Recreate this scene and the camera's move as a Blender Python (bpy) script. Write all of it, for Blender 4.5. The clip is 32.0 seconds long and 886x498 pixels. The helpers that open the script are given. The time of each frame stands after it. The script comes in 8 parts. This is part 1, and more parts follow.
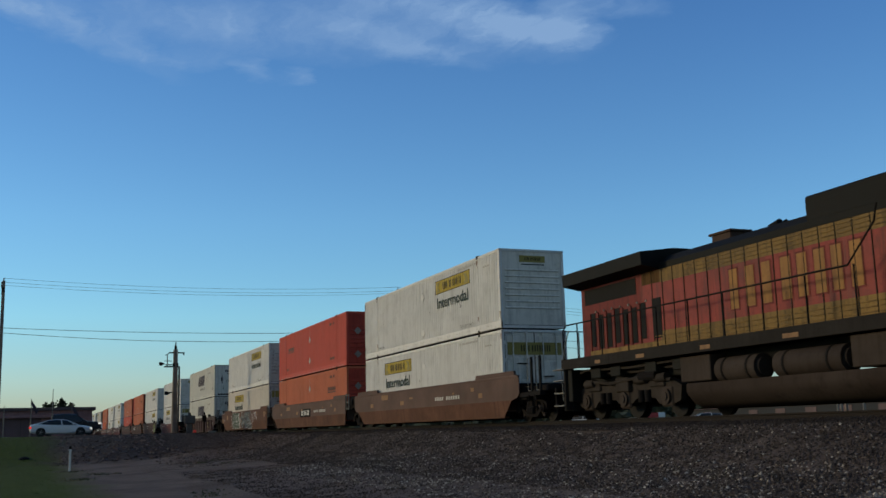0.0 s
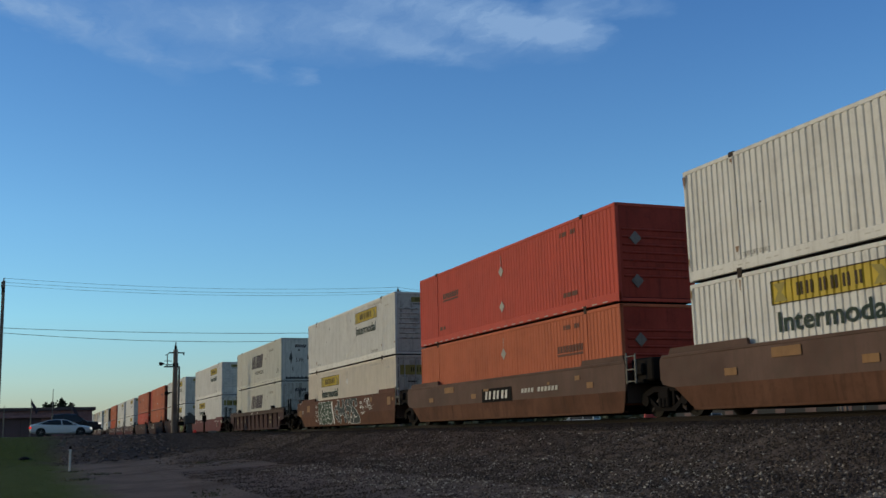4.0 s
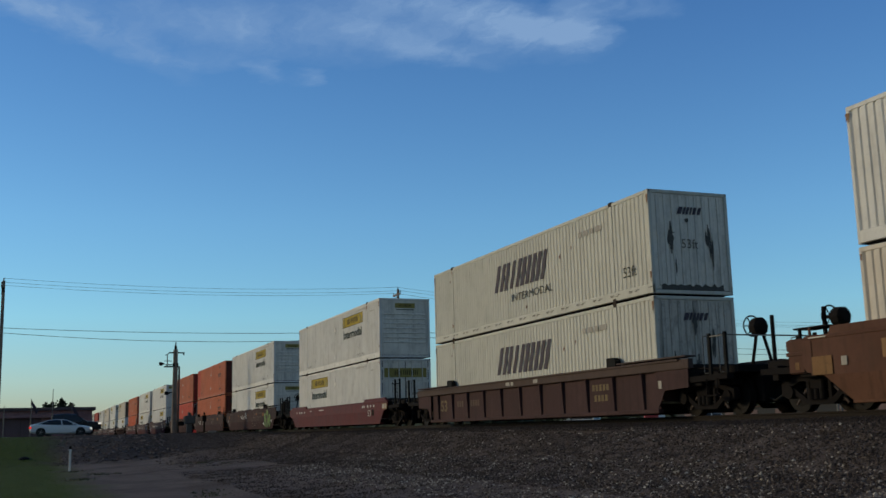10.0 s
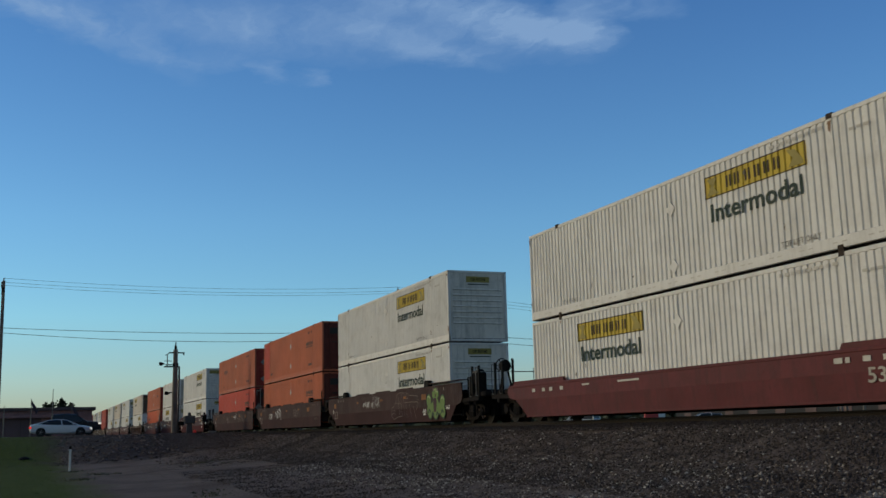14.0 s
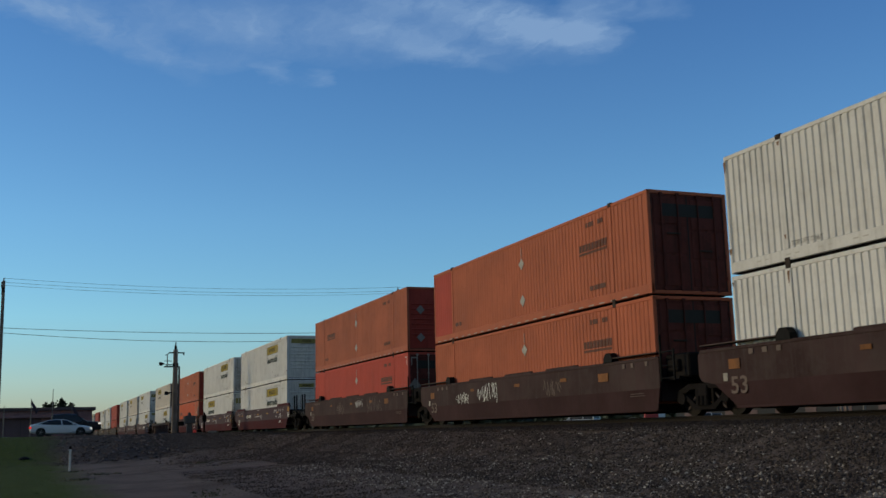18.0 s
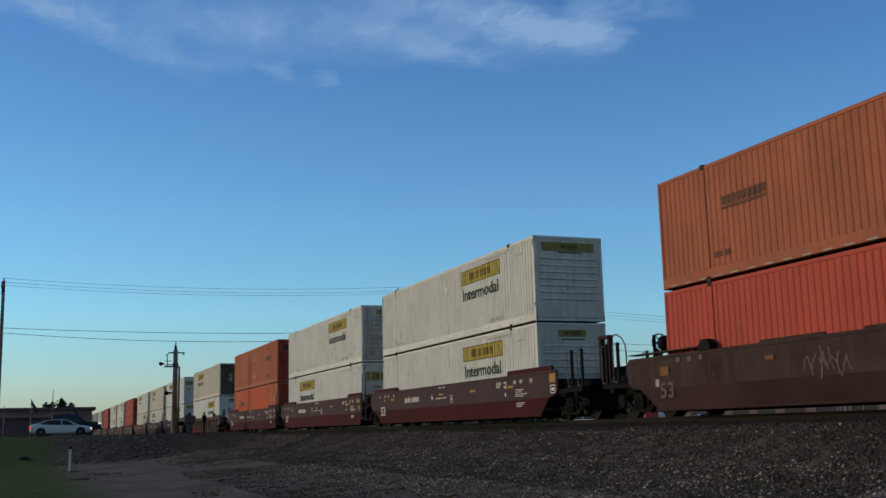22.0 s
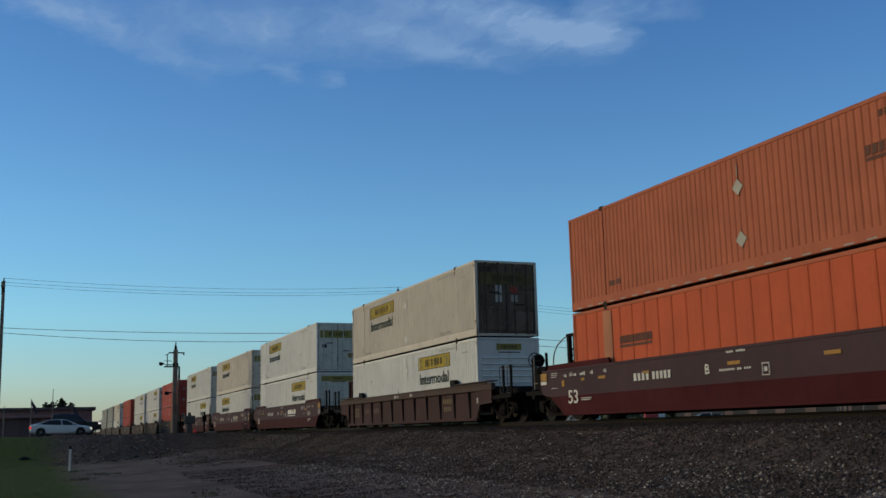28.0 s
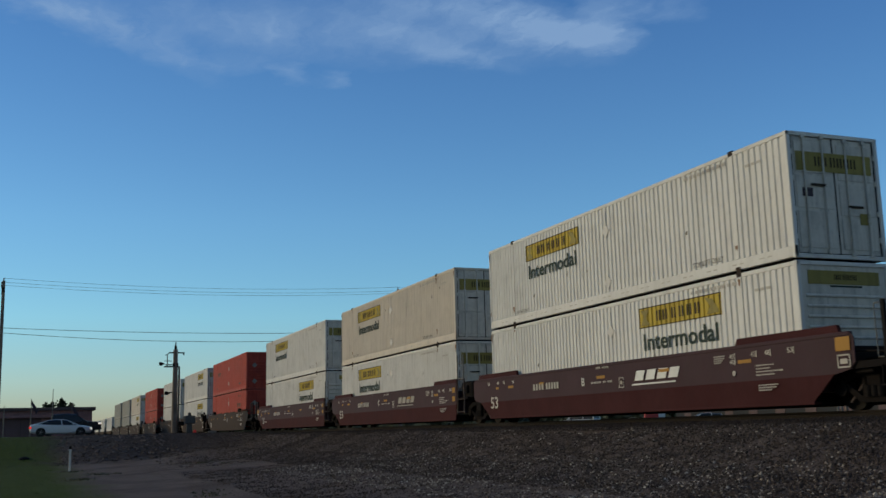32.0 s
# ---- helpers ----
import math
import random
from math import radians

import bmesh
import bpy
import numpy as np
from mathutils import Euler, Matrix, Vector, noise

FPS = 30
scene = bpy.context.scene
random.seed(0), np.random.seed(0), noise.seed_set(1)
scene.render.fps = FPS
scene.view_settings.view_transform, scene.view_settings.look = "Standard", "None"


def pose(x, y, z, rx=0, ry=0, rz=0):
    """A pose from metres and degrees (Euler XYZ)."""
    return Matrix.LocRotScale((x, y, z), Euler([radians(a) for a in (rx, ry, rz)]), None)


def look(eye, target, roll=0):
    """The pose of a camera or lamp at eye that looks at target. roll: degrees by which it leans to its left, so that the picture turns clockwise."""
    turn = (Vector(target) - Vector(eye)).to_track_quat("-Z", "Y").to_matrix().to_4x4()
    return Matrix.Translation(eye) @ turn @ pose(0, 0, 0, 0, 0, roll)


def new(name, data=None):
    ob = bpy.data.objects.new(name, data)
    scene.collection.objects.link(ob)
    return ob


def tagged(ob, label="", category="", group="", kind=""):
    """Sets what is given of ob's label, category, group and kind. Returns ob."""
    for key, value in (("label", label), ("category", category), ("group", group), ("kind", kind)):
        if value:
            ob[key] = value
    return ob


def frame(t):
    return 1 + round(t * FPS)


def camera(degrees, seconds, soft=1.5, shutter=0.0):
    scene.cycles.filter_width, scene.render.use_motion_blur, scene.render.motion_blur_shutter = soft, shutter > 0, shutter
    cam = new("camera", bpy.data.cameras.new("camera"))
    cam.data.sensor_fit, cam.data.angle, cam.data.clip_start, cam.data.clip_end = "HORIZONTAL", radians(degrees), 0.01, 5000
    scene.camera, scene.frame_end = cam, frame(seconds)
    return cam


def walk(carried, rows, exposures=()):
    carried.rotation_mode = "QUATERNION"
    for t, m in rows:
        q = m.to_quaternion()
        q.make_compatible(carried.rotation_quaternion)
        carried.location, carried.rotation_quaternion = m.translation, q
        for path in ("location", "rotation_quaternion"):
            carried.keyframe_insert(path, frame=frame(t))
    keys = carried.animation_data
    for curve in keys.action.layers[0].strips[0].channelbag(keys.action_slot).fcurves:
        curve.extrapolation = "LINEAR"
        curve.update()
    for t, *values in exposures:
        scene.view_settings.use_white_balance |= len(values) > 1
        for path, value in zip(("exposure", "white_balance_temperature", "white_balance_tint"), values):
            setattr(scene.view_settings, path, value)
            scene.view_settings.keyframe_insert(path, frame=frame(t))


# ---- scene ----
# the camera stands still, low beside the track
EYE = (0.0, 0.0, 1.5)
cam = camera(46.876, 32.0, shutter=0.12)
CAM_POSE = look(EYE, (-91.468, 36.519, 18.833), roll=-1.402)
# the camera's own exposure drifts a little with what fills its view
GAIN = ((0, 0.04), (3, 0.03), (8, 0.04), (9, -0.02), (11, -0.05), (14, -0.07), (18, -0.09), (19, -0.01), (20, 0.06), (22, 0.03), (23, -0.03), (24, -0.08), (26, -0.09), (28, -0.06), (29, -0.01), (30, -0.06), (31, -0.03), (32, -0.08))
walk(cam, [(0.0, CAM_POSE), (32.0, CAM_POSE)], GAIN)

# ---- world and sun ----
SUN_AZ, SUN_EL = radians(-146), radians(13.0)      # azimuth from +y towards +x
sun_dir = Vector((math.sin(SUN_AZ) * math.cos(SUN_EL), math.cos(SUN_AZ) * math.cos(SUN_EL), math.sin(SUN_EL)))
world = bpy.data.worlds.new("evening_sky")
scene.world = world
world.use_nodes = True
wn = world.node_tree
bg = wn.nodes["Background"]
sky = wn.nodes.new("ShaderNodeTexSky")
sky.sky_type = 'NISHITA'
sky.sun_disc = False
sky.sun_elevation = SUN_EL
sky.sun_rotation = SUN_AZ
sky.air_density, sky.dust_density, sky.ozone_density = 1.0, 0.0, 1.5
# clear dry air: the sky's blue deepens upwards
wtc = wn.nodes.new("ShaderNodeTexCoord")
wsep = wn.nodes.new("ShaderNodeSeparateXYZ")
wn.links.new(wtc.outputs["Generated"], wsep.inputs[0])
tint = wn.nodes.new("ShaderNodeValToRGB")
stops = ((0.0, (0.29, 0.305, 0.445, 1)), (0.05, (0.415, 0.54, 0.70, 1)), (0.11, (0.445, 0.705, 0.895, 1)), (0.20, (0.44, 0.71, 0.945, 1)), (0.40, (0.335, 0.585, 0.905, 1)), (1.0, (0.20, 0.36, 0.62, 1)))
while len(tint.color_ramp.elements) < len(stops):
    tint.color_ramp.elements.new(0.5)
for e, (p, c) in zip(tint.color_ramp.elements, stops):
    e.position, e.color = p, c
wn.links.new(wsep.outputs["Z"], tint.inputs[0])
wmix = wn.nodes.new("ShaderNodeMix")
wmix.data_type, wmix.blend_type = 'RGBA', 'MULTIPLY'
wmix.inputs[0].default_value = 1.0
wn.links.new(sky.outputs[0], wmix.inputs[6])
# outside the view the tint is paler, added so the sky's light is less blue
wdot = wn.nodes.new("ShaderNodeVectorMath")
wdot.operation = 'DOT_PRODUCT'
wdot.inputs[1].default_value = (-0.93, 0.37, 0.0)
wn.links.new(wtc.outputs["Generated"], wdot.inputs[0])
wside = wn.nodes.new("ShaderNodeMapRange")
wside.interpolation_type = 'SMOOTHSTEP'
wside.inputs[1].default_value, wside.inputs[2].default_value = -0.35, 0.55
wn.links.new(wdot.outputs["Value"], wside.inputs[0])
wtint = wn.nodes.new("ShaderNodeMix")
wtint.data_type = 'RGBA'
wtint.inputs[6].default_value = (0.50, 0.56, 0.62, 1)
wn.links.new(wside.outputs[0], wtint.inputs[0])
wn.links.new(tint.outputs[0], wtint.inputs[7])
# a sideways tint fitted to the view: duller towards the sun, deeper blue away
waway = wn.nodes.new("ShaderNodeVectorMath")
waway.operation = 'DOT_PRODUCT'
waway.inputs[1].default_value = (0.37, 0.93, 0.0)
wn.links.new(wtc.outputs["Generated"], waway.inputs[0])
wspan = wn.nodes.new("ShaderNodeMapRange")
wspan.inputs[1].default_value, wspan.inputs[2].default_value = -0.42, 0.32
wn.links.new(waway.outputs["Value"], wspan.inputs[0])
wcast = wn.nodes.new("ShaderNodeMix")
wcast.data_type = 'RGBA'
wcast.inputs[6].default_value, wcast.inputs[7].default_value = (0.90, 0.90, 0.885, 1), (1.0, 1.015, 1.035, 1)
wn.links.new(wspan.outputs[0], wcast.inputs[0])
wboth = wn.nodes.new("ShaderNodeMix")
wboth.data_type, wboth.blend_type = 'RGBA', 'MULTIPLY'
wboth.inputs[0].default_value = 1.0
wn.links.new(wtint.outputs[2], wboth.inputs[6])
wn.links.new(wcast.outputs[2], wboth.inputs[7])
wn.links.new(wboth.outputs[2], wmix.inputs[7])
wn.links.new(wmix.outputs[2], bg.inputs[0])
bg.inputs[1].default_value = 0.183
sun = new("sun", bpy.data.lights.new("sun", 'SUN'))
sun.data.energy = 1.95
sun.data.angle = radians(10)
sun.data.color = (1.0, 0.80, 0.46)
sun.matrix_world = look((0, 0, 0), tuple(-sun_dir))

# ---- layout of the place ----
RAIL = 1.67          # height of the rail heads
YC = 16.54           # middle of the track
FLOOR = 1.985         # where the lower boxes rest
BOX_L, BOX_W, BOX_H = 16.154, 2.591, 2.925


def travel(t):
    """Metres that the train has run at t seconds."""
    ss = (0.05, 6.82, 13.64, 20.52, 27.55, 34.71, 41.98, 49.37, 56.93, 64.57, 72.36, 80.26, 88.37, 96.54, 104.83, 113.16, 121.61,
          130.21, 138.97, 147.85, 156.89, 166.03, 175.18, 184.25, 193.72, 203.33, 213.03, 222.87, 232.83, 242.89, 253.15, 263.49, 273.88)
    return float(np.interp(t, range(33), ss))

# ---- materials ----
def node(nt, kind, **values):
    n = nt.nodes.new(kind)
    for key, value in values.items():
        n.inputs[key].default_value = value
    return n


def ramp(nt, src, stops):
    r = nt.nodes.new("ShaderNodeValToRGB")
    el = r.color_ramp.elements
    while len(el) < len(stops):
        el.new(0.5)
    for e, (p, c) in zip(el, stops):
        e.position, e.color = p, (c if len(c) == 4 else (*c, 1.0))
    nt.links.new(src, r.inputs[0])
    return r.outputs[0]


def mix(nt, fac, a, b, mode='MIX'):
    m = nt.nodes.new("ShaderNodeMix")
    m.data_type, m.blend_type = 'RGBA', mode
    for sock, val in ((m.inputs[0], fac), (m.inputs[6], a), (m.inputs[7], b)):
        if isinstance(val, (int, float)):
            sock.default_value = val
        elif isinstance(val, tuple):
            sock.default_value = (*val, 1.0) if len(val) == 3 else val
        else:
            nt.links.new(val, sock)
    return m.outputs[2]


def start(name):
    m = bpy.data.materials.new(name)
    m.use_nodes = True
    return m, m.node_tree, m.node_tree.nodes["Principled BSDF"]


def coords(nt, scale=(1, 1, 1), shift=True):
    tc = nt.nodes.new("ShaderNodeTexCoord")
    mp = nt.nodes.new("ShaderNodeMapping")
    mp.inputs["Scale"].default_value = scale
    nt.links.new(tc.outputs["Object"], mp.inputs[0])
    if shift:
        oi = nt.nodes.new("ShaderNodeObjectInfo")
        mul = nt.nodes.new("ShaderNodeMath")
        mul.operation, mul.inputs[1].default_value = 'MULTIPLY', 53.0
        nt.links.new(oi.outputs["Random"], mul.inputs[0])
        nt.links.new(mul.outputs[0], mp.inputs["Location"])
    return mp.outputs[0]


def noise_tex(nt, vec, scale, detail=4.0, rough=0.55):
    n = node(nt, "ShaderNodeTexNoise", Scale=scale, Detail=detail, Roughness=rough)
    nt.links.new(vec, n.inputs["Vector"])
    return n.outputs["Fac"]


def paint(name, col, dirt=(0.07, 0.05, 0.035), amount=0.45, rough=0.68, metal=0.0, bump=0.15, fade=0.12, streak=True, spec=0.22):
    """Weathered paint or metal: broad fading, fine grain, vertical grime streaks."""
    m, nt, p = start(name)
    v = coords(nt)
    broad = noise_tex(nt, v, 0.55, 3.0)
    fine = noise_tex(nt, v, 9.0, 5.0, 0.65)
    light = tuple(min(1.0, c * (1 + fade) + fade * 0.06) for c in col)
    dark = tuple(c * (1 - fade) for c in col)
    base = mix(nt, ramp(nt, broad, [(0.32, (0, 0, 0)), (0.68, (1, 1, 1))]), dark, light)
    base = mix(nt, ramp(nt, fine, [(0.56, (0, 0, 0)), (0.82, (amount * 0.7,) * 3)]), base, dirt)
    if streak:
        blotch = noise_tex(nt, v, 1.5, 6.0, 0.65)
        base = mix(nt, ramp(nt, blotch, [(0.50, (0, 0, 0)), (0.72, (amount * 0.6,) * 3)]), base, dirt)
        sv = coords(nt, (3.2, 3.2, 0.22))
        st = noise_tex(nt, sv, 1.6, 5.0, 0.7)
        base = mix(nt, ramp(nt, st, [(0.5, (0, 0, 0)), (0.78, (amount,) * 3)]), base, dirt)
    nt.links.new(base, p.inputs["Base Color"])
    p.inputs["Metallic"].default_value = metal
    p.inputs["Specular IOR Level"].default_value = spec
    nt.links.new(ramp(nt, broad, [(0.2, (rough - 0.1,) * 3), (0.8, (min(1, rough + 0.15),) * 3)]), p.inputs["Roughness"])
    if bump:
        b = node(nt, "ShaderNodeBump", Strength=bump, Distance=0.01)
        nt.links.new(fine, b.inputs["Height"])
        if streak:
            dent = node(nt, "ShaderNodeBump", Strength=0.35, Distance=0.05)
            nt.links.new(blotch, dent.inputs["Height"])
            nt.links.new(dent.outputs[0], b.inputs["Normal"])
        nt.links.new(b.outputs[0], p.inputs["Normal"])
    return m


WHITE = paint("white_box_paint", (0.595, 0.586, 0.572), amount=0.3, fade=0.06)
BRIGHT = paint("clean_white_box_paint", (0.63, 0.63, 0.62), amount=0.22, fade=0.05)
MIDWHITE = paint("chalky_white_box_paint", (0.628, 0.62, 0.606), amount=0.3, fade=0.06)
CREAM = paint("cream_box_paint", (0.545, 0.492, 0.430), amount=0.22, fade=0.06)
SWIFTW = paint("aged_white_paint", (0.475, 0.470, 0.43), amount=0.26, fade=0.06)
# the boxes' white again for their ends: shade put into the colour, besides grime
ENDGREY = paint("shaded_white_end_paint", (0.60, 0.57, 0.52), dirt=(0.05, 0.05, 0.05), amount=0.5, fade=0.08)
# soot on some ends; on one it only puts shade into the colour
ENDSOOTSHADE = paint("soot_and_shade_end_paint", (0.46, 0.43, 0.39), dirt=(0.03, 0.028, 0.025), amount=0.95, fade=0.12)
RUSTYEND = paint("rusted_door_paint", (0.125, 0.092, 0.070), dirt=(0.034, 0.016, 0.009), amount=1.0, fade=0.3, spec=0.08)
ORANGE = paint("orange_box_paint", (0.388, 0.115, 0.062), dirt=(0.14, 0.042, 0.03), amount=0.3, fade=0.1, spec=0.1)
ORANGE_B = paint("faded_orange_paint", (0.398, 0.114, 0.060), dirt=(0.15, 0.048, 0.03), amount=0.3, fade=0.12, spec=0.1)
RED = paint("red_orange_paint", (0.425, 0.074, 0.054), dirt=(0.13, 0.03, 0.024), amount=0.25, fade=0.08, spec=0.1)
# two darker reds, kept for the ends and doors of the orange boxes
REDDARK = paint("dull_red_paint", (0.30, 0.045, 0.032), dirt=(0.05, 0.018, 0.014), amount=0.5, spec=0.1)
DOORRED = paint("dark_red_door_paint", (0.105, 0.030, 0.024), dirt=(0.025, 0.014, 0.012), amount=0.8, spec=0.08)
# the tail boxes' red: distance haze is partly put into its colour
DULLRED = paint("haze_dulled_red_paint", (0.35, 0.064, 0.050), dirt=(0.09, 0.03, 0.025), amount=0.4, fade=0.1, spec=0.1)
DIMPLATE = paint("dim_placard", (0.20, 0.18, 0.17), dirt=(0.07, 0.05, 0.045), amount=0.6)
DULLORANGE = paint("dulled_orange_paint", (0.362, 0.112, 0.064), dirt=(0.12, 0.045, 0.032), amount=0.4, fade=0.12, spec=0.1)
OCHREDIM = paint("worn_ochre_paint", (0.15, 0.082, 0.036), dirt=(0.05, 0.03, 0.02), amount=0.9, fade=0.2, spec=0.07)
SOOT = paint("soot_smear", (0.055, 0.053, 0.050), dirt=(0.10, 0.10, 0.095), amount=0.8, bump=0.0)
GREYBOX = paint("grey_box_paint", (0.30, 0.30, 0.28), amount=0.4)
BROWN_A = paint("tan_brown_steel", (0.097, 0.060, 0.050), dirt=(0.085, 0.062, 0.052), amount=0.9, rough=0.75, fade=0.2, spec=0.07)
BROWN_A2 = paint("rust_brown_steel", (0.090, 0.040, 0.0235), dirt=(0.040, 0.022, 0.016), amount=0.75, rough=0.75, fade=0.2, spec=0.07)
BROWN_C = paint("rust_red_brown_steel", (0.092, 0.044, 0.031), dirt=(0.060, 0.036, 0.027), amount=0.8, rough=0.75, fade=0.15, spec=0.07)
BROWN_F = paint("dark_maroon_steel", (0.041, 0.0222, 0.0222), dirt=(0.065, 0.050, 0.047), amount=1.0, rough=0.75, fade=0.25, spec=0.06)
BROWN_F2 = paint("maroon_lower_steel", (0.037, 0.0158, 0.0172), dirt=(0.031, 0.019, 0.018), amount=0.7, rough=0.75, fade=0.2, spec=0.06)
BROWN_U = paint("plum_brown_steel", (0.055, 0.0315, 0.0385), dirt=(0.054, 0.041, 0.044), amount=0.55, rough=0.65, spec=0.06)
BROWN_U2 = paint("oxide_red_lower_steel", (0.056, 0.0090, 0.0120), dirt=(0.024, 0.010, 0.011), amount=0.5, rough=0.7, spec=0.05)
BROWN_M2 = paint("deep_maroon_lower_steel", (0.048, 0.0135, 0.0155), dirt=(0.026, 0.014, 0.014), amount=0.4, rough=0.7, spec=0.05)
BROWN_D = paint("ribbed_brown_steel", (0.056, 0.0315, 0.0320), dirt=(0.034, 0.023, 0.0225), amount=0.8, rough=0.75, spec=0.06)
CHORD_D = paint("dusty_chord_steel", (0.072, 0.050, 0.045), dirt=(0.055, 0.041, 0.034), amount=0.6, rough=0.75, spec=0.08)
RED_E = paint("crimson_steel", (0.088, 0.0165, 0.0205), dirt=(0.045, 0.020, 0.021), amount=0.8, rough=0.6, fade=0.18, spec=0.12)
GREY_W = paint("grey_brown_steel", (0.050, 0.037, 0.033), dirt=(0.034, 0.026, 0.022), amount=0.5, rough=0.75, spec=0.06)
# darker than such steel is: the running gear's shade is put into these colours
DARKSTEEL = paint("grimy_shaded_steel", (0.0088, 0.0072, 0.0072), dirt=(0.0145, 0.0112, 0.0108), amount=0.5, rough=0.8, spec=0.05)
TRUCKSTEEL = paint("dusty_shaded_cast_steel", (0.0080, 0.0064, 0.0066), dirt=(0.0115, 0.0088, 0.0088), amount=0.6, rough=0.85, spec=0.05)
WHEELSTEEL = paint("worn_shaded_wheel_steel", (0.0075, 0.006, 0.0056), dirt=(0.006, 0.005, 0.005), amount=0.5, rough=0.6, metal=0.2, streak=False, spec=0.08)
BLACKPAINT = paint("black_paint", (0.0075, 0.0072, 0.0075), dirt=(0.020, 0.018, 0.016), amount=0.4, rough=0.7, spec=0.06)
RUBBERBLK = paint("black_rubber", (0.018, 0.018, 0.018), dirt=(0.05, 0.045, 0.04), amount=0.3, rough=0.85, streak=False)
PALEPOST = paint("pale_handrail_paint", (0.18, 0.1725, 0.1575), amount=0.4)
YELLOW = paint("yellow_panel_paint", (0.46, 0.34, 0.045), dirt=(0.22, 0.16, 0.04), amount=0.45, fade=0.06)
# duller yellow, with the shade of the box ends put into its colour
YELLOWDULL = paint("shaded_dull_yellow_paint", (0.26, 0.215, 0.06), dirt=(0.10, 0.085, 0.04), amount=0.6)
GRIMEYEL = paint("grimy_yellow_paint", (0.105, 0.082, 0.030), dirt=(0.045, 0.033, 0.02), amount=0.8)
GHOSTYEL = paint("faded_yellow_stencil", (0.085, 0.050, 0.036), dirt=(0.04, 0.026, 0.022), amount=0.6, bump=0.0)
DULLAMBER = paint("dulled_amber_patch", (0.20, 0.085, 0.030), dirt=(0.06, 0.032, 0.022), amount=0.8, fade=0.2, spec=0.08)
REFLECT = paint("amber_marker_paint", (0.36, 0.19, 0.035), dirt=(0.16, 0.08, 0.03), amount=0.4)
PATCH = paint("faded_tan_patch", (0.21, 0.115, 0.05), dirt=(0.10, 0.05, 0.03), amount=0.6)
INK = paint("black_ink", (0.02, 0.02, 0.018), amount=0.1, bump=0.0, streak=False)
SIGNINK = paint("dark_brown_sign_ink", (0.035, 0.022, 0.010), amount=0.1, bump=0.0, streak=False)
INKDULL = paint("dull_dark_stencil", (0.13, 0.12, 0.105), amount=0.2, bump=0.0, streak=False)
RUSTSTAIN = paint("rust_stain", (0.20, 0.115, 0.065), dirt=(0.09, 0.045, 0.025), amount=0.8, bump=0.0)
FADEPOST = paint("faded_tan_post_paint", (0.40, 0.17, 0.095), dirt=(0.17, 0.07, 0.045), amount=0.5, fade=0.12, spec=0.1)
PLATE_OR = paint("bright_orange_plate_paint", (0.46, 0.092, 0.040), dirt=(0.14, 0.035, 0.02), amount=0.25, fade=0.08, spec=0.1)
INKGREEN = paint("dark_green_lettering", (0.010, 0.026, 0.021), amount=0.1, bump=0.0, streak=False)
INKNAVY = paint("dark_plum_lettering", (0.045, 0.036, 0.052), amount=0.2, bump=0.0)
INKWHITE = paint("white_lettering", (0.60, 0.59, 0.56), amount=0.25, bump=0.0)
INKFAINT = paint("worn_grey_lettering", (0.32, 0.30, 0.27), amount=0.3, bump=0.0)
INKGHOST = paint("ghosted_spray_paint", (0.125, 0.092, 0.080), dirt=(0.05, 0.035, 0.03), amount=0.7, bump=0.0)
PALESTENCIL = paint("worn_pale_stencil", (0.43, 0.41, 0.38), amount=0.3, bump=0.0)
CASTING = paint("rusty_corner_casting", (0.045, 0.035, 0.029), dirt=(0.02, 0.014, 0.011), amount=0.7, rough=0.85, spec=0.06)
INKRED = paint("faded_dark_lettering", (0.10, 0.035, 0.022), amount=0.3, bump=0.0)
SILVER = paint("silver_placard", (0.31, 0.29, 0.25), amount=0.35, rough=0.4)
GRAFF_GREEN = paint("green_spray_paint", (0.013, 0.034, 0.021), amount=0.2, bump=0.0)
GRAFF_LIME = paint("lime_spray_paint", (0.10, 0.165, 0.042), amount=0.2, bump=0.0)
GRAFF_PALELIME = paint("pale_lime_spray_paint", (0.26, 0.33, 0.16), amount=0.2, bump=0.0)
GRAFF_TEAL = paint("dark_teal_spray_paint", (0.015, 0.023, 0.027), amount=0.2, bump=0.0)
GRAFF_WHITE = paint("white_spray_paint", (0.66, 0.67, 0.66), amount=0.2, bump=0.0)
LOCO_RED = paint("locomotive_red_orange", (0.205, 0.024, 0.018), dirt=(0.038, 0.016, 0.012), amount=0.95, rough=0.5, fade=0.22, spec=0.12)
LOCO_YEL = paint("locomotive_ochre_band", (0.165, 0.096, 0.022), dirt=(0.028, 0.019, 0.010), amount=1.0, rough=0.55, fade=0.25, spec=0.1)
LOCO_MARK = paint("locomotive_ochre_mark", (0.25, 0.120, 0.032), dirt=(0.10, 0.045, 0.02), amount=0.8, rough=0.55, fade=0.2, spec=0.1)
LOCO_DARK = paint("locomotive_dark_green", (0.0075, 0.0078, 0.0070), dirt=(0.016, 0.013, 0.011), amount=0.6, rough=0.65, spec=0.07)
LOCO_UNDER = paint("dusty_underframe", (0.033, 0.0265, 0.0225), dirt=(0.013, 0.0105, 0.009), amount=0.6, rough=0.85, spec=0.05)
LOCO_SILL = paint("dusty_sill_paint", (0.019, 0.0165, 0.0150), dirt=(0.011, 0.009, 0.008), amount=0.7, rough=0.8, spec=0.06)
LOCO_SOOT = paint("sooty_rear_hood", (0.135, 0.022, 0.018), dirt=(0.03, 0.014, 0.012), amount=0.7, rough=0.6, spec=0.09)
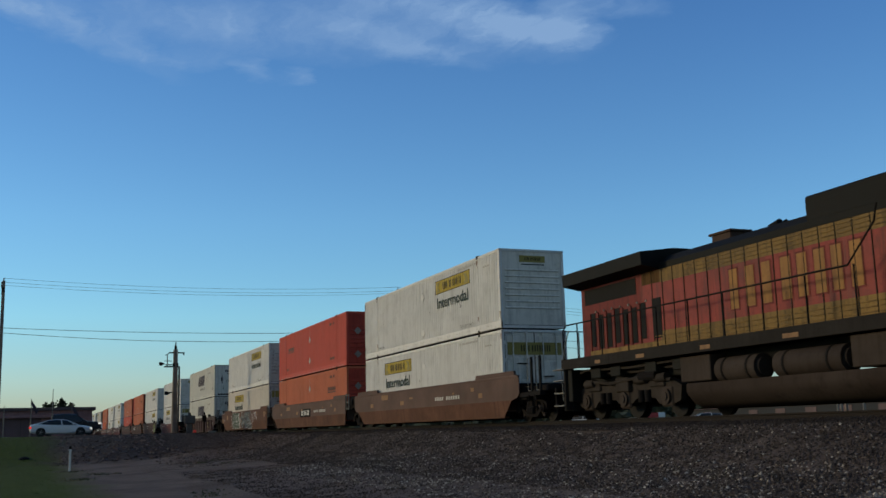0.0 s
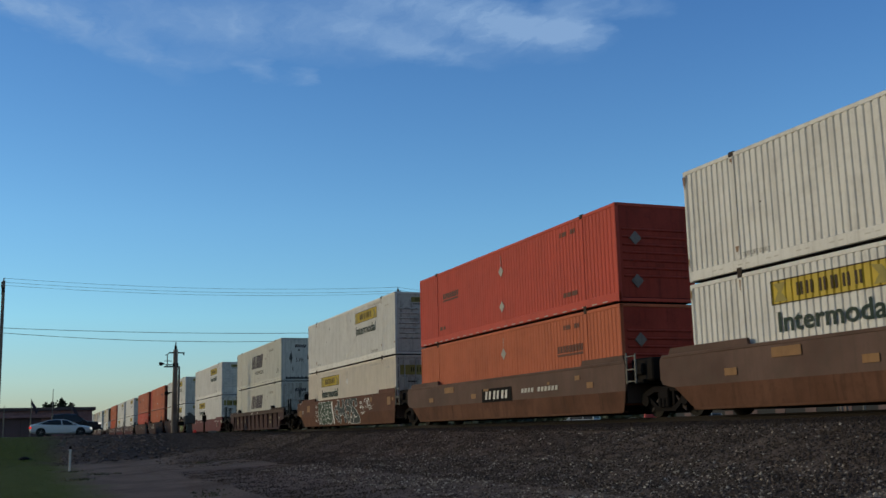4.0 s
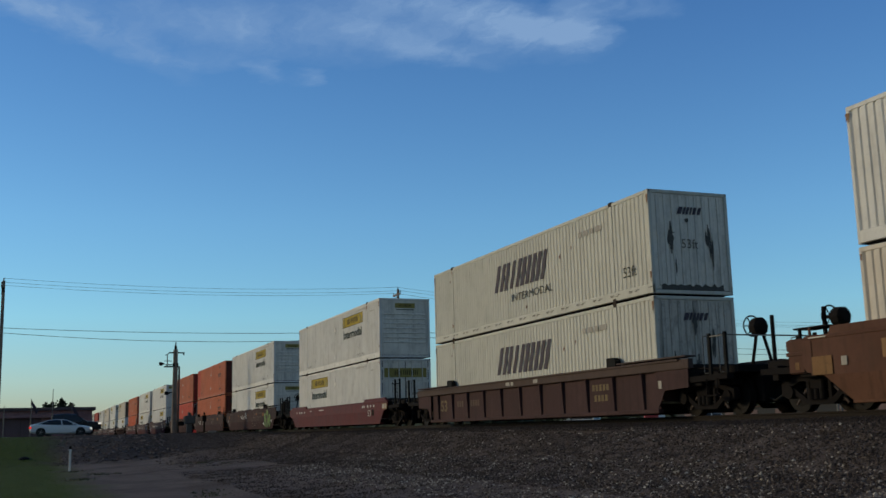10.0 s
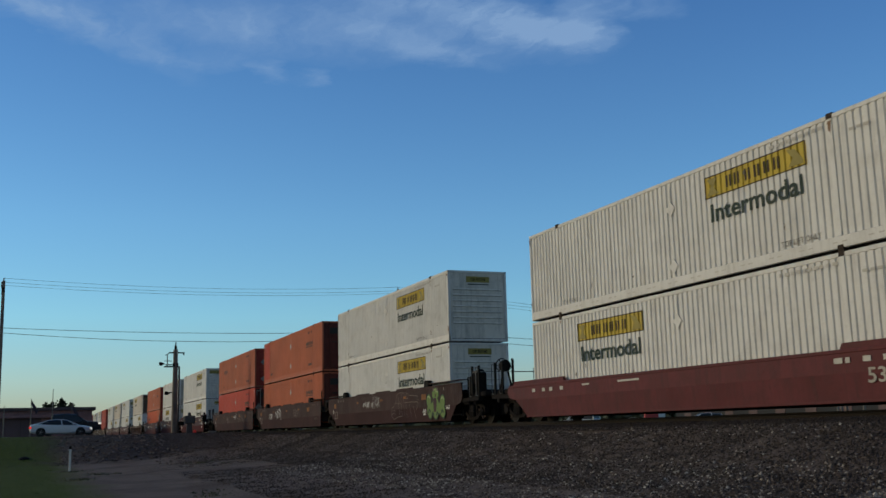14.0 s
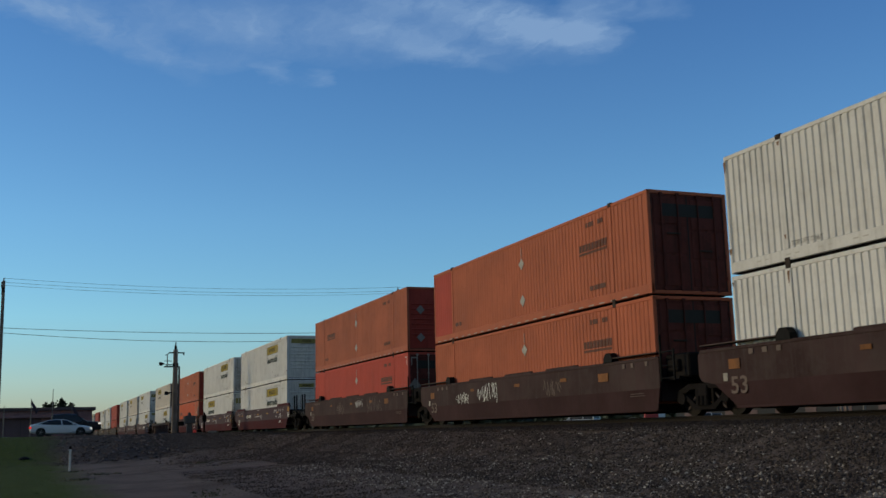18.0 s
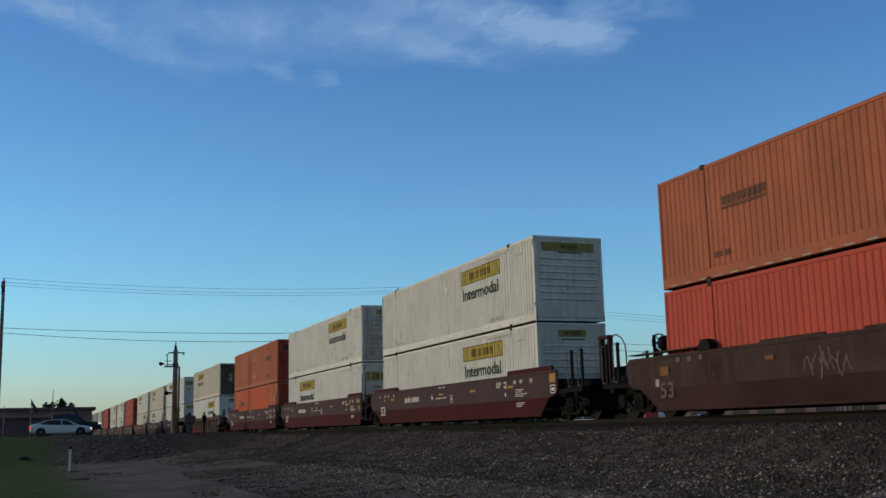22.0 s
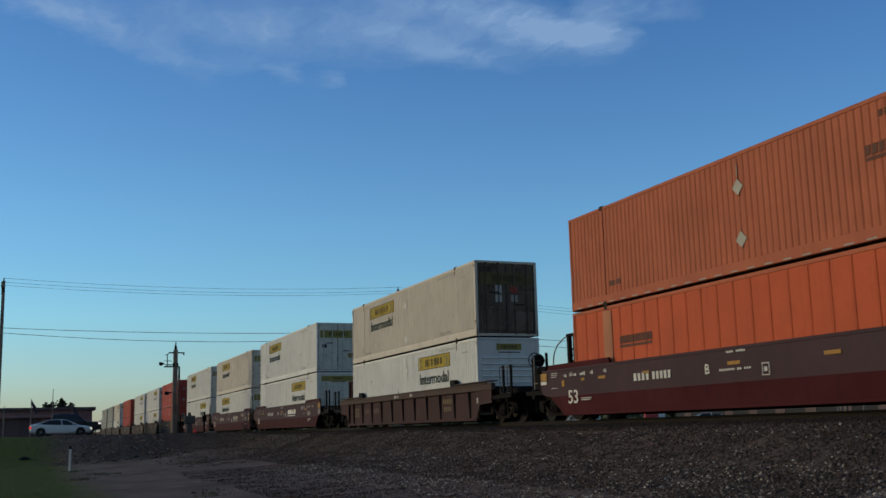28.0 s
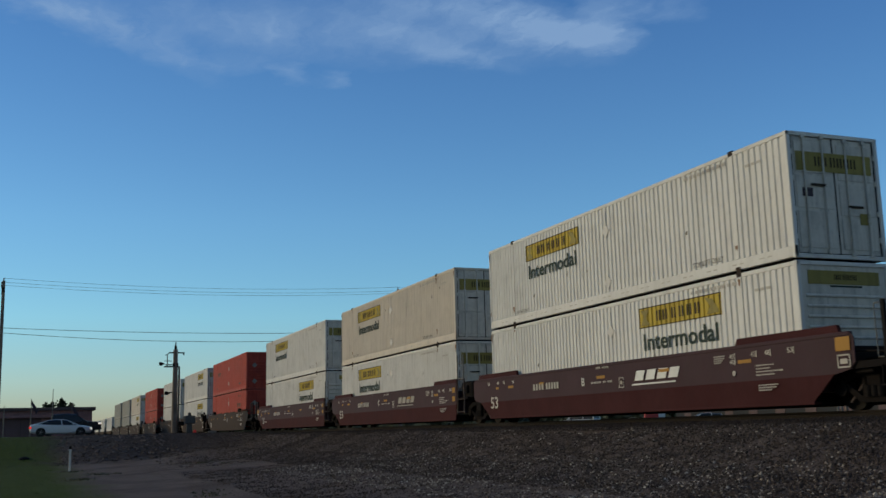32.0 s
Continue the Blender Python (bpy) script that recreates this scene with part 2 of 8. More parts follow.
LOCO_FUEL = paint("dusty_fuel_tank_steel", (0.036, 0.0265, 0.0225), dirt=(0.014, 0.011, 0.010), amount=0.7, rough=0.85, spec=0.05)
LOCO_GRIME = paint("sooty_ochre", (0.075, 0.040, 0.014), dirt=(0.018, 0.012, 0.009), amount=1.0, rough=0.8, spec=0.06)
LOCO_TANK = paint("dusty_air_tank", (0.040, 0.030, 0.025), dirt=(0.016, 0.012, 0.010), amount=0.6, rough=0.8, spec=0.07)
WOODPOLE = paint("weathered_pole_wood", (0.20, 0.155, 0.128), dirt=(0.06, 0.046, 0.038), amount=0.6, rough=0.9, bump=0.5)
TIEWOOD = paint("creosoted_tie_wood", (0.032, 0.025, 0.022), dirt=(0.018, 0.014, 0.012), amount=0.6, rough=0.9, bump=0.5)
# rust, with the shade that lies on the rails put into the colour
RAILSTEEL = paint("rusty_shaded_rail_steel", (0.012, 0.0085, 0.0075), dirt=(0.008, 0.0058, 0.0052), amount=0.5, rough=0.7, metal=0.2, spec=0.1)
LADDERSTEEL = paint("dull_brown_ladder_steel", (0.075, 0.058, 0.054), amount=0.6, rough=0.75, spec=0.08)
GALV = paint("grey_galvanised_steel", (0.085, 0.084, 0.084), amount=0.4, rough=0.65, metal=0.1)
WORNYEL = paint("worn_yellow_stencil", (0.14, 0.10, 0.045), dirt=(0.05, 0.03, 0.025), amount=0.9, bump=0.0)
WIRE = paint("dark_cable", (0.03, 0.03, 0.032), amount=0.1, bump=0.0, streak=False)
CARWHITE = paint("white_car_paint", (0.62, 0.64, 0.66), amount=0.06, rough=0.25, bump=0.0, fade=0.02, spec=0.5)
CARDARK = paint("dark_truck_paint", (0.011, 0.009, 0.013), amount=0.12, rough=0.35, bump=0.0, spec=0.22)
CARSILVER = paint("silver_car_paint", (0.42, 0.44, 0.46), amount=0.08, rough=0.3, bump=0.0, spec=0.5)
CARRED = paint("red_car_paint", (0.45, 0.03, 0.03), amount=0.1, rough=0.3, bump=0.0, spec=0.5)
RIM = paint("alloy_rim", (0.35, 0.35, 0.36), amount=0.2, rough=0.35, metal=0.7, streak=False)
BRICK = paint("brown_brick_wall", (0.25, 0.140, 0.142), dirt=(0.12, 0.072, 0.07), amount=0.6, rough=0.9, bump=0.4, spec=0.1)
ROOFEDGE = paint("dark_roof_edge", (0.095, 0.066, 0.070), amount=0.4, rough=0.8)
SIDING = paint("dark_grey_metal_siding", (0.0135, 0.0140, 0.0165), dirt=(0.009, 0.009, 0.010), amount=0.5, rough=0.7)
SIGNBLUE = paint("dark_shop_glass", (0.12, 0.076, 0.085), amount=0.3)
FLAGCLOTH = paint("dark_flag_cloth", (0.06, 0.045, 0.06), amount=0.4, rough=0.9, streak=False)
BARK = paint("tree_bark", (0.05, 0.038, 0.03), amount=0.5, rough=0.95, bump=0.5)


def glass_dark(name, col=(0.012, 0.014, 0.016)):
    m, nt, p = start(name)
    v = coords(nt)
    n = noise_tex(nt, v, 3.0)
    nt.links.new(mix(nt, n, col, tuple(c * 1.8 for c in col)), p.inputs["Base Color"])
    p.inputs["Roughness"].default_value = 0.06
    p.inputs["IOR"].default_value = 1.5
    return m


GLASS = glass_dark("tinted_window_glass")
# matte dark glass for the parked cars, to keep sky reflections out
MATTEGLASS = paint("matte_car_glass", (0.03, 0.035, 0.04), amount=0.2, rough=0.45, bump=0.0, streak=False)


def lamp_mat(name, col, power):
    m, nt, p = start(name)
    p.inputs["Base Color"].default_value = (*col, 1)
    p.inputs["Emission Color"].default_value = (*col, 1)
    p.inputs["Emission Strength"].default_value = power
    return m


HEADLIGHT = lamp_mat("lit_headlight", (1.0, 0.93, 0.8), 0.55)
TAILLIGHT = lamp_mat("lit_tail_light", (0.8, 0.03, 0.02), 0.9)
REDLAMP = lamp_mat("lit_red_lantern", (0.55, 0.04, 0.03), 0.12)


def leaf_mat(name, a, b):
    m, nt, p = start(name)
    g = nt.nodes.new("ShaderNodeNewGeometry")
    nt.links.new(ramp(nt, g.outputs["Random Per Island"], [(0.0, a), (1.0, b)]), p.inputs["Base Color"])
    p.inputs["Roughness"].default_value = 0.7
    return m


LEAF = leaf_mat("evergreen_leaves", (0.026, 0.038, 0.024), (0.055, 0.072, 0.040))
GRASS = leaf_mat("grass_blades", (0.050, 0.082, 0.010), (0.066, 0.104, 0.014))
DRYGRASS = leaf_mat("rough_grass_blades", (0.024, 0.034, 0.012), (0.052, 0.060, 0.026))
WEED = leaf_mat("weed_blades", (0.030, 0.040, 0.014), (0.046, 0.056, 0.020))
def stone_mat(name, dull, fresh):
    """Dusty ballast: mostly dark brown, with drifts of paler stones."""
    m, nt, p = start(name)
    g = nt.nodes.new("ShaderNodeNewGeometry")
    isl = g.outputs["Random Per Island"]
    v = coords(nt, shift=False)
    drift = ramp(nt, noise_tex(nt, v, 0.55, 4.0, 0.65), [(0.42, (0, 0, 0)), (0.62, (1, 1, 1))])
    c = mix(nt, drift, ramp(nt, isl, dull), ramp(nt, isl, fresh))
    c = mix(nt, 0.2, c, ramp(nt, noise_tex(nt, v, 3.0), [(0.3, (0.032, 0.0245, 0.0205)), (0.7, (0.105, 0.081, 0.067))]))
    nt.links.new(c, p.inputs["Base Color"])
    p.inputs["Roughness"].default_value = 0.9
    p.inputs["Specular IOR Level"].default_value = 0.15
    return m


STONE = stone_mat("ballast_stone", [(0.0, (0.01859, 0.01443, 0.01293)), (0.5, (0.05207, 0.04082, 0.03634)), (1.0, (0.09758, 0.07666, 0.06863))],
                  [(0.0, (0.02045, 0.01593, 0.01413)), (0.5, (0.06136, 0.04828, 0.04288)), (0.95, (0.1301, 0.1055, 0.09481)), (1.0, (0.2418, 0.2041, 0.1867))])
PALESTONE = stone_mat("pale_clean_stone", [(0.0, (0.08624, 0.06776, 0.05792)), (0.6, (0.1833, 0.1522, 0.1316)), (1.0, (0.4528, 0.3999, 0.3476))],
                      [(0.0, (0.1294, 0.1044, 0.08952)), (0.6, (0.3234, 0.2777, 0.2422)), (1.0, (0.6684, 0.6221, 0.5371))])
DARKBALLAST = stone_mat("dark_ballast_stone", [(0.0, (0.01268, 0.01018, 0.009174)), (1.0, (0.04226, 0.03395, 0.03096))], [(0.0, (0.01479, 0.01188, 0.01089)), (1.0, (0.0581, 0.04752, 0.04357))])
CLOD = stone_mat("dry_earth_clods", [(0.0, (0.060, 0.046, 0.041)), (1.0, (0.150, 0.118, 0.108))], [(0.0, (0.10, 0.078, 0.071)), (1.0, (0.26, 0.215, 0.20))])


def ground_mat():
    """Grass, dirt and gravel by where they lie, with ragged borders."""
    m, nt, p = start("earth_gravel_and_grass")
    tc = nt.nodes.new("ShaderNodeTexCoord")
    v = tc.outputs["Object"]
    sep = nt.nodes.new("ShaderNodeSeparateXYZ")
    nt.links.new(v, sep.inputs[0])
    n1 = noise_tex(nt, v, 0.35, 5.0)
    n2 = noise_tex(nt, v, 2.6, 6.0, 0.7)
    n3 = noise_tex(nt, v, 22.0, 4.0, 0.7)
    gravel = mix(nt, ramp(nt, n3, [(0.3, (0, 0, 0)), (0.7, (1, 1, 1))]), (0.059, 0.0460, 0.0395), (0.146, 0.1140, 0.098))
    dirt = mix(nt, ramp(nt, n2, [(0.3, (0, 0, 0)), (0.7, (1, 1, 1))]), (0.124, 0.0965, 0.085), (0.178, 0.142, 0.126))
    dirt = mix(nt, ramp(nt, n3, [(0.55, (0, 0, 0)), (0.8, (0.6, 0.6, 0.6))]), dirt, (0.23, 0.188, 0.168))
    dirt = mix(nt, ramp(nt, n1, [(0.42, (0, 0, 0)), (0.66, (0.8, 0.8, 0.8))]), dirt, (0.084, 0.065, 0.057))
    turf = mix(nt, ramp(nt, n2, [(0.3, (0, 0, 0)), (0.7, (1, 1, 1))]), (0.040, 0.064, 0.009), (0.066, 0.094, 0.013))

    def edge(sock, at, width, wobble):
        a = nt.nodes.new("ShaderNodeMath")
        a.operation, a.inputs[1].default_value = 'MULTIPLY_ADD', wobble
        nt.links.new(n1, a.inputs[0])
        nt.links.new(sock, a.inputs[2])
        r = nt.nodes.new("ShaderNodeMapRange")
        r.inputs[1].default_value, r.inputs[2].default_value = at - width + wobble / 2, at + width + wobble / 2
        nt.links.new(a.outputs[0], r.inputs[0])
        return r.outputs[0]

    col = mix(nt, edge(sep.outputs["Y"], 1.5, 0.8, 2.5), turf, dirt)
    col = mix(nt, edge(sep.outputs["Y"], 9.8, 2.4, 5.0), col, gravel)
    west = nt.nodes.new("ShaderNodeMath")
    west.operation, west.inputs[1].default_value = 'MULTIPLY', -1.0
    nt.links.new(sep.outputs["X"], west.inputs[0])
    bank = nt.nodes.new("ShaderNodeMath")
    bank.operation = 'MULTIPLY'
    nt.links.new(edge(west.outputs[0], 63.0, 3.0, 10.0), bank.inputs[0])
    nt.links.new(edge(sep.outputs["Y"], 1.2, 1.6, 3.0), bank.inputs[1])
    rough_bank = mix(nt, ramp(nt, n2, [(0.35, (0, 0, 0)), (0.7, (1, 1, 1))]), (0.028, 0.0215, 0.0185), (0.085, 0.066, 0.058))
    col = mix(nt, bank.outputs[0], col, rough_bank)
    # darker ground from the top of the bank to beyond the track
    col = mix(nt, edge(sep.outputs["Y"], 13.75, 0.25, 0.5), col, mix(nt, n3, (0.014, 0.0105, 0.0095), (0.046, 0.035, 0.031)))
    back = edge(sep.outputs["Y"], 21.5, 1.5, 2.0)
    col = mix(nt, back, col, mix(nt, n2, (0.035, 0.033, 0.03), (0.07, 0.062, 0.055)))
    far = edge(sep.outputs["Y"], 210.0, 30.0, 40.0)
    col = mix(nt, far, col, turf)
    nt.links.new(col, p.inputs["Base Color"])
    p.inputs["Roughness"].default_value = 0.95
    p.inputs["Specular IOR Level"].default_value = 0.08
    b = node(nt, "ShaderNodeBump", Strength=0.6, Distance=0.05)
    nt.links.new(n3, b.inputs["Height"])
    nt.links.new(b.outputs[0], p.inputs["Normal"])
    return m


GROUND = ground_mat()
ASPHALT = paint("worn_asphalt", (0.045, 0.043, 0.041), dirt=(0.07, 0.06, 0.05), amount=0.4, rough=0.85, bump=0.3, streak=False)


def cloud_mat():
    """Thin evening cloud: soft ragged wisps, denser in a few banks."""
    m = bpy.data.materials.new("thin_cloud")
    m.use_nodes = True
    nt = m.node_tree
    nt.nodes.remove(nt.nodes["Principled BSDF"])
    out = nt.nodes["Material Output"]
    tc = nt.nodes.new("ShaderNodeTexCoord")
    warp = node(nt, "ShaderNodeTexNoise", Scale=0.0055, Detail=5.0, Roughness=0.6)
    nt.links.new(tc.outputs["Object"], warp.inputs["Vector"])
    wv = nt.nodes.new("ShaderNodeVectorMath")
    wv.operation = 'MULTIPLY_ADD'
    wv.inputs[1].default_value, wv.inputs[2].default_value = (260, 260, 0), (-130, -130, 0)
    nt.links.new(warp.outputs["Color"], wv.inputs[0])
    sumv = nt.nodes.new("ShaderNodeVectorMath")
    nt.links.new(tc.outputs["Object"], sumv.inputs[0])
    nt.links.new(wv.outputs[0], sumv.inputs[1])
    # banks: place, turn, half length, half width, density
    banks = ((87, 302, 115, 515, 214, 0.8), (57, 498, -89, 281, 163, 0.8), (213, 547, 154, 311, 127, 0.75), (331, 694, -112, 132, 113, 0.4), (-69, 68, 112, 541, 201, 0.6),
             (-203, 278, 101, 239, 104, 0.55), (143, 74, 92, 444, 132, 0.65), (-216, -1009, 137, 221, 160, 0.65), (-307, -840, 132, 361, 169, 0.45), (-494, -673, 138, 357, 128, 0.45),
             (-511, -494, -96, 229, 121, 0.5), (-180, -413, -91, 720, 308, 0.7), (-533, -249, 145, 139, 74, 0.55), (-549, -95, -162, 127, 65, 0.55))
    total = None
    for bx_, by_, turn, la, lb, dens in banks:
        mp = nt.nodes.new("ShaderNodeMapping")
        mp.vector_type = 'TEXTURE'
        mp.inputs["Location"].default_value = (bx_, by_, 0)
        mp.inputs["Rotation"].default_value = (0, 0, radians(turn))
        mp.inputs["Scale"].default_value = (la, lb, 1)
        nt.links.new(sumv.outputs[0], mp.inputs[0])
        gr = nt.nodes.new("ShaderNodeTexGradient")
        gr.gradient_type = 'SPHERICAL'
        nt.links.new(mp.outputs[0], gr.inputs[0])
        ms = nt.nodes.new("ShaderNodeMath")
        ms.operation, ms.inputs[1].default_value, ms.inputs[2].default_value = 'MULTIPLY_ADD', dens, 0.0
        nt.links.new(gr.outputs["Fac"], ms.inputs[0])
        if total is not None:
            nt.links.new(total, ms.inputs[2])
        total = ms.outputs[0]
    mp = nt.nodes.new("ShaderNodeMapping")
    mp.inputs["Rotation"].default_value = (0, 0, radians(32))
    mp.inputs["Scale"].default_value = (1 / 560, 1 / 150, 1)
    nt.links.new(sumv.outputs[0], mp.inputs[0])
    streak = noise_tex(nt, mp.outputs[0], 1.0, 7.0, 0.6)
    fac = nt.nodes.new("ShaderNodeMath")
    fac.operation = 'MULTIPLY'
    nt.links.new(total, fac.inputs[0])
    nt.links.new(ramp(nt, streak, [(0.30, (0.25, 0.25, 0.25)), (0.70, (1.1, 1.1, 1.1))]), fac.inputs[1])
    alpha = nt.nodes.new("ShaderNodeMapRange")
    alpha.inputs[1].default_value, alpha.inputs[2].default_value = 0.0, 0.8
    alpha.inputs[3].default_value, alpha.inputs[4].default_value = 0.0, 0.85
    nt.links.new(fac.outputs[0], alpha.inputs[0])
    glow = node(nt, "ShaderNodeEmission", Color=(0.245, 0.395, 0.635, 1), Strength=1.0)
    clear = nt.nodes.new("ShaderNodeBsdfTransparent")
    mx = nt.nodes.new("ShaderNodeMixShader")
    nt.links.new(alpha.outputs[0], mx.inputs[0])
    nt.links.new(clear.outputs[0], mx.inputs[1])
    nt.links.new(glow.outputs[0], mx.inputs[2])
    nt.links.new(mx.outputs[0], out.inputs["Surface"])
    return m


CLOUD = cloud_mat()

# ---- mesh helpers ----


class Geo:
    """Collects vertices and faces of one mesh."""

    def __init__(self):
        self.v, self.f = [], []

    def add(self, verts, faces):
        n = len(self.v)
        self.v.extend(verts)
        self.f.extend([tuple(i + n for i in q) for q in faces])
        return self

    def box(self, x0, x1, y0, y1, z0, z1):
        return self.add([(x0, y0, z0), (x1, y0, z0), (x1, y1, z0), (x0, y1, z0), (x0, y0, z1), (x1, y0, z1), (x1, y1, z1), (x0, y1, z1)],
                        [(0, 3, 2, 1), (4, 5, 6, 7), (0, 1, 5, 4), (1, 2, 6, 5), (2, 3, 7, 6), (3, 0, 4, 7)])

    def cbox(self, x0, x1, y0, y1, z0, z1, c=0.012):
        """A box with chamfered edges."""
        vs, idx = [], {}
        for i, (x, sx) in enumerate(((x0, 1), (x1, -1))):
            for j, (y, sy) in enumerate(((y0, 1), (y1, -1))):
                for k, (z, sz) in enumerate(((z0, 1), (z1, -1))):
                    for a in range(3):
                        idx[i, j, k, a] = len(vs)
                        vs.append((x + (0 if a == 0 else sx * c), y + (0 if a == 1 else sy * c), z + (0 if a == 2 else sz * c)))
        fs = []
        for a in range(3):
            for s in (0, 1):
                q = []
                for u, w in ((0, 0), (1, 0), (1, 1), (0, 1)):
                    t = [0, 0, 0]
                    t[a], t[(a + 1) % 3], t[(a + 2) % 3] = s, u, w
                    q.append(idx[t[0], t[1], t[2], a])
                fs.append(tuple(q if s else q[::-1]))
        for a in range(3):
            b, d = (a + 1) % 3, (a + 2) % 3
            for u in (0, 1):
                for w in (0, 1):
                    q = []
                    for s, e in ((0, b), (0, d), (1, d), (1, b)):
                        t = [0, 0, 0]
                        t[a], t[b], t[d] = s, u, w
                        q.append(idx[t[0], t[1], t[2], e])
                    fs.append(tuple(q if u != w else q[::-1]))
        for i in (0, 1):
            for j in (0, 1):
                for k in (0, 1):
                    q = [idx[i, j, k, a] for a in range(3)]
                    fs.append(tuple(q if (i + j + k) % 2 else q[::-1]))
        return self.add(vs, fs)

    def prism(self, poly, y0, y1, y2=None, y3=None):
        """A polygon of (x, z) stretched from y0 to y1."""
        n = len(poly)
        vs = [(x, y0, z) for x, z in poly] + [(x, y1, z) for x, z in poly]
        fs = [tuple(range(n)), tuple(range(2 * n - 1, n - 1, -1))]
        fs += [(i, i + n, (i + 1) % n + n, (i + 1) % n) for i in range(n)]
        return self.add(vs, fs)

    def cyl(self, a, b, r, n=10, r2=None):
        a, b = Vector(a), Vector(b)
        d = (b - a).normalized()
        u = d.orthogonal().normalized()
        w = d.cross(u)
        r2 = r if r2 is None else r2
        vs = []
        for c, rr in ((a, r), (b, r2)):
            for i in range(n):
                t = 2 * math.pi * i / n
                vs.append(tuple(c + (u * math.cos(t) + w * math.sin(t)) * rr))
        fs = [tuple(range(n - 1, -1, -1)), tuple(range(n, 2 * n))]
        fs += [(i, (i + 1) % n, (i + 1) % n + n, i + n) for i in range(n)]
        return self.add(vs, fs)

    def tube(self, pts, r, n=8):
        pts = [Vector(q) for q in pts]
        rings, u = [], None
        for i, q in enumerate(pts):
            d = (pts[min(i + 1, len(pts) - 1)] - pts[max(i - 1, 0)]).normalized()
            u = d.orthogonal().normalized() if u is None else (u - d * u.dot(d)).normalized()
            w = d.cross(u)
            rings.append([tuple(q + (u * math.cos(2 * math.pi * k / n) + w * math.sin(2 * math.pi * k / n)) * r) for k in range(n)])
        return self.loft(rings)

    def torus(self, c, axis, R, r, n=20, k=6):
        c, d = Vector(c), Vector(axis).normalized()
        u = d.orthogonal().normalized()
        w = d.cross(u)
        vs = []
        for i in range(n):
            t = 2 * math.pi * i / n
            e = u * math.cos(t) + w * math.sin(t)
            for j in range(k):
                s = 2 * math.pi * j / k
                vs.append(tuple(c + e * (R + r * math.cos(s)) + d * r * math.sin(s)))
        fs = [(i * k + j, ((i + 1) % n) * k + j, ((i + 1) % n) * k + (j + 1) % k, i * k + (j + 1) % k) for i in range(n) for j in range(k)]
        return self.add(vs, fs)

    def loft(self, rings, caps=True):
        n = len(rings[0])
        vs = [tuple(q) for r in rings for q in r]
        fs = []
        for a in range(len(rings) - 1):
            for i in range(n):
                fs.append((a * n + i, a * n + (i + 1) % n, (a + 1) * n + (i + 1) % n, (a + 1) * n + i))
        if caps:
            fs += [tuple(range(n - 1, -1, -1)), tuple(range((len(rings) - 1) * n, len(rings) * n))]
        return self.add(vs, fs)

    def mesh(self, name, smooth=0):
        me = bpy.data.meshes.new(name)
        me.from_pydata(self.v, [], self.f)
        if smooth:
            me.shade_smooth()
            me.set_sharp_from_angle(angle=radians(smooth))
        me.update()
        bm = bmesh.new()
        bm.from_mesh(me)
        bmesh.ops.recalc_face_normals(bm, faces=bm.faces)
        bm.to_mesh(me)
        bm.free()
        return me


SHARED = {}


def shared(key, make, smooth=0):
    """A mesh that alike parts share."""
    if key not in SHARED:
        g = make()
        SHARED[key] = g.mesh(key if isinstance(key, str) else str(key[0]), smooth) if isinstance(g, Geo) else g
    return SHARED[key]


def part(name, data, material, parent, label="", at=None, smooth=0):
    me = data.mesh(name, smooth) if isinstance(data, Geo) else data
    if not me.materials:
        me.materials.append(None)
    ob = new(name, me)
    ob.material_slots[0].link = 'OBJECT'
    ob.material_slots[0].material = material
    if parent is not None:
        ob.parent = parent
    if at is not None:
        ob.matrix_basis = at if isinstance(at, Matrix) else Matrix.Translation(at)
    if name in SMALL_MARKS:
        tagged(ob, kind="stuff")
    return tagged(ob, label=label) if label else ob


SMALL_MARKS = {"stencil", "reflective_tape", "spray_scribble", "mural_outline", "mural_shade", "spray_mural", "number_stencil", "amber_marker", "paint_patch", "sill_patch", "lettering", "sign_flourish", "sign_border", "box_seat", "sign_stripe", "marking", "marking_cut", "notice_plate", "spring_nest", "rail_slot", "rust_stain", "end_mark"}


def thing(name, label, category, group="", at=None):
    ob = new(name)
    ob.empty_display_size = 0.3
    if at is not None:
        ob.matrix_basis = at if isinstance(at, Matrix) else Matrix.Translation(at)
    return tagged(ob, label, category, group)


def letters(text, height, shear=0.0, bold=0.0, width=None):
    """A flat mesh of words, in the x-z plane, facing -y, from x = 0."""
    key = ("text", text, height, shear, bold, width)
    if key not in SHARED:
        cu = bpy.data.curves.new("lettering", 'FONT')
        cu.body, cu.size, cu.shear, cu.offset, cu.resolution_u = text, height / 0.72, shear, bold, 3
        tmp = bpy.data.objects.new("lettering", cu)
        scene.collection.objects.link(tmp)
        dg = bpy.context.evaluated_depsgraph_get()
        me = bpy.data.meshes.new_from_object(tmp.evaluated_get(dg))
        bpy.data.objects.remove(tmp)
        bpy.data.curves.remove(cu)
        xs = [v.co.x for v in me.vertices] or [0, 1]
        k = (width / (max(xs) - min(xs))) if width else 1.0
        x0 = min(xs)
        for v in me.vertices:
            v.co = ((v.co.x - x0) * k, 0.0, v.co.y)
        me.materials.clear()
        me.materials.append(None)
        SHARED[key] = me
    return SHARED[key]


def blocks(spans, z0, z1, slant=0.0, thick=0.004):
    """Plain bars in place of a mark: slanted slabs that face -y."""
    g = Geo()
    for a, b in spans:
        g.prism([(a, z0), (b, z0), (b + slant, z1), (a + slant, z1)], -thick, 0)
    return g


def row_of(n, width, gap):
    w = (width - gap * (n - 1)) / n
    return [(i * (w + gap), i * (w + gap) + w) for i in range(n)]

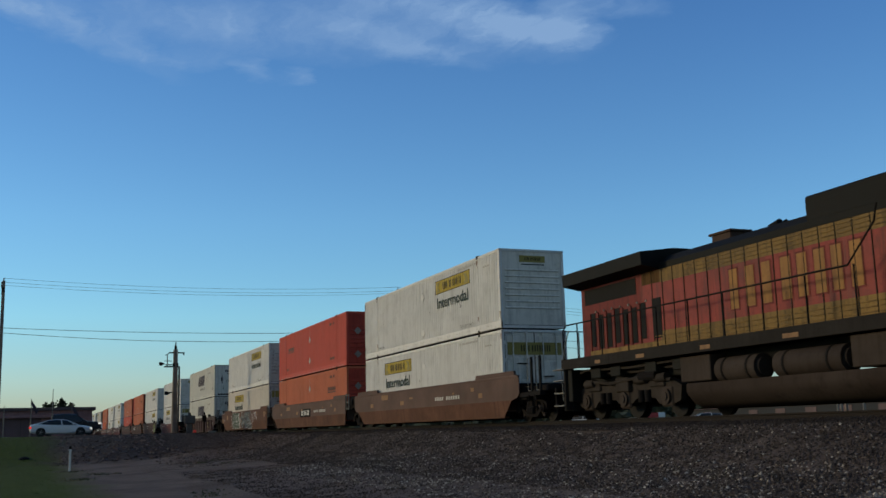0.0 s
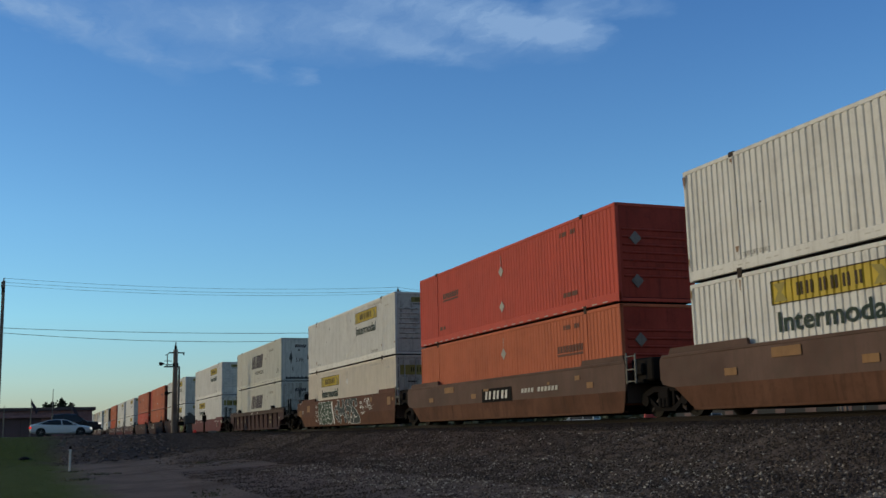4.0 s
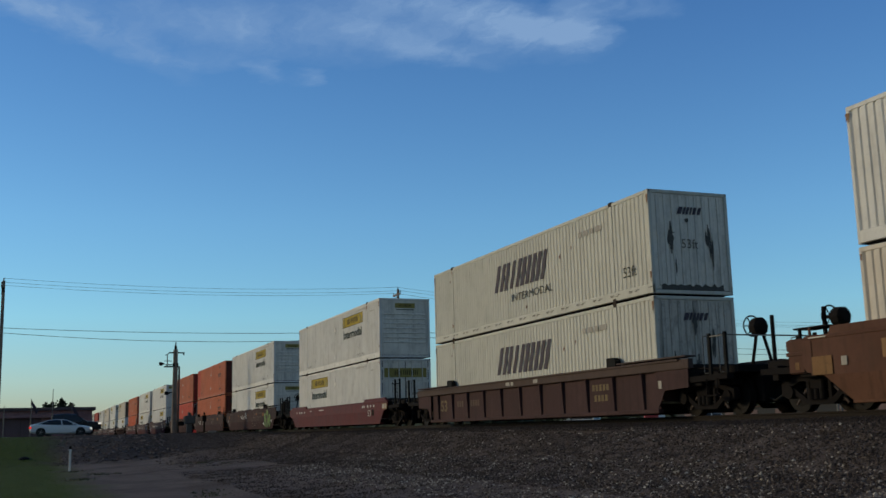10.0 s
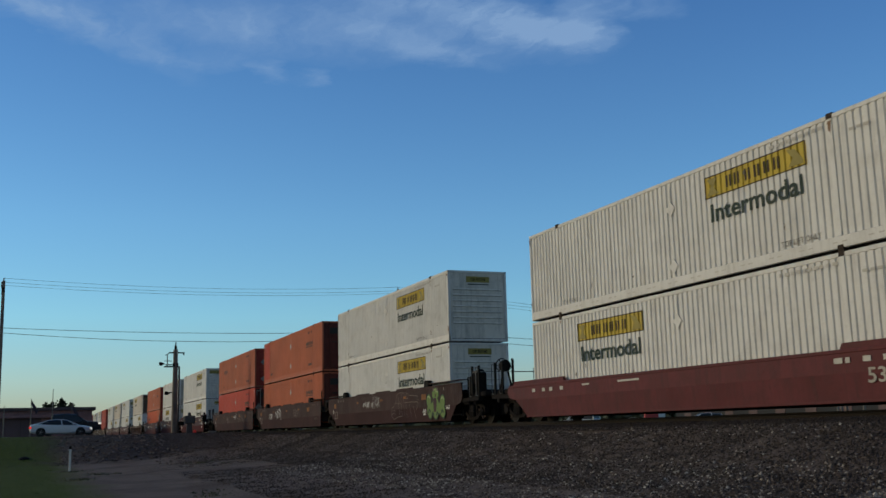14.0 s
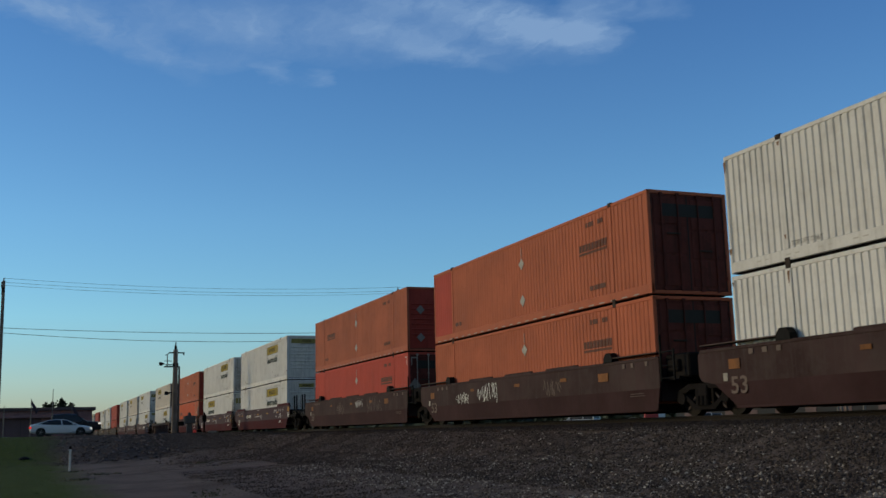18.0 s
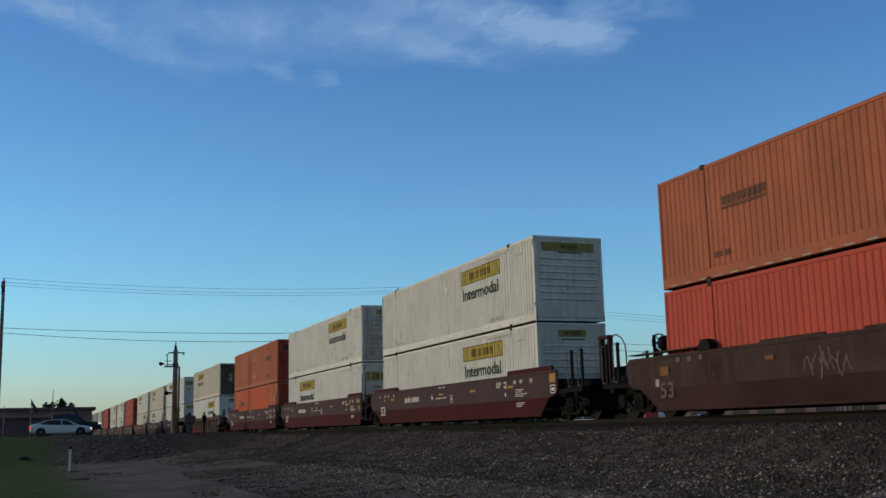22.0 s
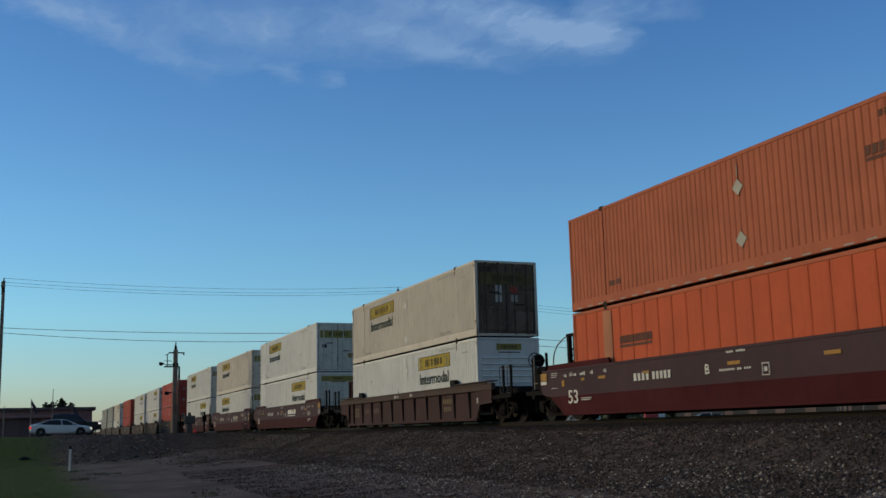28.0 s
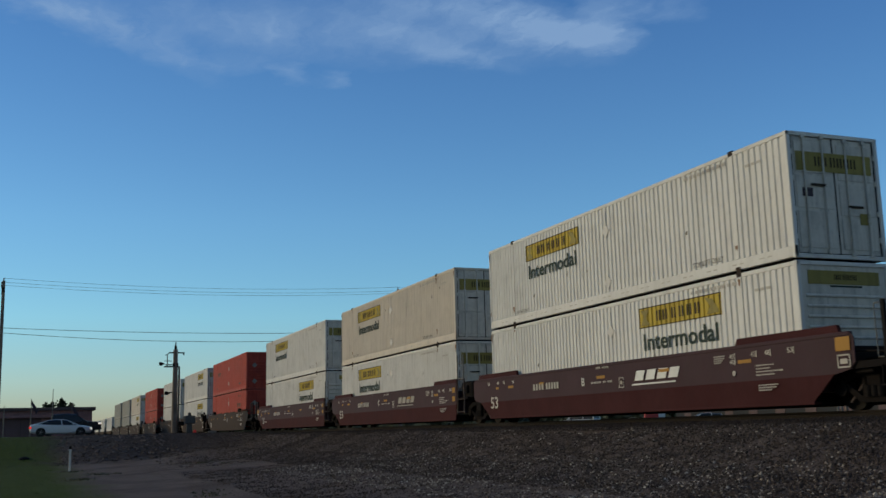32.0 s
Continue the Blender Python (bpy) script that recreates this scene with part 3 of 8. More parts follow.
# ---- shipping containers ----
# local space: x = 0 at the leading end, -BOX_L at the trailing end; y = -BOX_W / 2 is the side towards the camera; z = 0 is the base
HW = BOX_W / 2
POSTS = (-1.98, -14.174)
SOFT = 0.018


def ribbed_sheet(x0, x1, z0, z1, y, pitch=0.21, depth=0.029, proud=0.0, flat=0.56):
    """A sheet of upright ribs, whose outer faces lie at y; grooves go inwards."""
    xs = []
    i = math.floor(x0 / pitch) - 1
    while i * pitch < x1 + pitch:
        b = i * pitch
        for k, d in ((0.0, 0.0), (flat * pitch, 0.0), ((flat + 0.14) * pitch, depth), ((flat + 1.0) / 2 * pitch + 0.06 * pitch, depth)):
            xs.append((b + k, d))
        i += 1
    pts = []
    for (a, da), (b, db) in zip(xs, xs[1:]):
        for x, d in ((a, da), (b, db)):
            if x0 < x < x1:
                pts.append((x, d))
        for lim in (x0, x1):
            if a <= lim <= b and b > a:
                pts.append((lim, da + (db - da) * (lim - a) / (b - a)))
    pts = sorted(set((round(x, 5), round(d, 5)) for x, d in pts))
    g = Geo()
    n = len(pts)
    g.add([(x, y + d - proud, z0) for x, d in pts] + [(x, y + d - proud, z1) for x, d in pts], [(i, i + 1, i + 1 + n, i + n) for i in range(n - 1)])
    return g


def side_mesh(style):
    g = Geo()
    for a, b in ((-BOX_L + 0.1, POSTS[1] - 0.07), (POSTS[1] + 0.07, POSTS[0] - 0.07), (POSTS[0] + 0.07, -0.1)):
        if style == "soft":
            s = ribbed_sheet(a, b, 0.29, 2.76, -HW + 0.012, depth=SOFT)
        elif style == "fine":
            s = ribbed_sheet(a, b, 0.29, 2.76, -HW + 0.012, depth=0.022)
        elif style == "plate":
            s = ribbed_sheet(a, b, 0.29, 2.76, -HW + 0.012, pitch=0.64, depth=0.012, flat=0.86)
        else:
            s = ribbed_sheet(a, b, 0.29, 2.76, -HW + 0.012)
        g.add(s.v, s.f)
    return g


FLIP = Matrix.Translation((-BOX_L, 0, 0)) @ Matrix.Rotation(math.pi, 4, 'Z')
DIAMOND = [(0, -0.2), (0.2, 0), (0, 0.2), (-0.2, 0)]


def decal(material, x0, x1, z0, z1, parent, name, label=""):
    g = ribbed_sheet(x0, x1, z0, z1, -HW + 0.012, proud=0.004)
    return part(name, shared((name, round(x0, 2), round(x1, 2), round(z0, 2), round(z1, 2)), lambda: g), material, parent, label)


def word(text, height, material, parent, x, z, name, label="", y=-HW - 0.003, width=None, bold=0.0, shear=0.0):
    return part(name, letters(text, height, shear, bold, width), material, parent, label, at=(x, y, z))


def yellow_sign(box, where):
    """The carrier's yellow panel with plain dark bars, and the word under it."""
    x0 = -6.37 if where == "R" else -13.14
    sign = decal(YELLOW, x0, x0 + 3.62, 1.99, 2.53, box, "sign_panel", "yellow sign panel with dark bars")
    part("sign_border", shared("sign_border", lambda: Geo().box(0, 3.62, -0.004, 0, 0, 0.025).box(0, 3.62, -0.004, 0, 0.515, 0.54).box(0, 0.03, -0.004, 0, 0, 0.54).box(3.59, 3.62, -0.004, 0, 0, 0.54)),
         SIGNINK, sign, at=(x0, -HW + 0.005, 1.99))
    for k, a in enumerate((0.84, 1.14, 1.54, 1.88, 2.22, 2.56)):
        # each character is a pair of upright bars
        part("sign_bar", shared("sign_bar", lambda: blocks([(0.0, 0.07), (0.13, 0.20)], 0.13, 0.41)), SIGNINK, sign, at=(x0 + a, -HW + 0.002, 1.99))
    deco = shared("sign_corners", lambda: Geo().prism([(0.1, 0.06), (0.55, 0.06), (0.35, 0.25), (0.5, 0.47), (0.1, 0.47), (0.25, 0.3)], -0.003, 0).prism([(3.52, 0.06), (3.05, 0.06), (3.2, 0.25), (3.0, 0.47), (3.3, 0.42), (3.52, 0.15)], -0.003, 0))
    part("sign_flourish", deco, YELLOWDULL, sign, at=(x0, -HW + 0.003, 1.99))
    word("Intermodal", 0.44, INKGREEN, box, x0 + 0.18, 1.40, "lettering", "dark green lettering", width=3.28, bold=0.012)


def small_marks(box, ink, seed):
    """Short unreadable rows of stencil along the top and the foot of the side."""
    rnd = random.Random(seed % 5)
    spans, x = [], -3.9
    while x < -2.2:
        w = rnd.uniform(0.06, 0.16)
        spans.append((x, x + w))
        x += w + rnd.uniform(0.03, 0.12)
    part("stencil", shared(("stencil", seed % 5), lambda: blocks(spans, 2.60, 2.68)), PALESTENCIL, box, at=(0, -HW - 0.002, 0))
    part("stencil", shared(("stencil_b", seed % 5), lambda: blocks([(-1.45, -1.30), (-1.24, -1.12), (-1.06, -0.9)], 2.36, 2.42)), PALESTENCIL, box, at=(0, -HW - 0.002, 0))
    word("TOP LIFT ONLY", 0.13, ink, box, -3.75, 0.35, "lettering")
    word("TOP LIFT ONLY", 0.10, ink, box, -14.0, 0.35, "lettering")


def end_bars(xa, xb, y0, step, z0, z1):
    """Six pairs of upright bars on an end sign."""
    g = Geo()
    for i in range(6):
        y = y0 + step * (i + (0.25 if i > 1 else 0))
        g.box(xa, xb, y, y + step * 0.24, z0, z1).box(xa, xb, y + step * 0.5, y + step * 0.74, z0, z1)
    return g


def end_front(box, paint_, sign=True, diamonds=False, soot=None, upright=False):
    wall = part("end_wall", shared("end_wall", lambda: Geo().cbox(-0.09, -0.035, -HW + 0.1, HW - 0.1, 0.12, 2.78, 0.006)), soot or paint_, box, "ribbed end wall")
    rib = shared("end_rib", lambda: Geo().prism([(-0.036, 0), (0.002, 0.02), (0.002, 0.045), (-0.036, 0.075)], -HW + 0.22, HW - 0.22))
    if upright:
        bar = shared("end_bar", lambda: Geo().cbox(-0.036, -0.020, -0.055, 0.055, 0.24, 2.74, 0.012))
        for i in range(9):
            part("rib", bar, soot or paint_, wall, at=(0, -1.0 + 0.25 * i, 0))
    for i in range(0 if upright else 7):
        part("rib", rib, soot or paint_, wall, at=(0, 0, 0.72 + 0.225 * i))
    if sign:
        big = sign == "wide"
        s = part("end_sign", shared("end_sign_wide", lambda: Geo().cbox(-0.034, -0.020, -1.0, 1.0, 2.36, 2.66, 0.004)), YELLOWDULL, wall, "wide dulled yellow sign") if big else part("end_sign", shared("end_sign", lambda: Geo().cbox(-0.034, -0.020, -0.48, 0.55, 2.40, 2.64, 0.004)), YELLOWDULL, wall, "small yellow sign")
        part("sign_stripe", shared("end_sign_bars", lambda: end_bars(-0.020, -0.015, -0.28, 0.105, 2.46, 2.58)), SIGNINK, s)
        part("sign_stripe", shared("end_sign_bars2", lambda: Geo().box(-0.036, -0.029, -0.40, 0.5, 2.30, 2.34)), INKGREEN, wall)
    if diamonds:
        dm = shared("end_diamond", lambda: Geo().add([(0.004, -0.66 + a, b) for a, b in DIAMOND] + [(-0.03, -0.66 + a, b) for a, b in DIAMOND], [(0, 1, 2, 3), (7, 6, 5, 4), (0, 4, 5, 1), (1, 5, 6, 2), (2, 6, 7, 3), (3, 7, 4, 0)]))
        for z in (0.62, 1.85):
            part("placard", dm, DIMPLATE, wall, "dim diamond placard", at=(0.006, 0, z))


def end_doors(box, paint_, band=True, grime=None, bars=False, tint=None, rods=None):
    leaf = shared("door_leaf", lambda: Geo().cbox(-0.085, -0.04, 0.012, HW - 0.11, 0.14, 2.76, 0.008))
    rod = shared("lock_rod", lambda: Geo().cyl((0.004, 0, 0.1), (0.004, 0, 2.78), 0.022, 8).box(-0.02, 0.03, -0.05, 0.05, 0.10, 0.18).box(-0.02, 0.03, -0.05, 0.05, 2.68, 2.76).box(-0.02, 0.02, -0.035, 0.035, 0.9, 0.96))
    part("door_gasket", shared("door_gasket", lambda: Geo().box(-0.06, -0.038, -0.018, 0.018, 0.14, 2.76).box(-0.06, -0.032, -HW + 0.10, -HW + 0.145, 0.14, 2.76).box(-0.06, -0.032, HW - 0.145, HW - 0.10, 0.14, 2.76)), RUBBERBLK, box, "black rubber door gaskets")
    for s in (1, -1):
        m = Matrix.Identity(4) if s > 0 else Matrix.Rotation(math.pi, 4, 'X') @ Matrix.Translation((0, 0, -2.9))
        d = part("door", leaf, grime or paint_, box, "steel door leaf with lock rods", at=m)
        for k, (z0, z1) in enumerate(((0.25, 0.95), (1.02, 1.75), (1.82, 2.64))):
            part("door_panel", shared(("door_panel", k), lambda: Geo().cbox(-0.042, -0.022, 0.10, HW - 0.2, z0, z1, 0.006)), grime or paint_, d)
        for y in (0.33, 0.86):
            part("lock_rod", rod, rods or grime or paint_, d, at=(0, y, 0))
        part("door_handle", shared("door_handle", lambda: Geo().cbox(-0.005, 0.03, 0.30, 0.72, 1.20, 1.25, 0.008)), CASTING, d)
        hinge = shared("hinge", lambda: Geo().cbox(-0.06, -0.005, HW - 0.16, HW - 0.06, -0.06, 0.06, 0.01))
        for z in (0.5, 1.1, 1.8, 2.4):
            part("hinge", hinge, grime or paint_, d, at=(0, 0, z))
    if band:
        b = part("door_band", shared("door_band", lambda: Geo().cbox(-0.022, -0.014, -HW + 0.22, HW - 0.22, 1.98, 2.42, 0.003)), tint or YELLOWDULL, box, "dulled yellow band with dark bars")
        part("sign_stripe", shared("band_bars", lambda: end_bars(-0.014, -0.010, -0.55, 0.195, 2.10, 2.32)), SIGNINK, b)
    if bars:
        part("sign_stripe", shared("door_bars", lambda: Geo().box(-0.022, -0.014, -0.85, 0.85, 2.15, 2.5)), INK, box, "dark bars on the doors")


def container(label, paint_, style="rib", sign=None, mark=None, end="front", end_paint=None, tape=False, diamonds=(), extra=None, seed=0, group="double-stacked boxes", rail=None, post=None):
    box = thing("shipping_container", label, "container", group)
    side = shared(("side", style), lambda: side_mesh(style))
    rail = rail or paint_
    part("side_panel", side, paint_, box)
    part("side_panel", side, paint_, box, at=FLIP)
    br = shared("bottom_rail", lambda: Geo().cbox(-BOX_L, 0, -HW, -HW + 0.09, 0.05, 0.30, 0.012))
    tr = shared("top_rail", lambda: Geo().cbox(-BOX_L, 0, -HW, -HW + 0.08, 2.76, 2.858, 0.012))
    for m in (Matrix.Identity(4), FLIP):
        part("bottom_rail", br, rail, box, at=m)
        part("top_rail", tr, rail, box, at=m)
    cp = shared("corner_post", lambda: Geo().cbox(-0.1, 0.0, -HW - 0.003, -HW + 0.11, 0.03, 2.862, 0.015))
    lp = shared("lift_post", lambda: Geo().cbox(-0.075, 0.075, -HW - 0.006, -HW + 0.05, 0.30, 2.76, 0.01))
    cast = shared("corner_casting", lambda: Geo().cbox(-0.09, 0.09, -HW - 0.012, -HW + 0.15, -0.005, 0.115, 0.012))
    for x in (0.0, -BOX_L + 0.1):
        part("corner_post", cp, rail, box, at=(x, 0, 0))
        part("corner_post", cp, rail, box, at=Matrix.Translation((x - 0.1, 0, 0)) @ Matrix.Rotation(math.pi, 4, 'Z'))
    for x in POSTS:
        part("lift_post", lp, post or paint_, box, at=(x, 0, 0))
        part("lift_post", lp, post or paint_, box, at=Matrix.Translation((x, 0, 0)) @ Matrix.Rotation(math.pi, 4, 'Z'))
        for z in (0.0, 2.775):
            part("corner_casting", cast, CASTING, box, at=(x, 0, z))
            part("corner_casting", cast, CASTING, box, at=Matrix.Translation((x, 0, z)) @ Matrix.Rotation(math.pi, 4, 'Z'))
    part("roof", shared("roof", lambda: Geo().cbox(-BOX_L + 0.02, -0.02, -HW + 0.03, HW - 0.03, 2.80, 2.85, 0.01)), paint_, box)
    part("floor_frame", shared("floor_frame", lambda: Geo().box(-BOX_L + 0.02, -0.02, -HW + 0.08, HW - 0.08, 0.03, 0.15)), DARKSTEEL, box)
    head = shared("end_header", lambda: Geo().cbox(-0.1, -0.002, -HW + 0.09, HW - 0.09, 2.77, 2.863, 0.01))
    sill = shared("end_sill", lambda: Geo().cbox(-0.1, -0.002, -HW + 0.09, HW - 0.09, 0.03, 0.13, 0.01))
    for m in (Matrix.Identity(4), FLIP):
        part("end_header", head, rail, box, at=m)
        part("end_sill", sill, rail, box, at=m)
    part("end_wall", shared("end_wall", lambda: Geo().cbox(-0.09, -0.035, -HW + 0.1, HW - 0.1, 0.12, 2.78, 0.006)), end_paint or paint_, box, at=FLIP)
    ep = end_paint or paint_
    if end == "front":
        end_front(box, ep)
    elif end == "front_wide":
        end_front(box, ep, sign="wide")
    elif end == "front_dirty":
        end_front(box, ep, soot=ENDSOOTSHADE)
    elif end == "front_diamond":
        end_front(box, ep, sign=False, diamonds=True)
    elif end == "upright":
        end_front(box, ep, sign=False, upright=True)
    elif end == "plain":
        end_front(box, ep, sign=False)
    elif end == "door":
        end_doors(box, ep)
    elif end == "door_grimy":
        end_doors(box, ep, tint=GRIMEYEL)
    elif end == "door_rods":
        end_doors(box, ep, band=False, bars=True, rods=INKFAINT)
        part("placard", shared("end_placard", lambda: Geo().prism([(-0.28, 0), (0, 0.34), (0.28, 0), (0, -0.34)], -0.006, 0.006)), DIMPLATE, box, "grey diamond placard", at=Matrix.Translation((0.006, -0.98, 1.40)) @ Matrix.Rotation(math.pi / 2, 4, 'Z'))
        for q in (-1, 1):
            part("reflective_tape", shared(("end_tape", q), lambda: Geo().box(-0.02, -0.012, *sorted((q * (HW - 0.16), q * (HW - 0.46))), 2.60, 2.65).box(-0.02, -0.012, *sorted((q * (HW - 0.16), q * (HW - 0.20))), 2.30, 2.60)), INKFAINT, box, "white tape round the corner")
    elif end == "door_bars":
        end_doors(box, ep, band=False, bars=True)
    else:
        end_doors(box, ep, band=False)
    if sign:
        yellow_sign(box, sign)
        small_marks(box, INKDULL, seed)
    if not mark:
        # rail slots drawn as flat bars, their inner dark put into the colour
        part("rail_slot", shared("rail_slots", lambda: blocks([(-15.2 + 1.0 * i, -15.2 + 1.0 * i + 0.16) for i in range(15)] + [(-14.92 + 1.0 * i, -14.92 + 1.0 * i + 0.14) for i in range(15)], 0.165, 0.19, 0, 0.0015)), PALESTENCIL if sign else INKDULL, box, at=(0, -HW - 0.001, 0))
        rs = random.Random(seed)
        stain = Geo()
        for px_ in (*POSTS, -0.05, -BOX_L + 0.05):
            for zt in (2.72, 0.62):
                if rs.random() < 0.7:
                    w_, h_s = rs.uniform(0.03, 0.07), rs.uniform(0.1, 0.34)
                    stain.prism([(px_ - w_, zt), (px_ + w_, zt), (px_ + w_ * 0.7, zt - h_s * 0.4), (px_ + w_ * 0.2, zt - h_s), (px_ - w_ * 0.1, zt - h_s * 0.6), (px_ - w_ * 0.6, zt - h_s * 0.8)], -0.0015, 0)
        for k in range(4):
            w_, h_s = rs.uniform(0.02, 0.06), rs.uniform(0.05, 0.18)
            scuff = Geo().prism([(-w_, 0), (w_ * 0.4, h_s * 0.5), (w_, h_s * 0.1), (w_ * 0.3, -h_s * 0.5), (-w_ * 0.5, -h_s * 0.3)], -0.0025, 0)
            part("scuff", scuff, INKDULL if sign else INKRED, box, "dull scuff", at=(-rs.uniform(0.4, BOX_L - 0.4), -HW + 0.0125, rs.uniform(0.35, 2.4)))
        part("rust_stain", stain, RUSTSTAIN, box, "brown rust stains", at=(0, -HW - 0.007, 0))
    if mark:
        x0 = -3.85 if mark == "R" else -13.5
        part("marking", shared("marking", lambda: blocks(row_of(9, 1.62, 0.04), 0.13, 0.34, 0.02).add(*(lambda q: (q.v, q.f))(blocks([(0, 1.62)], 0.02, 0.09)))), INKRED, box, "faded dark marking bars", at=(x0, -HW + 0.004, 1.60))
        part("stencil", shared("mark_stencil", lambda: blocks([(-2.7, -2.55), (-2.5, -2.4), (-3.4, -3.3), (-3.25, -2.95)], 2.42, 2.56)), INKRED, box, at=(0, -HW + 0.004, 0))
        part("stencil", shared("mark_stencil_b", lambda: blocks([(-3.3, -3.1), (-3.05, -2.8), (-2.75, -2.4), (-13.9, -13.6), (-13.5, -13.3)], 0.52, 0.66)), INKRED, box, at=(0, -HW + 0.004, 0))
    if diamonds:
        dm = shared("side_diamond", lambda: Geo().prism(DIAMOND, -0.012, 0.0))
        line = shared("placard_slot", lambda: Geo().box(-0.012, 0.012, -0.006, 0.0, 0.24, 0.55))
        for x, z, mt in diamonds:
            d = part("placard", dm, mt, box, "diamond placard holder", at=(x, -HW + 0.004, z))
            if z > 1.2:
                part("placard_slot", line, mt, d)
    if tape:
        part("reflective_tape", shared("tape", lambda: blocks([(-15.8 + 0.62 * i, -15.8 + 0.62 * i + 0.28) for i in range(25)], 0.07, 0.105)), INKFAINT, box, "broken white reflective tape", at=(0, -HW - 0.001, 0))
    if extra:
        extra(box)
    # full height of a tall box: 2.896 m
    for ob in box.children:
        ob.matrix_basis = Matrix.Scale(1.012, 4, (0, 0, 1)) @ ob.matrix_basis
    return box


def swift_marks(box, upper, end_grime=True):
    """A slanted dark word mark as plain slabs."""
    def slab(w):
        g = Geo()
        bars = [(0, 0.24), (w - 0.24, w)] if w > 0.6 else [(0, w)]
        if w > 1.0:
            bars.append((w / 2 - 0.11, w / 2 + 0.11))
        for a_, b_ in bars:
            g.prism([(a_, 0), (b_, 0), (b_ + 0.36, 0.92), (a_ + 0.36, 0.92)], -0.004, 0)
        return g

    z = 1.32
    for k, (a_, w) in enumerate(((0.0, 0.68), (0.80, 1.16), (2.08, 0.27), (2.47, 0.62), (3.22, 0.62))):
        part("marking", shared(("slant_mark", w), lambda: slab(w)), INKNAVY, box, "dark plum slanted marking slab", at=(-10.15 + a_, -HW - 0.003, z))
    if upper:
        word("INTERMODAL", 0.26, INK, box, -8.75, 0.86, "lettering", "dark serif lettering", width=3.05)
        word("53ft", 0.30, INK, box, -1.45, 0.62, "lettering", width=0.7)
        # more rail slots as flat black bars in place of shaded hollows
        part("stencil", shared("sw_vents", lambda: blocks([(-15.2 + 1.0 * i, -15.2 + 1.0 * i + 0.22) for i in range(16)] + [(-14.85 + 1.0 * i, -14.85 + 1.0 * i + 0.18) for i in range(15)], 0.20, 0.22)), INK, box, at=(0, -HW - 0.002, 0))
        tx = part("lettering", letters("53ft", 0.26, width=0.54), INKDULL, box, at=Matrix.Translation((0.006, -0.30, 1.28)) @ Matrix.Rotation(math.pi / 2, 4, 'Z'))
    part("stencil", shared("sw_sten", lambda: blocks([(-3.9, -3.7), (-3.6, -3.3), (-3.2, -3.0), (-2.9, -2.5)], 2.20, 2.36)), INKFAINT, box, at=(0, -HW - 0.002, 0))
    turn = Matrix.Translation((-0.012, -0.38, 2.22)) @ Matrix.Rotation(math.pi / 2, 4, 'Z')
    for k, (a, b) in enumerate(((0.0, 0.13), (0.17, 0.24), (0.28, 0.35), (0.39, 0.45), (0.49, 0.59), (0.64, 0.74))):
        part("end_mark", shared(("sw_endmark", k), lambda: blocks([(a, b)], 0.0, 0.20, 0.07)), INKNAVY, box, "dark slanted marking slab", at=turn)

    def smear(w, h, seed):
        """A ragged soot run, narrow above and below, 3 mm thick."""
        rnd = random.Random(seed)
        g = Geo()
        for k in range(7):
            o = w * (k - 3) / 3
            r = w * rnd.uniform(0.26, 0.44)
            z0, z1 = h * rnd.uniform(0.0, 0.35) * (1 + abs(k - 3) * 0.3), h * rnd.uniform(0.62, 1.0) * (1 - abs(k - 3) * 0.09)
            zm = z0 + (z1 - z0) * rnd.uniform(0.3, 0.6)
            g.prism([(o - r * 0.3, z0), (o + r * 0.4, z0), (o + r * 1.4, zm), (o + r * 0.5, z1), (o - r * 0.3, z1), (o - r * 1.4, zm)], -0.002 - 0.0007 * k, 0.0)
        return g

    face = Matrix.Rotation(math.pi / 2, 4, 'Z')
    runs = [(-0.62, 1.10, 0.085, 0.95), (0.60, 1.00, 0.075, 1.1), (-0.08, 1.95, 0.05, 0.22), (0.72, 0.62, 0.03, 1.2), (-0.50, 0.45, 0.02, 0.7)] if upper else [(-0.02, 1.75, 0.06, 0.75), (0.02, 0.5, 0.07, 0.9), (0.55, 1.2, 0.05, 0.9), (-0.72, 0.6, 0.12, 0.9), (-0.35, 0.3, 0.08, 0.8)]
    for k, (y, z, w, h) in enumerate(runs):
        part("soot_streak", smear(w, h, k + (10 if upper else 20)), SOOT, box, "black soot run", at=Matrix.Translation((-0.014, y, z)) @ face)
    if upper:
        foot = [(-1.0 + 0.1 * i, 0.26 + 0.04 * math.sin(2.3 * i) + 0.015 * (i % 3)) for i in range(21)]
        part("soot_streak", Geo().prism([(1.0, 0.14)] + foot[::-1] + [(-1.0, 0.14)], -0.003, 0.0), SOOT, box, "black soot along the foot", at=Matrix.Translation((-0.016, 0, 0)) @ face)


# ---- well cars ----
# local space: x = 0 under the leading end of its boxes, z = 0 on the rail heads
WELL_Y = 1.5
WHEEL_R = 0.44
wheelsets = []


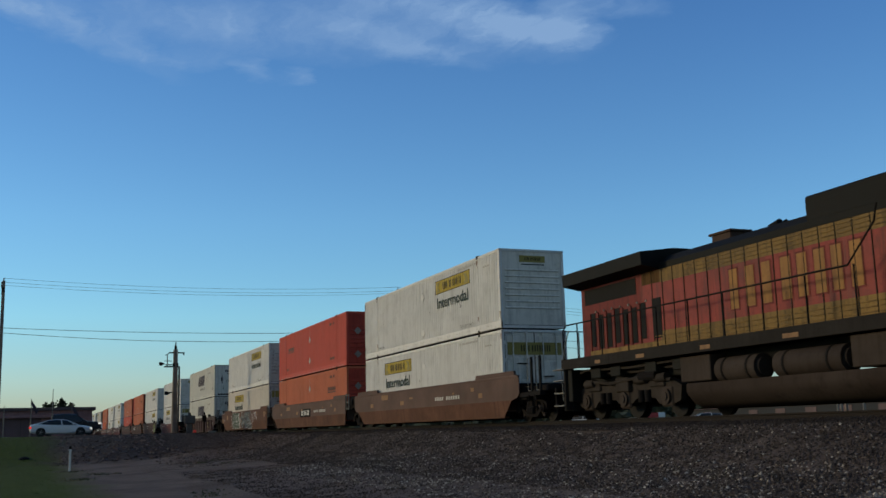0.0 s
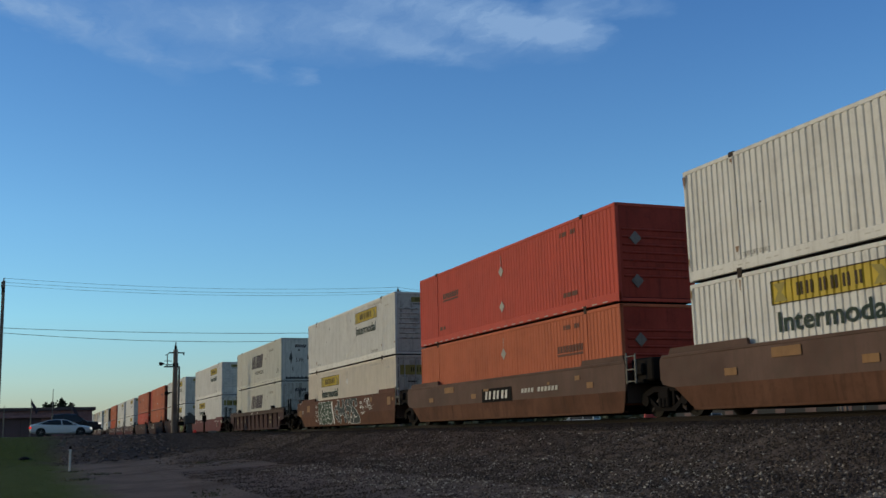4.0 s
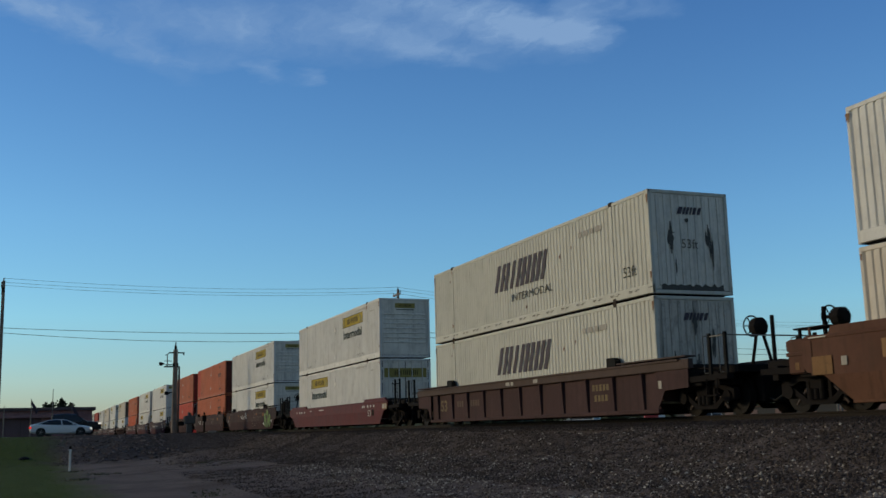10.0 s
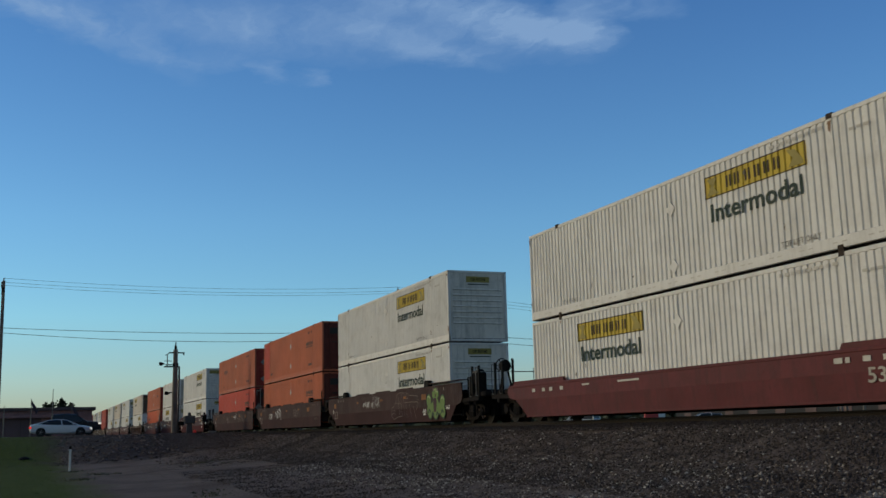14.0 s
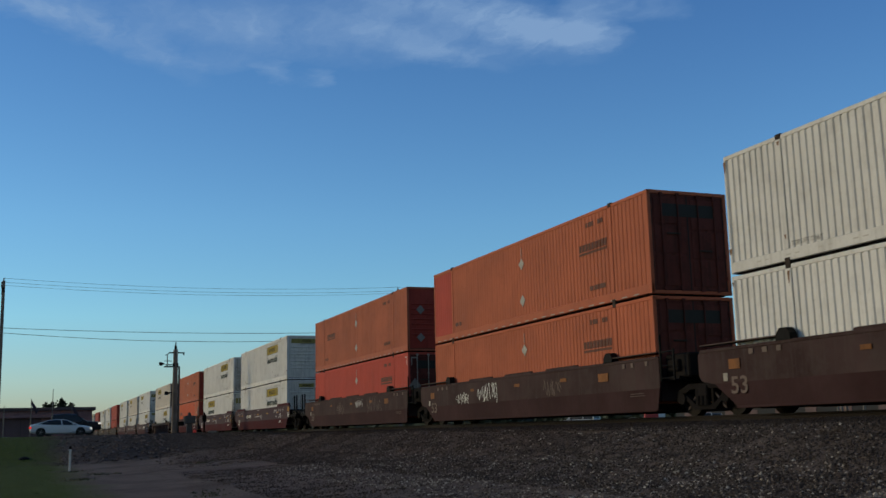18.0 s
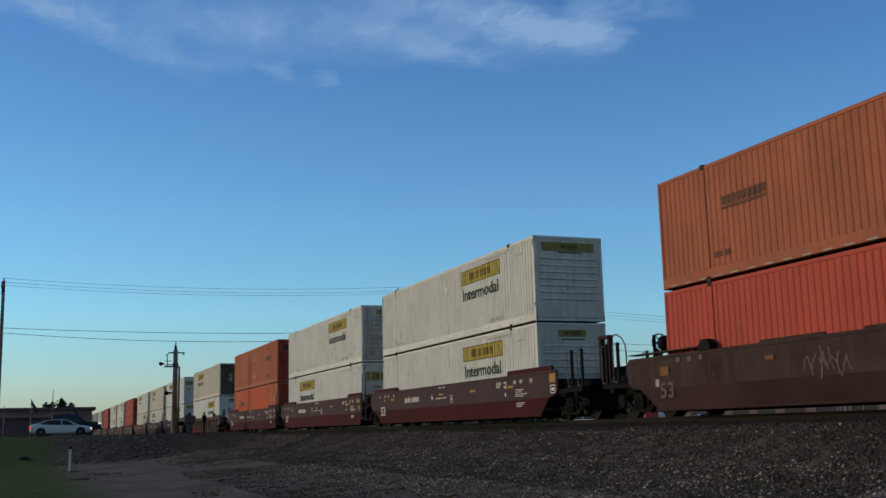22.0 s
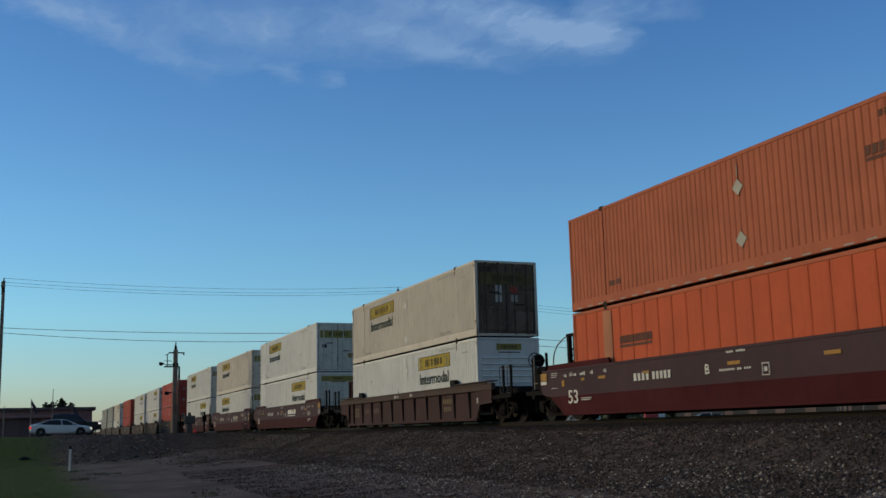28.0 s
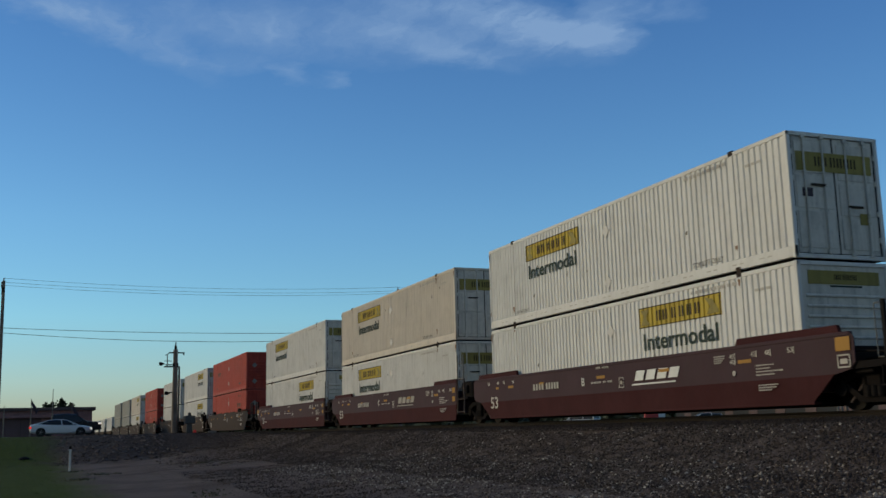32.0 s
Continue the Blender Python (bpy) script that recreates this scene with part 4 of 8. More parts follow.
def wheelset_mesh():
    g = Geo()
    g.cyl((0, -1.0, 0), (0, 1.0, 0), 0.075, 10)
    for s in (1, -1):
        y = s * 0.72
        g.cyl((0, y - 0.065, 0), (0, y + 0.065, 0), WHEEL_R, 26)
        g.cyl((0, y + s * 0.05, 0), (0, y + s * 0.085, 0), WHEEL_R * 0.86, 24, WHEEL_R * 0.5)
        g.cyl((0, y - s * 0.065, 0), (0, y - s * 0.10, 0), WHEEL_R + 0.028, 26)
        g.cyl((0, y + s * 0.06, 0), (0, y + s * 0.13, 0), 0.13, 12)
        for k in range(3):
            a = 2 * math.pi * k / 3
            g.box(0.20 * math.cos(a) - 0.03, 0.20 * math.cos(a) + 0.03, y + s * 0.06, y + s * 0.10, 0.20 * math.sin(a) - 0.03, 0.20 * math.sin(a) + 0.03)
    return g


def truck(unit, xc):
    """A two-axle truck under a car's end."""
    top = [(-1.14, 0.36), (-1.14, 0.62), (-0.62, 0.80), (0.62, 0.80), (1.14, 0.62), (1.14, 0.36), (0.98, 0.34), (0.90, 0.52), (0.55, 0.66), (-0.55, 0.66), (-0.90, 0.52), (-0.98, 0.34)]
    foot = [(-0.92, 0.50), (-0.42, 0.15), (0.42, 0.15), (0.92, 0.50), (0.80, 0.56), (0.36, 0.27), (-0.36, 0.27), (-0.80, 0.56)]
    sf = shared("side_frame", lambda: Geo().prism(top, -1.10, -0.94).prism(foot, -1.09, -0.95).cbox(-0.38, -0.28, -1.08, -0.96, 0.25, 0.68, 0.01).cbox(0.28, 0.38, -1.08, -0.96, 0.25, 0.68, 0.01).cyl((-0.89, -1.14, WHEEL_R), (-0.89, -0.92, WHEEL_R), 0.15, 12).cyl((0.89, -1.14, WHEEL_R), (0.89, -0.92, WHEEL_R), 0.15, 12))
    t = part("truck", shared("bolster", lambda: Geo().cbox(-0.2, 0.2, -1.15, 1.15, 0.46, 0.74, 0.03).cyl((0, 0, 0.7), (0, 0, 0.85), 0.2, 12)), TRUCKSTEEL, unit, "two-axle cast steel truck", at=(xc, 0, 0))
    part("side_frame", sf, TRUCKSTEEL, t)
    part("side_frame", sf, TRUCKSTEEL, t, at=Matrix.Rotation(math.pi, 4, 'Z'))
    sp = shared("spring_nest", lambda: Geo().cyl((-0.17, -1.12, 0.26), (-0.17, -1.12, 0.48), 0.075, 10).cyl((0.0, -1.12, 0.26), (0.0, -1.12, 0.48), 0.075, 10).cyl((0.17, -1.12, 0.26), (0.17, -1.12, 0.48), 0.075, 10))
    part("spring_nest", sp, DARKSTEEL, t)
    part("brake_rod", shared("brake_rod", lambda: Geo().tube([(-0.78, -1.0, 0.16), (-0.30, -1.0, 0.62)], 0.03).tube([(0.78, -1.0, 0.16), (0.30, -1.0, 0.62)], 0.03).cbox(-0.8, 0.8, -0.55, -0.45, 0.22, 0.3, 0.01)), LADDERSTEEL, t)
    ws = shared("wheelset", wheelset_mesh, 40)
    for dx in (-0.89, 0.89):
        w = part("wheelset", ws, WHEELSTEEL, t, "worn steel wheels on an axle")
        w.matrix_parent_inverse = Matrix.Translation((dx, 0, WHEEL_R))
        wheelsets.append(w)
    return t


def coupler_end(unit, s, body, deck, rig):
    """The open end over a truck; s = 1 leading, -1 trailing."""
    base = Matrix.Identity(4) if s > 0 else FLIP
    def put(name, key, make, material, label="", parent=None):
        return part(name, shared(key, make), material, parent or unit, label, at=base if parent is None else None)
    put("end_bulkhead", "c_bulk", lambda: Geo().cbox(0.12, 0.30, -1.36, 1.36, 0.40, 1.28, 0.015), body)
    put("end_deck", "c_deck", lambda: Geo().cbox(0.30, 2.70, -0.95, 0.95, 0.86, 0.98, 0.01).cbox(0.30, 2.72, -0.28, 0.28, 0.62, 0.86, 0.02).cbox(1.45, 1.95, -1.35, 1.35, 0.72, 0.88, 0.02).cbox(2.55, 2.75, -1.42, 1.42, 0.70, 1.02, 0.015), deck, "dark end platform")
    # added dark block: fills sky gaps where the end reads nearly black
    put("end_box", "c_mass", lambda: Geo().cbox(0.34, 1.25, -1.22, 1.22, 0.80, 1.30, 0.03).cbox(0.5, 1.1, -1.34, -1.22, 0.95, 1.2, 0.02), deck, "dark filler block over the truck")
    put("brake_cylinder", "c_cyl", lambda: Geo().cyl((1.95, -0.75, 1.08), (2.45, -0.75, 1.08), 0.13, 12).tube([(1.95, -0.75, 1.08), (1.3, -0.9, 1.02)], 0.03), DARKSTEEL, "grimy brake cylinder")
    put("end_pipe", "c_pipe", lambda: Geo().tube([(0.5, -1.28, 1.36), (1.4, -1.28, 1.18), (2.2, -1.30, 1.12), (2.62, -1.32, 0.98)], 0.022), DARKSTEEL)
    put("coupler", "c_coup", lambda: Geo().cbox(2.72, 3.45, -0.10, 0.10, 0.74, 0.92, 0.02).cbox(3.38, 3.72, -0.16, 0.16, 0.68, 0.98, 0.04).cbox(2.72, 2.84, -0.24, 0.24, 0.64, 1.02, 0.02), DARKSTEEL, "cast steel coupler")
    # added dark block: stands in for the shade round the coupler
    put("draft_casing", "c_draft", lambda: Geo().cbox(2.30, 3.25, -0.55, 0.55, 0.28, 0.98, 0.03).cbox(2.15, 3.18, -1.18, 1.18, 0.98, 1.16, 0.02), deck, "dark filler in place of shade round the draft gear")
    put("air_hose", "c_hose", lambda: Geo().tube([(2.75, -0.42, 0.72), (3.05, -0.40, 0.42), (3.4, -0.34, 0.30), (3.66, -0.28, 0.45)], 0.03), RUBBERBLK)
    for k in (-1, 1):
        put("end_beam", ("c_beam", k), lambda: Geo().prism([(1.3, 0.80), (3.10, 0.84), (3.10, 0.97), (1.3, 0.95)], k * 1.35 - 0.10, k * 1.35 + 0.10), deck, "dark beam that carries the end posts")
    tall = 1.0 if body is BROWN_D else 1.15
    loop_paint = PALEPOST if rig != "dark" and body is not BROWN_D else GALV
    post = shared(("end_post", tall), lambda: Geo().cbox(-0.05, 0.05, -0.035, 0.035, 0.0, tall, 0.01))
    loop = shared(("post_loop", tall), lambda: Geo().tube([(-0.04, -0.05, tall - 0.06), (-0.16, -0.06, tall - 0.06), (-0.17, -0.06, tall - 0.12), (-0.17, -0.06, 0.10), (-0.16, -0.06, 0.04), (-0.04, -0.05, 0.04)], 0.013, 6))
    posts = () if s < 0 and (body is BROWN_C or rig == "arch") else ((2.36, -1.35), (2.98, -1.35), (2.36, 1.35), (2.98, 1.35))
    if s < 0 and body is BROWN_D:
        posts = ((2.50, 1.35), (3.20, 1.35))
    for x, y in posts:
        ep_ = part("end_post", post, BLACKPAINT, unit, "black upright post", at=base @ Matrix.Translation((x, y, 0.96)))
        part("wire_loop", loop, loop_paint, ep_, at=Matrix.Rotation(math.pi, 4, 'Z') if s < 0 else None)
    put("step_plate", "c_step", lambda: Geo().cbox(2.30, 2.75, -1.52, -1.36, 0.44, 0.48, 0.008).tube([(2.32, -1.48, 0.46), (2.32, -1.46, 0.86)], 0.016, 6).tube([(2.73, -1.48, 0.46), (2.73, -1.46, 0.86)], 0.016, 6), DARKSTEEL, "stirrup step under the beam")
    if rig == "frame" and s > 0:
        put("end_frame", "c_arch", lambda: Geo().cbox(1.20, 1.34, 0.28, 0.44, 0.96, 2.58, 0.01).cbox(1.72, 1.86, 0.28, 0.44, 0.96, 2.58, 0.01).cbox(1.20, 1.86, 0.26, 0.46, 2.54, 2.64, 0.01), BROWN_F2, "dark slotted upright frame")
        put("curved_rail", "c_arch_p", lambda: Geo().tube([(1.86, 0.36, 2.58), (2.20, 0.36, 2.62), (2.50, 0.36, 2.48), (2.68, 0.36, 2.26), (2.72, 0.36, 2.0), (2.72, 0.36, 0.98)], 0.022, 6), GALV, "curved grey grab rail")
    if s < 0 and rig != "dark" or rig == "brake":
        # the wheel hangs on the car's inner side at the leading end, on the outer side at the trailing end
        d, w_x = (0.14, 2.56) if s > 0 else (-0.38, 2.58)
        stand = put("brake_stand", ("c_stand", s), lambda: Geo().tube([(2.56 + d, -0.42, 0.96), (2.66 + d, -0.28, 1.9)], 0.04, 6).tube([(2.86 + d, 0.04, 0.96), (2.70 + d, -0.10, 1.9)], 0.04, 6).cbox(2.92 + d, 3.00 + d, -0.06, 0.02, 0.96, 2.36, 0.01), DARKSTEEL, "hand brake stand")
        part("brake_housing", shared(("c_house", s), lambda: Geo().loft([[(2.48 + d + a, -0.20 + r * math.cos(q), 2.10 + r * 1.05 * math.sin(q)) for q in [k * math.pi / 5 for k in range(10)]] for a, r in ((0.0, 0.12), (0.06, 0.21), (0.28, 0.22), (0.34, 0.12))])), DARKSTEEL, stand, "round hand brake housing", smooth=40)
        hub = part("brake_wheel", shared(("c_wheel", s), lambda: Geo().torus((w_x, -0.20, 2.14), (1, 0, 0), 0.25, 0.02)), DARKSTEEL, stand, "spoked brake wheel")
        part("hub", shared(("c_hub", s), lambda: Geo().cyl((w_x - 0.05, -0.20, 2.14), (w_x + 0.14, -0.20, 2.14), 0.045, 8)), DARKSTEEL, stand)
        for k in range(6):
            a = k * math.pi / 3
            part("spoke", shared(("c_spoke", s, k), lambda: Geo().tube([(w_x, -0.20, 2.14), (w_x, -0.20 + 0.24 * math.cos(a), 2.14 + 0.24 * math.sin(a))], 0.014, 6)), DARKSTEEL, stand)
    if rig == "brake" and body is BROWN_F:
        put("valve_rack", ("c_valves", s), lambda: Geo().cbox(1.35, 1.75, -1.15, -0.55, 0.97, 1.78, 0.04).cbox(1.85, 2.25, -1.10, -0.70, 0.97, 1.92, 0.05).cyl((1.40, -0.85, 1.86), (2.10, -0.85, 1.90), 0.13, 12).cbox(1.55, 2.05, -1.22, -1.10, 1.10, 1.50, 0.03), DARKSTEEL, "dark valve rack on the platform")
    if s < 0 and rig == "arch":
        put("valve_rack", "c_rack", lambda: Geo().cbox(2.30, 2.75, 0.75, 1.22, 0.98, 1.52, 0.03).cbox(2.80, 3.12, 0.80, 1.15, 0.98, 1.72, 0.03).cyl((2.35, 1.0, 1.62), (2.95, 1.0, 1.66), 0.12, 12).tube([(3.05, 1.2, 0.98), (3.05, 1.2, 2.02)], 0.03, 6).tube([(2.50, 1.2, 1.5), (2.50, 1.2, 1.95), (3.05, 1.2, 1.98)], 0.02, 6), DARKSTEEL, "dark valves and pipes on the platform")
        put("end_post", "c_palepost", lambda: Geo().cbox(2.80, 2.84, 1.24, 1.28, 0.98, 2.10, 0.006).cbox(2.60, 2.84, 1.24, 1.28, 1.20, 1.24, 0.006), PALEPOST, "thin pale upright")
        put("hand_rail", "c_arch_l", lambda: Geo().cbox(0.81, 0.95, 0.69, 0.81, 1.3, 2.70, 0.01).cbox(1.20, 1.34, 0.69, 0.81, 1.3, 2.70, 0.01).cbox(0.81, 1.34, 0.67, 0.83, 2.64, 2.72, 0.01).cbox(0.9, 2.0, 0.5, 1.0, 1.45, 1.75, 0.03), DARKSTEEL, "dark upright frame on the end platform")
        put("grab_rail", "c_arch_r", lambda: Geo().tube([(1.34, 0.75, 2.66), (1.6, 0.75, 2.62), (2.08, 0.75, 2.43), (2.32, 0.75, 2.2), (2.40, 0.75, 2.0), (2.40, 0.75, 0.98)], 0.022), PALEPOST, "curved pale grab rail")
    if s > 0 and rig == "brake":
        put("cross_rail", "c_cross", lambda: Geo().tube([(2.98, -1.35, 1.88), (2.98, 1.35, 1.88)], 0.018).tube([(2.98, -1.35, 1.88), (2.36, -1.35, 1.88)], 0.018), PALEPOST, "thin pale cross rail")
    truck(unit, 1.72 if s > 0 else -BOX_L - 1.72)


def joint_end(unit, s, body, scheme):
    """The half of an articulated joint; the leading half carries the shared truck and a side ladder."""
    base = Matrix.Identity(4) if s > 0 else FLIP
    part("end_bulkhead", shared("j_bulk", lambda: Geo().cbox(0.10, 0.26, -1.36, 1.36, 0.40, 1.25, 0.015)), body, unit, at=base)
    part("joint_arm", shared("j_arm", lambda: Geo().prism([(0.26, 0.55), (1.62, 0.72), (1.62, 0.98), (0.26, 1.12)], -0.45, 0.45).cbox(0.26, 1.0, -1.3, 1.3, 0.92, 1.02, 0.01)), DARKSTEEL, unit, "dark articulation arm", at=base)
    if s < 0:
        # added dark block that fills the joint's gap
        part("end_casing", shared("j_casing", lambda: Geo().cbox(0.30, 1.22, -1.30, 1.30, 0.98, 1.52, 0.03)), DARKSTEEL, unit, "dark filler block over the joint", at=base)
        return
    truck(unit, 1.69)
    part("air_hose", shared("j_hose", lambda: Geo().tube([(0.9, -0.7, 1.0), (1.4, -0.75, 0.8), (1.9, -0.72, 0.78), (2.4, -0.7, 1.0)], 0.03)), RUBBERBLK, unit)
    # the leading half's added dark block, which fills the same gap
    part("end_casing", shared("j_casing_r", lambda: Geo().cbox(0.30, 1.35, -1.22, 1.22, 0.98, 1.60, 0.04).cbox(0.5, 1.0, -1.32, -1.20, 1.15, 1.45, 0.03)), DARKSTEEL, unit, "dark filler block over the joint")
    foot, top_, far = (0.92, 1.76, 0.86) if scheme == "tan" else (0.90, 2.12, 1.0) if scheme == "dark" else (0.38, 1.70, 1.05)
    rail_paint = PALEPOST if scheme == "tan" else BLACKPAINT if scheme == "dark" else LADDERSTEEL
    lad = part("side_ladder", shared(("j_lad", scheme), lambda: Geo().cbox(0.41, 0.46, -1.48, -1.43, foot, top_, 0.008).cbox(far, far + 0.05, -1.48, -1.43, foot, min(top_, 1.72), 0.008)), rail_paint, unit, "metal side ladder beside the joint")
    rungs = (0.45, 0.93, 1.33, 1.66) if foot < 0.5 else (0.98, 1.30, 1.66)
    for z in rungs:
        part("rung", shared(("j_rung", far), lambda: Geo().cyl((0.43, -1.455, 0), (far + 0.03, -1.455, 0), 0.016, 6)), rail_paint, lad, at=(0, 0, z))
    if scheme in ("plum", "maroon"):
        high = part("end_ladder", shared("j_high", lambda: Geo().cbox(0.34, 0.385, -1.44, -1.395, 1.68, 2.62, 0.008).cbox(0.92, 0.965, -1.44, -1.395, 1.68, 2.62, 0.008)), PALEPOST, unit, "pale upper ladder")
        for z in (1.72, 2.30):
            part("rung", shared("j_rung_h", lambda: Geo().cyl((0.36, -1.42, 0), (0.94, -1.42, 0), 0.013, 6)), PALEPOST, high, at=(0, 0, z))


def tag_marks(unit, scheme, x53=-15.9, bare=False, tail=False, lead="joint"):
    """Stencils of a well car's side: plain bars, the size numeral, amber markers."""
    y = -WELL_Y - 0.022
    ink = {"dark": INKGHOST, "maroon": PALESTENCIL}.get(scheme, INKWHITE)
    if scheme == "tan":
        am = shared("tan_patches_few", lambda: blocks([(-15.56, -14.95), (-0.62, -0.14)], 0.98, 1.34)) if bare else shared("tan_patches", lambda: blocks([(-14.7, -14.25), (-10.35, -9.9), (-1.7, -1.35)], 0.90, 1.07).add(*(lambda q: (q.v, q.f))(blocks([(-9.2, -8.75), (-4.2, -4.05)], 1.12, 1.2))))
        part("paint_patch", am, PATCH, unit, "faded yellow paint patches", at=(0, y, 0))
        part("paint_patch", shared(("tan_patches2", bare), lambda: blocks([(-3.2, -2.95) if bare else (-13.0, -12.05)], 1.20, 1.42).add(*(lambda q: (q.v, q.f))(blocks([(0.05, 0.25)] if bare else [(-2.4, -2.1)], 1.16, 1.3)))), PATCH, unit, at=(0, y, 0))
        if not bare:
            part("number_stencil", shared("tan_bars", lambda: blocks([(-6.1 + 0.24 * i, -6.1 + 0.24 * i + 0.16) for i in (0, 1, 2, 3, 5, 6, 7, 8, 9, 10)], 0.94, 1.08, 0.04)), PALESTENCIL, unit, "pale stencil bars", at=(0, y, 0))
    elif scheme == "red":
        part("stencil", shared("e_sten", lambda: blocks([(-2.22, -1.98), (-1.90, -1.78), (-1.42, -1.22), (-0.90, -0.76), (-0.42, -0.22), (-15.9, -15.7), (-15.2, -15.0), (-14.7, -14.5), (-14.0, -13.8)], 0.93, 1.04).add(*(lambda q: (q.v, q.f))(blocks([(-10.6, -9.5), (-12.6, -12.2)], 1.0, 1.05)))), PALESTENCIL, unit, "worn pale stencils", at=(0, y, 0))
        part("marker_plate", shared("e_plate", lambda: Geo().cbox(0.95, 1.62, -0.008, 0.004, 0.80, 1.06, 0.003)), PATCH, unit, "faded tan marker plate", at=(0, y, 0))
        part("notice_plate", shared("e_notice", lambda: Geo().box(0.98, 1.32, -0.012, -0.007, 0.84, 1.03).box(1.42, 1.58, -0.012, -0.007, 0.82, 1.04)), INKFAINT, unit, at=(0, y, 0))
        word("53", 0.30, INKFAINT, unit, -1.35, 0.52, "size_numeral", "worn pale size numeral", y=-WELL_Y - 0.012, width=0.48, bold=0.006)
        part("stencil", shared("e_ring", lambda: Geo().cyl((-0.55, 0.004, 0.68), (-0.55, -0.004, 0.68), 0.16, 16)), DARKSTEEL, unit, at=(0, -WELL_Y - 0.006, 0))
    elif scheme == "dark":
        part("paint_patch", shared("d_patches", lambda: blocks([(-16.2, -15.8), (-2.70, -2.15)], 1.04, 1.27).add(*(lambda q: (q.v, q.f))(blocks([(-12.05, -11.75), (-8.3, -7.9), (-5.0, -4.6)], 1.16, 1.26)))), DULLAMBER, unit, "dulled orange patches", at=(0, y, 0))
        part("notice_plate", shared("d_plate", lambda: blocks([(-16.43, -16.27)], 0.77, 0.96)), INKFAINT, unit, "pale notice plate", at=(0, y, 0))
        part("stencil", shared("d_marks", lambda: blocks([(-15.45, -15.3), (-14.98, -14.82), (-14.5, -14.36), (-1.36, -1.24), (-0.92, -0.80), (-0.22, -0.10)], 1.34, 1.46)), INKGHOST, unit, "faint stencils", at=(0, y, 0))
        if not bare:
            part("stencil", shared("d_lines", lambda: blocks([(-1.0, -0.35)], 0.62, 0.635).add(*(lambda q: (q.v, q.f))(blocks([(-1.05, -0.30)], 0.56, 0.575)))), INKGHOST, unit, at=(0, y, 0))
    else:
        part("amber_marker", shared("u_amber", lambda: blocks([(-15.4, -15.2), (-12.05, -11.75), (-8.42, -7.96), (-5.23, -4.75), (-1.96, -1.49), (-14.4, -14.0)], 1.14, 1.22)), REFLECT, unit, "small amber markers", at=(0, y, 0))
        if scheme != "grey":
            part("number_stencil", shared("u_bars", lambda: blocks([(-12.5 + 0.2 * i, -12.5 + 0.2 * i + 0.12) for i in (0, 1, 2, 3)] + [(-11.6 + 0.18 * i, -11.6 + 0.18 * i + 0.11) for i in range(5)], 0.98, 1.18)), ink, unit, "white stencil bars", at=(0, y, 0))
        # small print by the middle and notices at the leading end
        def print_rows():
            g = blocks([(-8.43 + 0.09 * i, -8.43 + 0.09 * i + 0.055) for i in (0, 1, 2, 4, 5, 6, 7)], 1.42, 1.47)
            rows_ = [([(-8.75 + 0.085 * i, -8.75 + 0.085 * i + 0.055) for i in range(14) if i not in (7, 10)], 1.01, 1.06)]
            rows_ += [([(-1.34 + 0.07 * i, -1.34 + 0.07 * i + 0.05) for i in range(n)], z, z + 0.03) for n, z in ((9, 1.04), (7, 0.97), (13, 0.90), (9, 0.83))]
            rows_ += [([(-1.28 + 0.075 * i, -1.28 + 0.075 * i + 0.05) for i in range(n)], z, z + 0.03) for n, z in ((9, 0.60), (8, 0.545), (6, 0.49))]
            rows_ += [([(-2.85 + 0.07 * i, -2.85 + 0.07 * i + 0.05) for i in range(n)], z, z + 0.03) for n, z in ((6, 1.34), (6, 1.29), (5, 1.24), (4, 1.19))]
            for spans, z0, z1 in rows_:
                q = blocks(spans, z0, z1)
                g.add(q.v, q.f)
            return g
        part("stencil", shared("u_small", print_rows), ink, unit, "rows of small white print", at=(0, y, 0))
        part("notice_plate", shared("u_frame", lambda: Geo().box(-7.20, -6.95, -0.006, 0, 0.83, 0.85).box(-7.20, -6.95, -0.006, 0, 1.09, 1.11).box(-7.20, -7.18, -0.006, 0, 0.85, 1.09).box(-6.97, -6.95, -0.006, 0, 0.85, 1.09).box(-7.12, -7.03, -0.006, 0, 0.92, 1.02).cyl((-2.12, 0, 0.93), (-2.12, -0.006, 0.93), 0.06, 10)), ink, unit, "white notice outlines", at=(0, y, 0))
        for size, x_, z_ in (("40", -2.27, 1.27), ("40", -2.27, 1.14), ("45", -1.50, 1.27), ("48", -1.02, 1.27), ("53", -0.27, 1.27)):
            mark_ = word(size, 0.11, ink, unit, x_, z_, "size_mark", y=-WELL_Y - 0.020, width=0.17, bold=0.002)
            part("size_tick", shared("size_tick", lambda: Geo().box(0.19, 0.215, -0.003, 0, -0.03, 0.12)), ink, mark_)
        if scheme != "grey":
            for size, x_ in (("53", -16.10), ("48", -15.33), ("45", -14.85), ("40", -14.1)):
                word(size, 0.11, ink, unit, x_, 1.30, "size_mark", y=-WELL_Y - 0.020, width=0.17, bold=0.002)
        if tail:
            part("marker_plate", shared("u_plate_l", lambda: Geo().cbox(-18.00, -17.58, -0.008, 0.004, 1.24, 1.48, 0.003)), REFLECT, unit, "yellow marker plate", at=(0, y, 0))
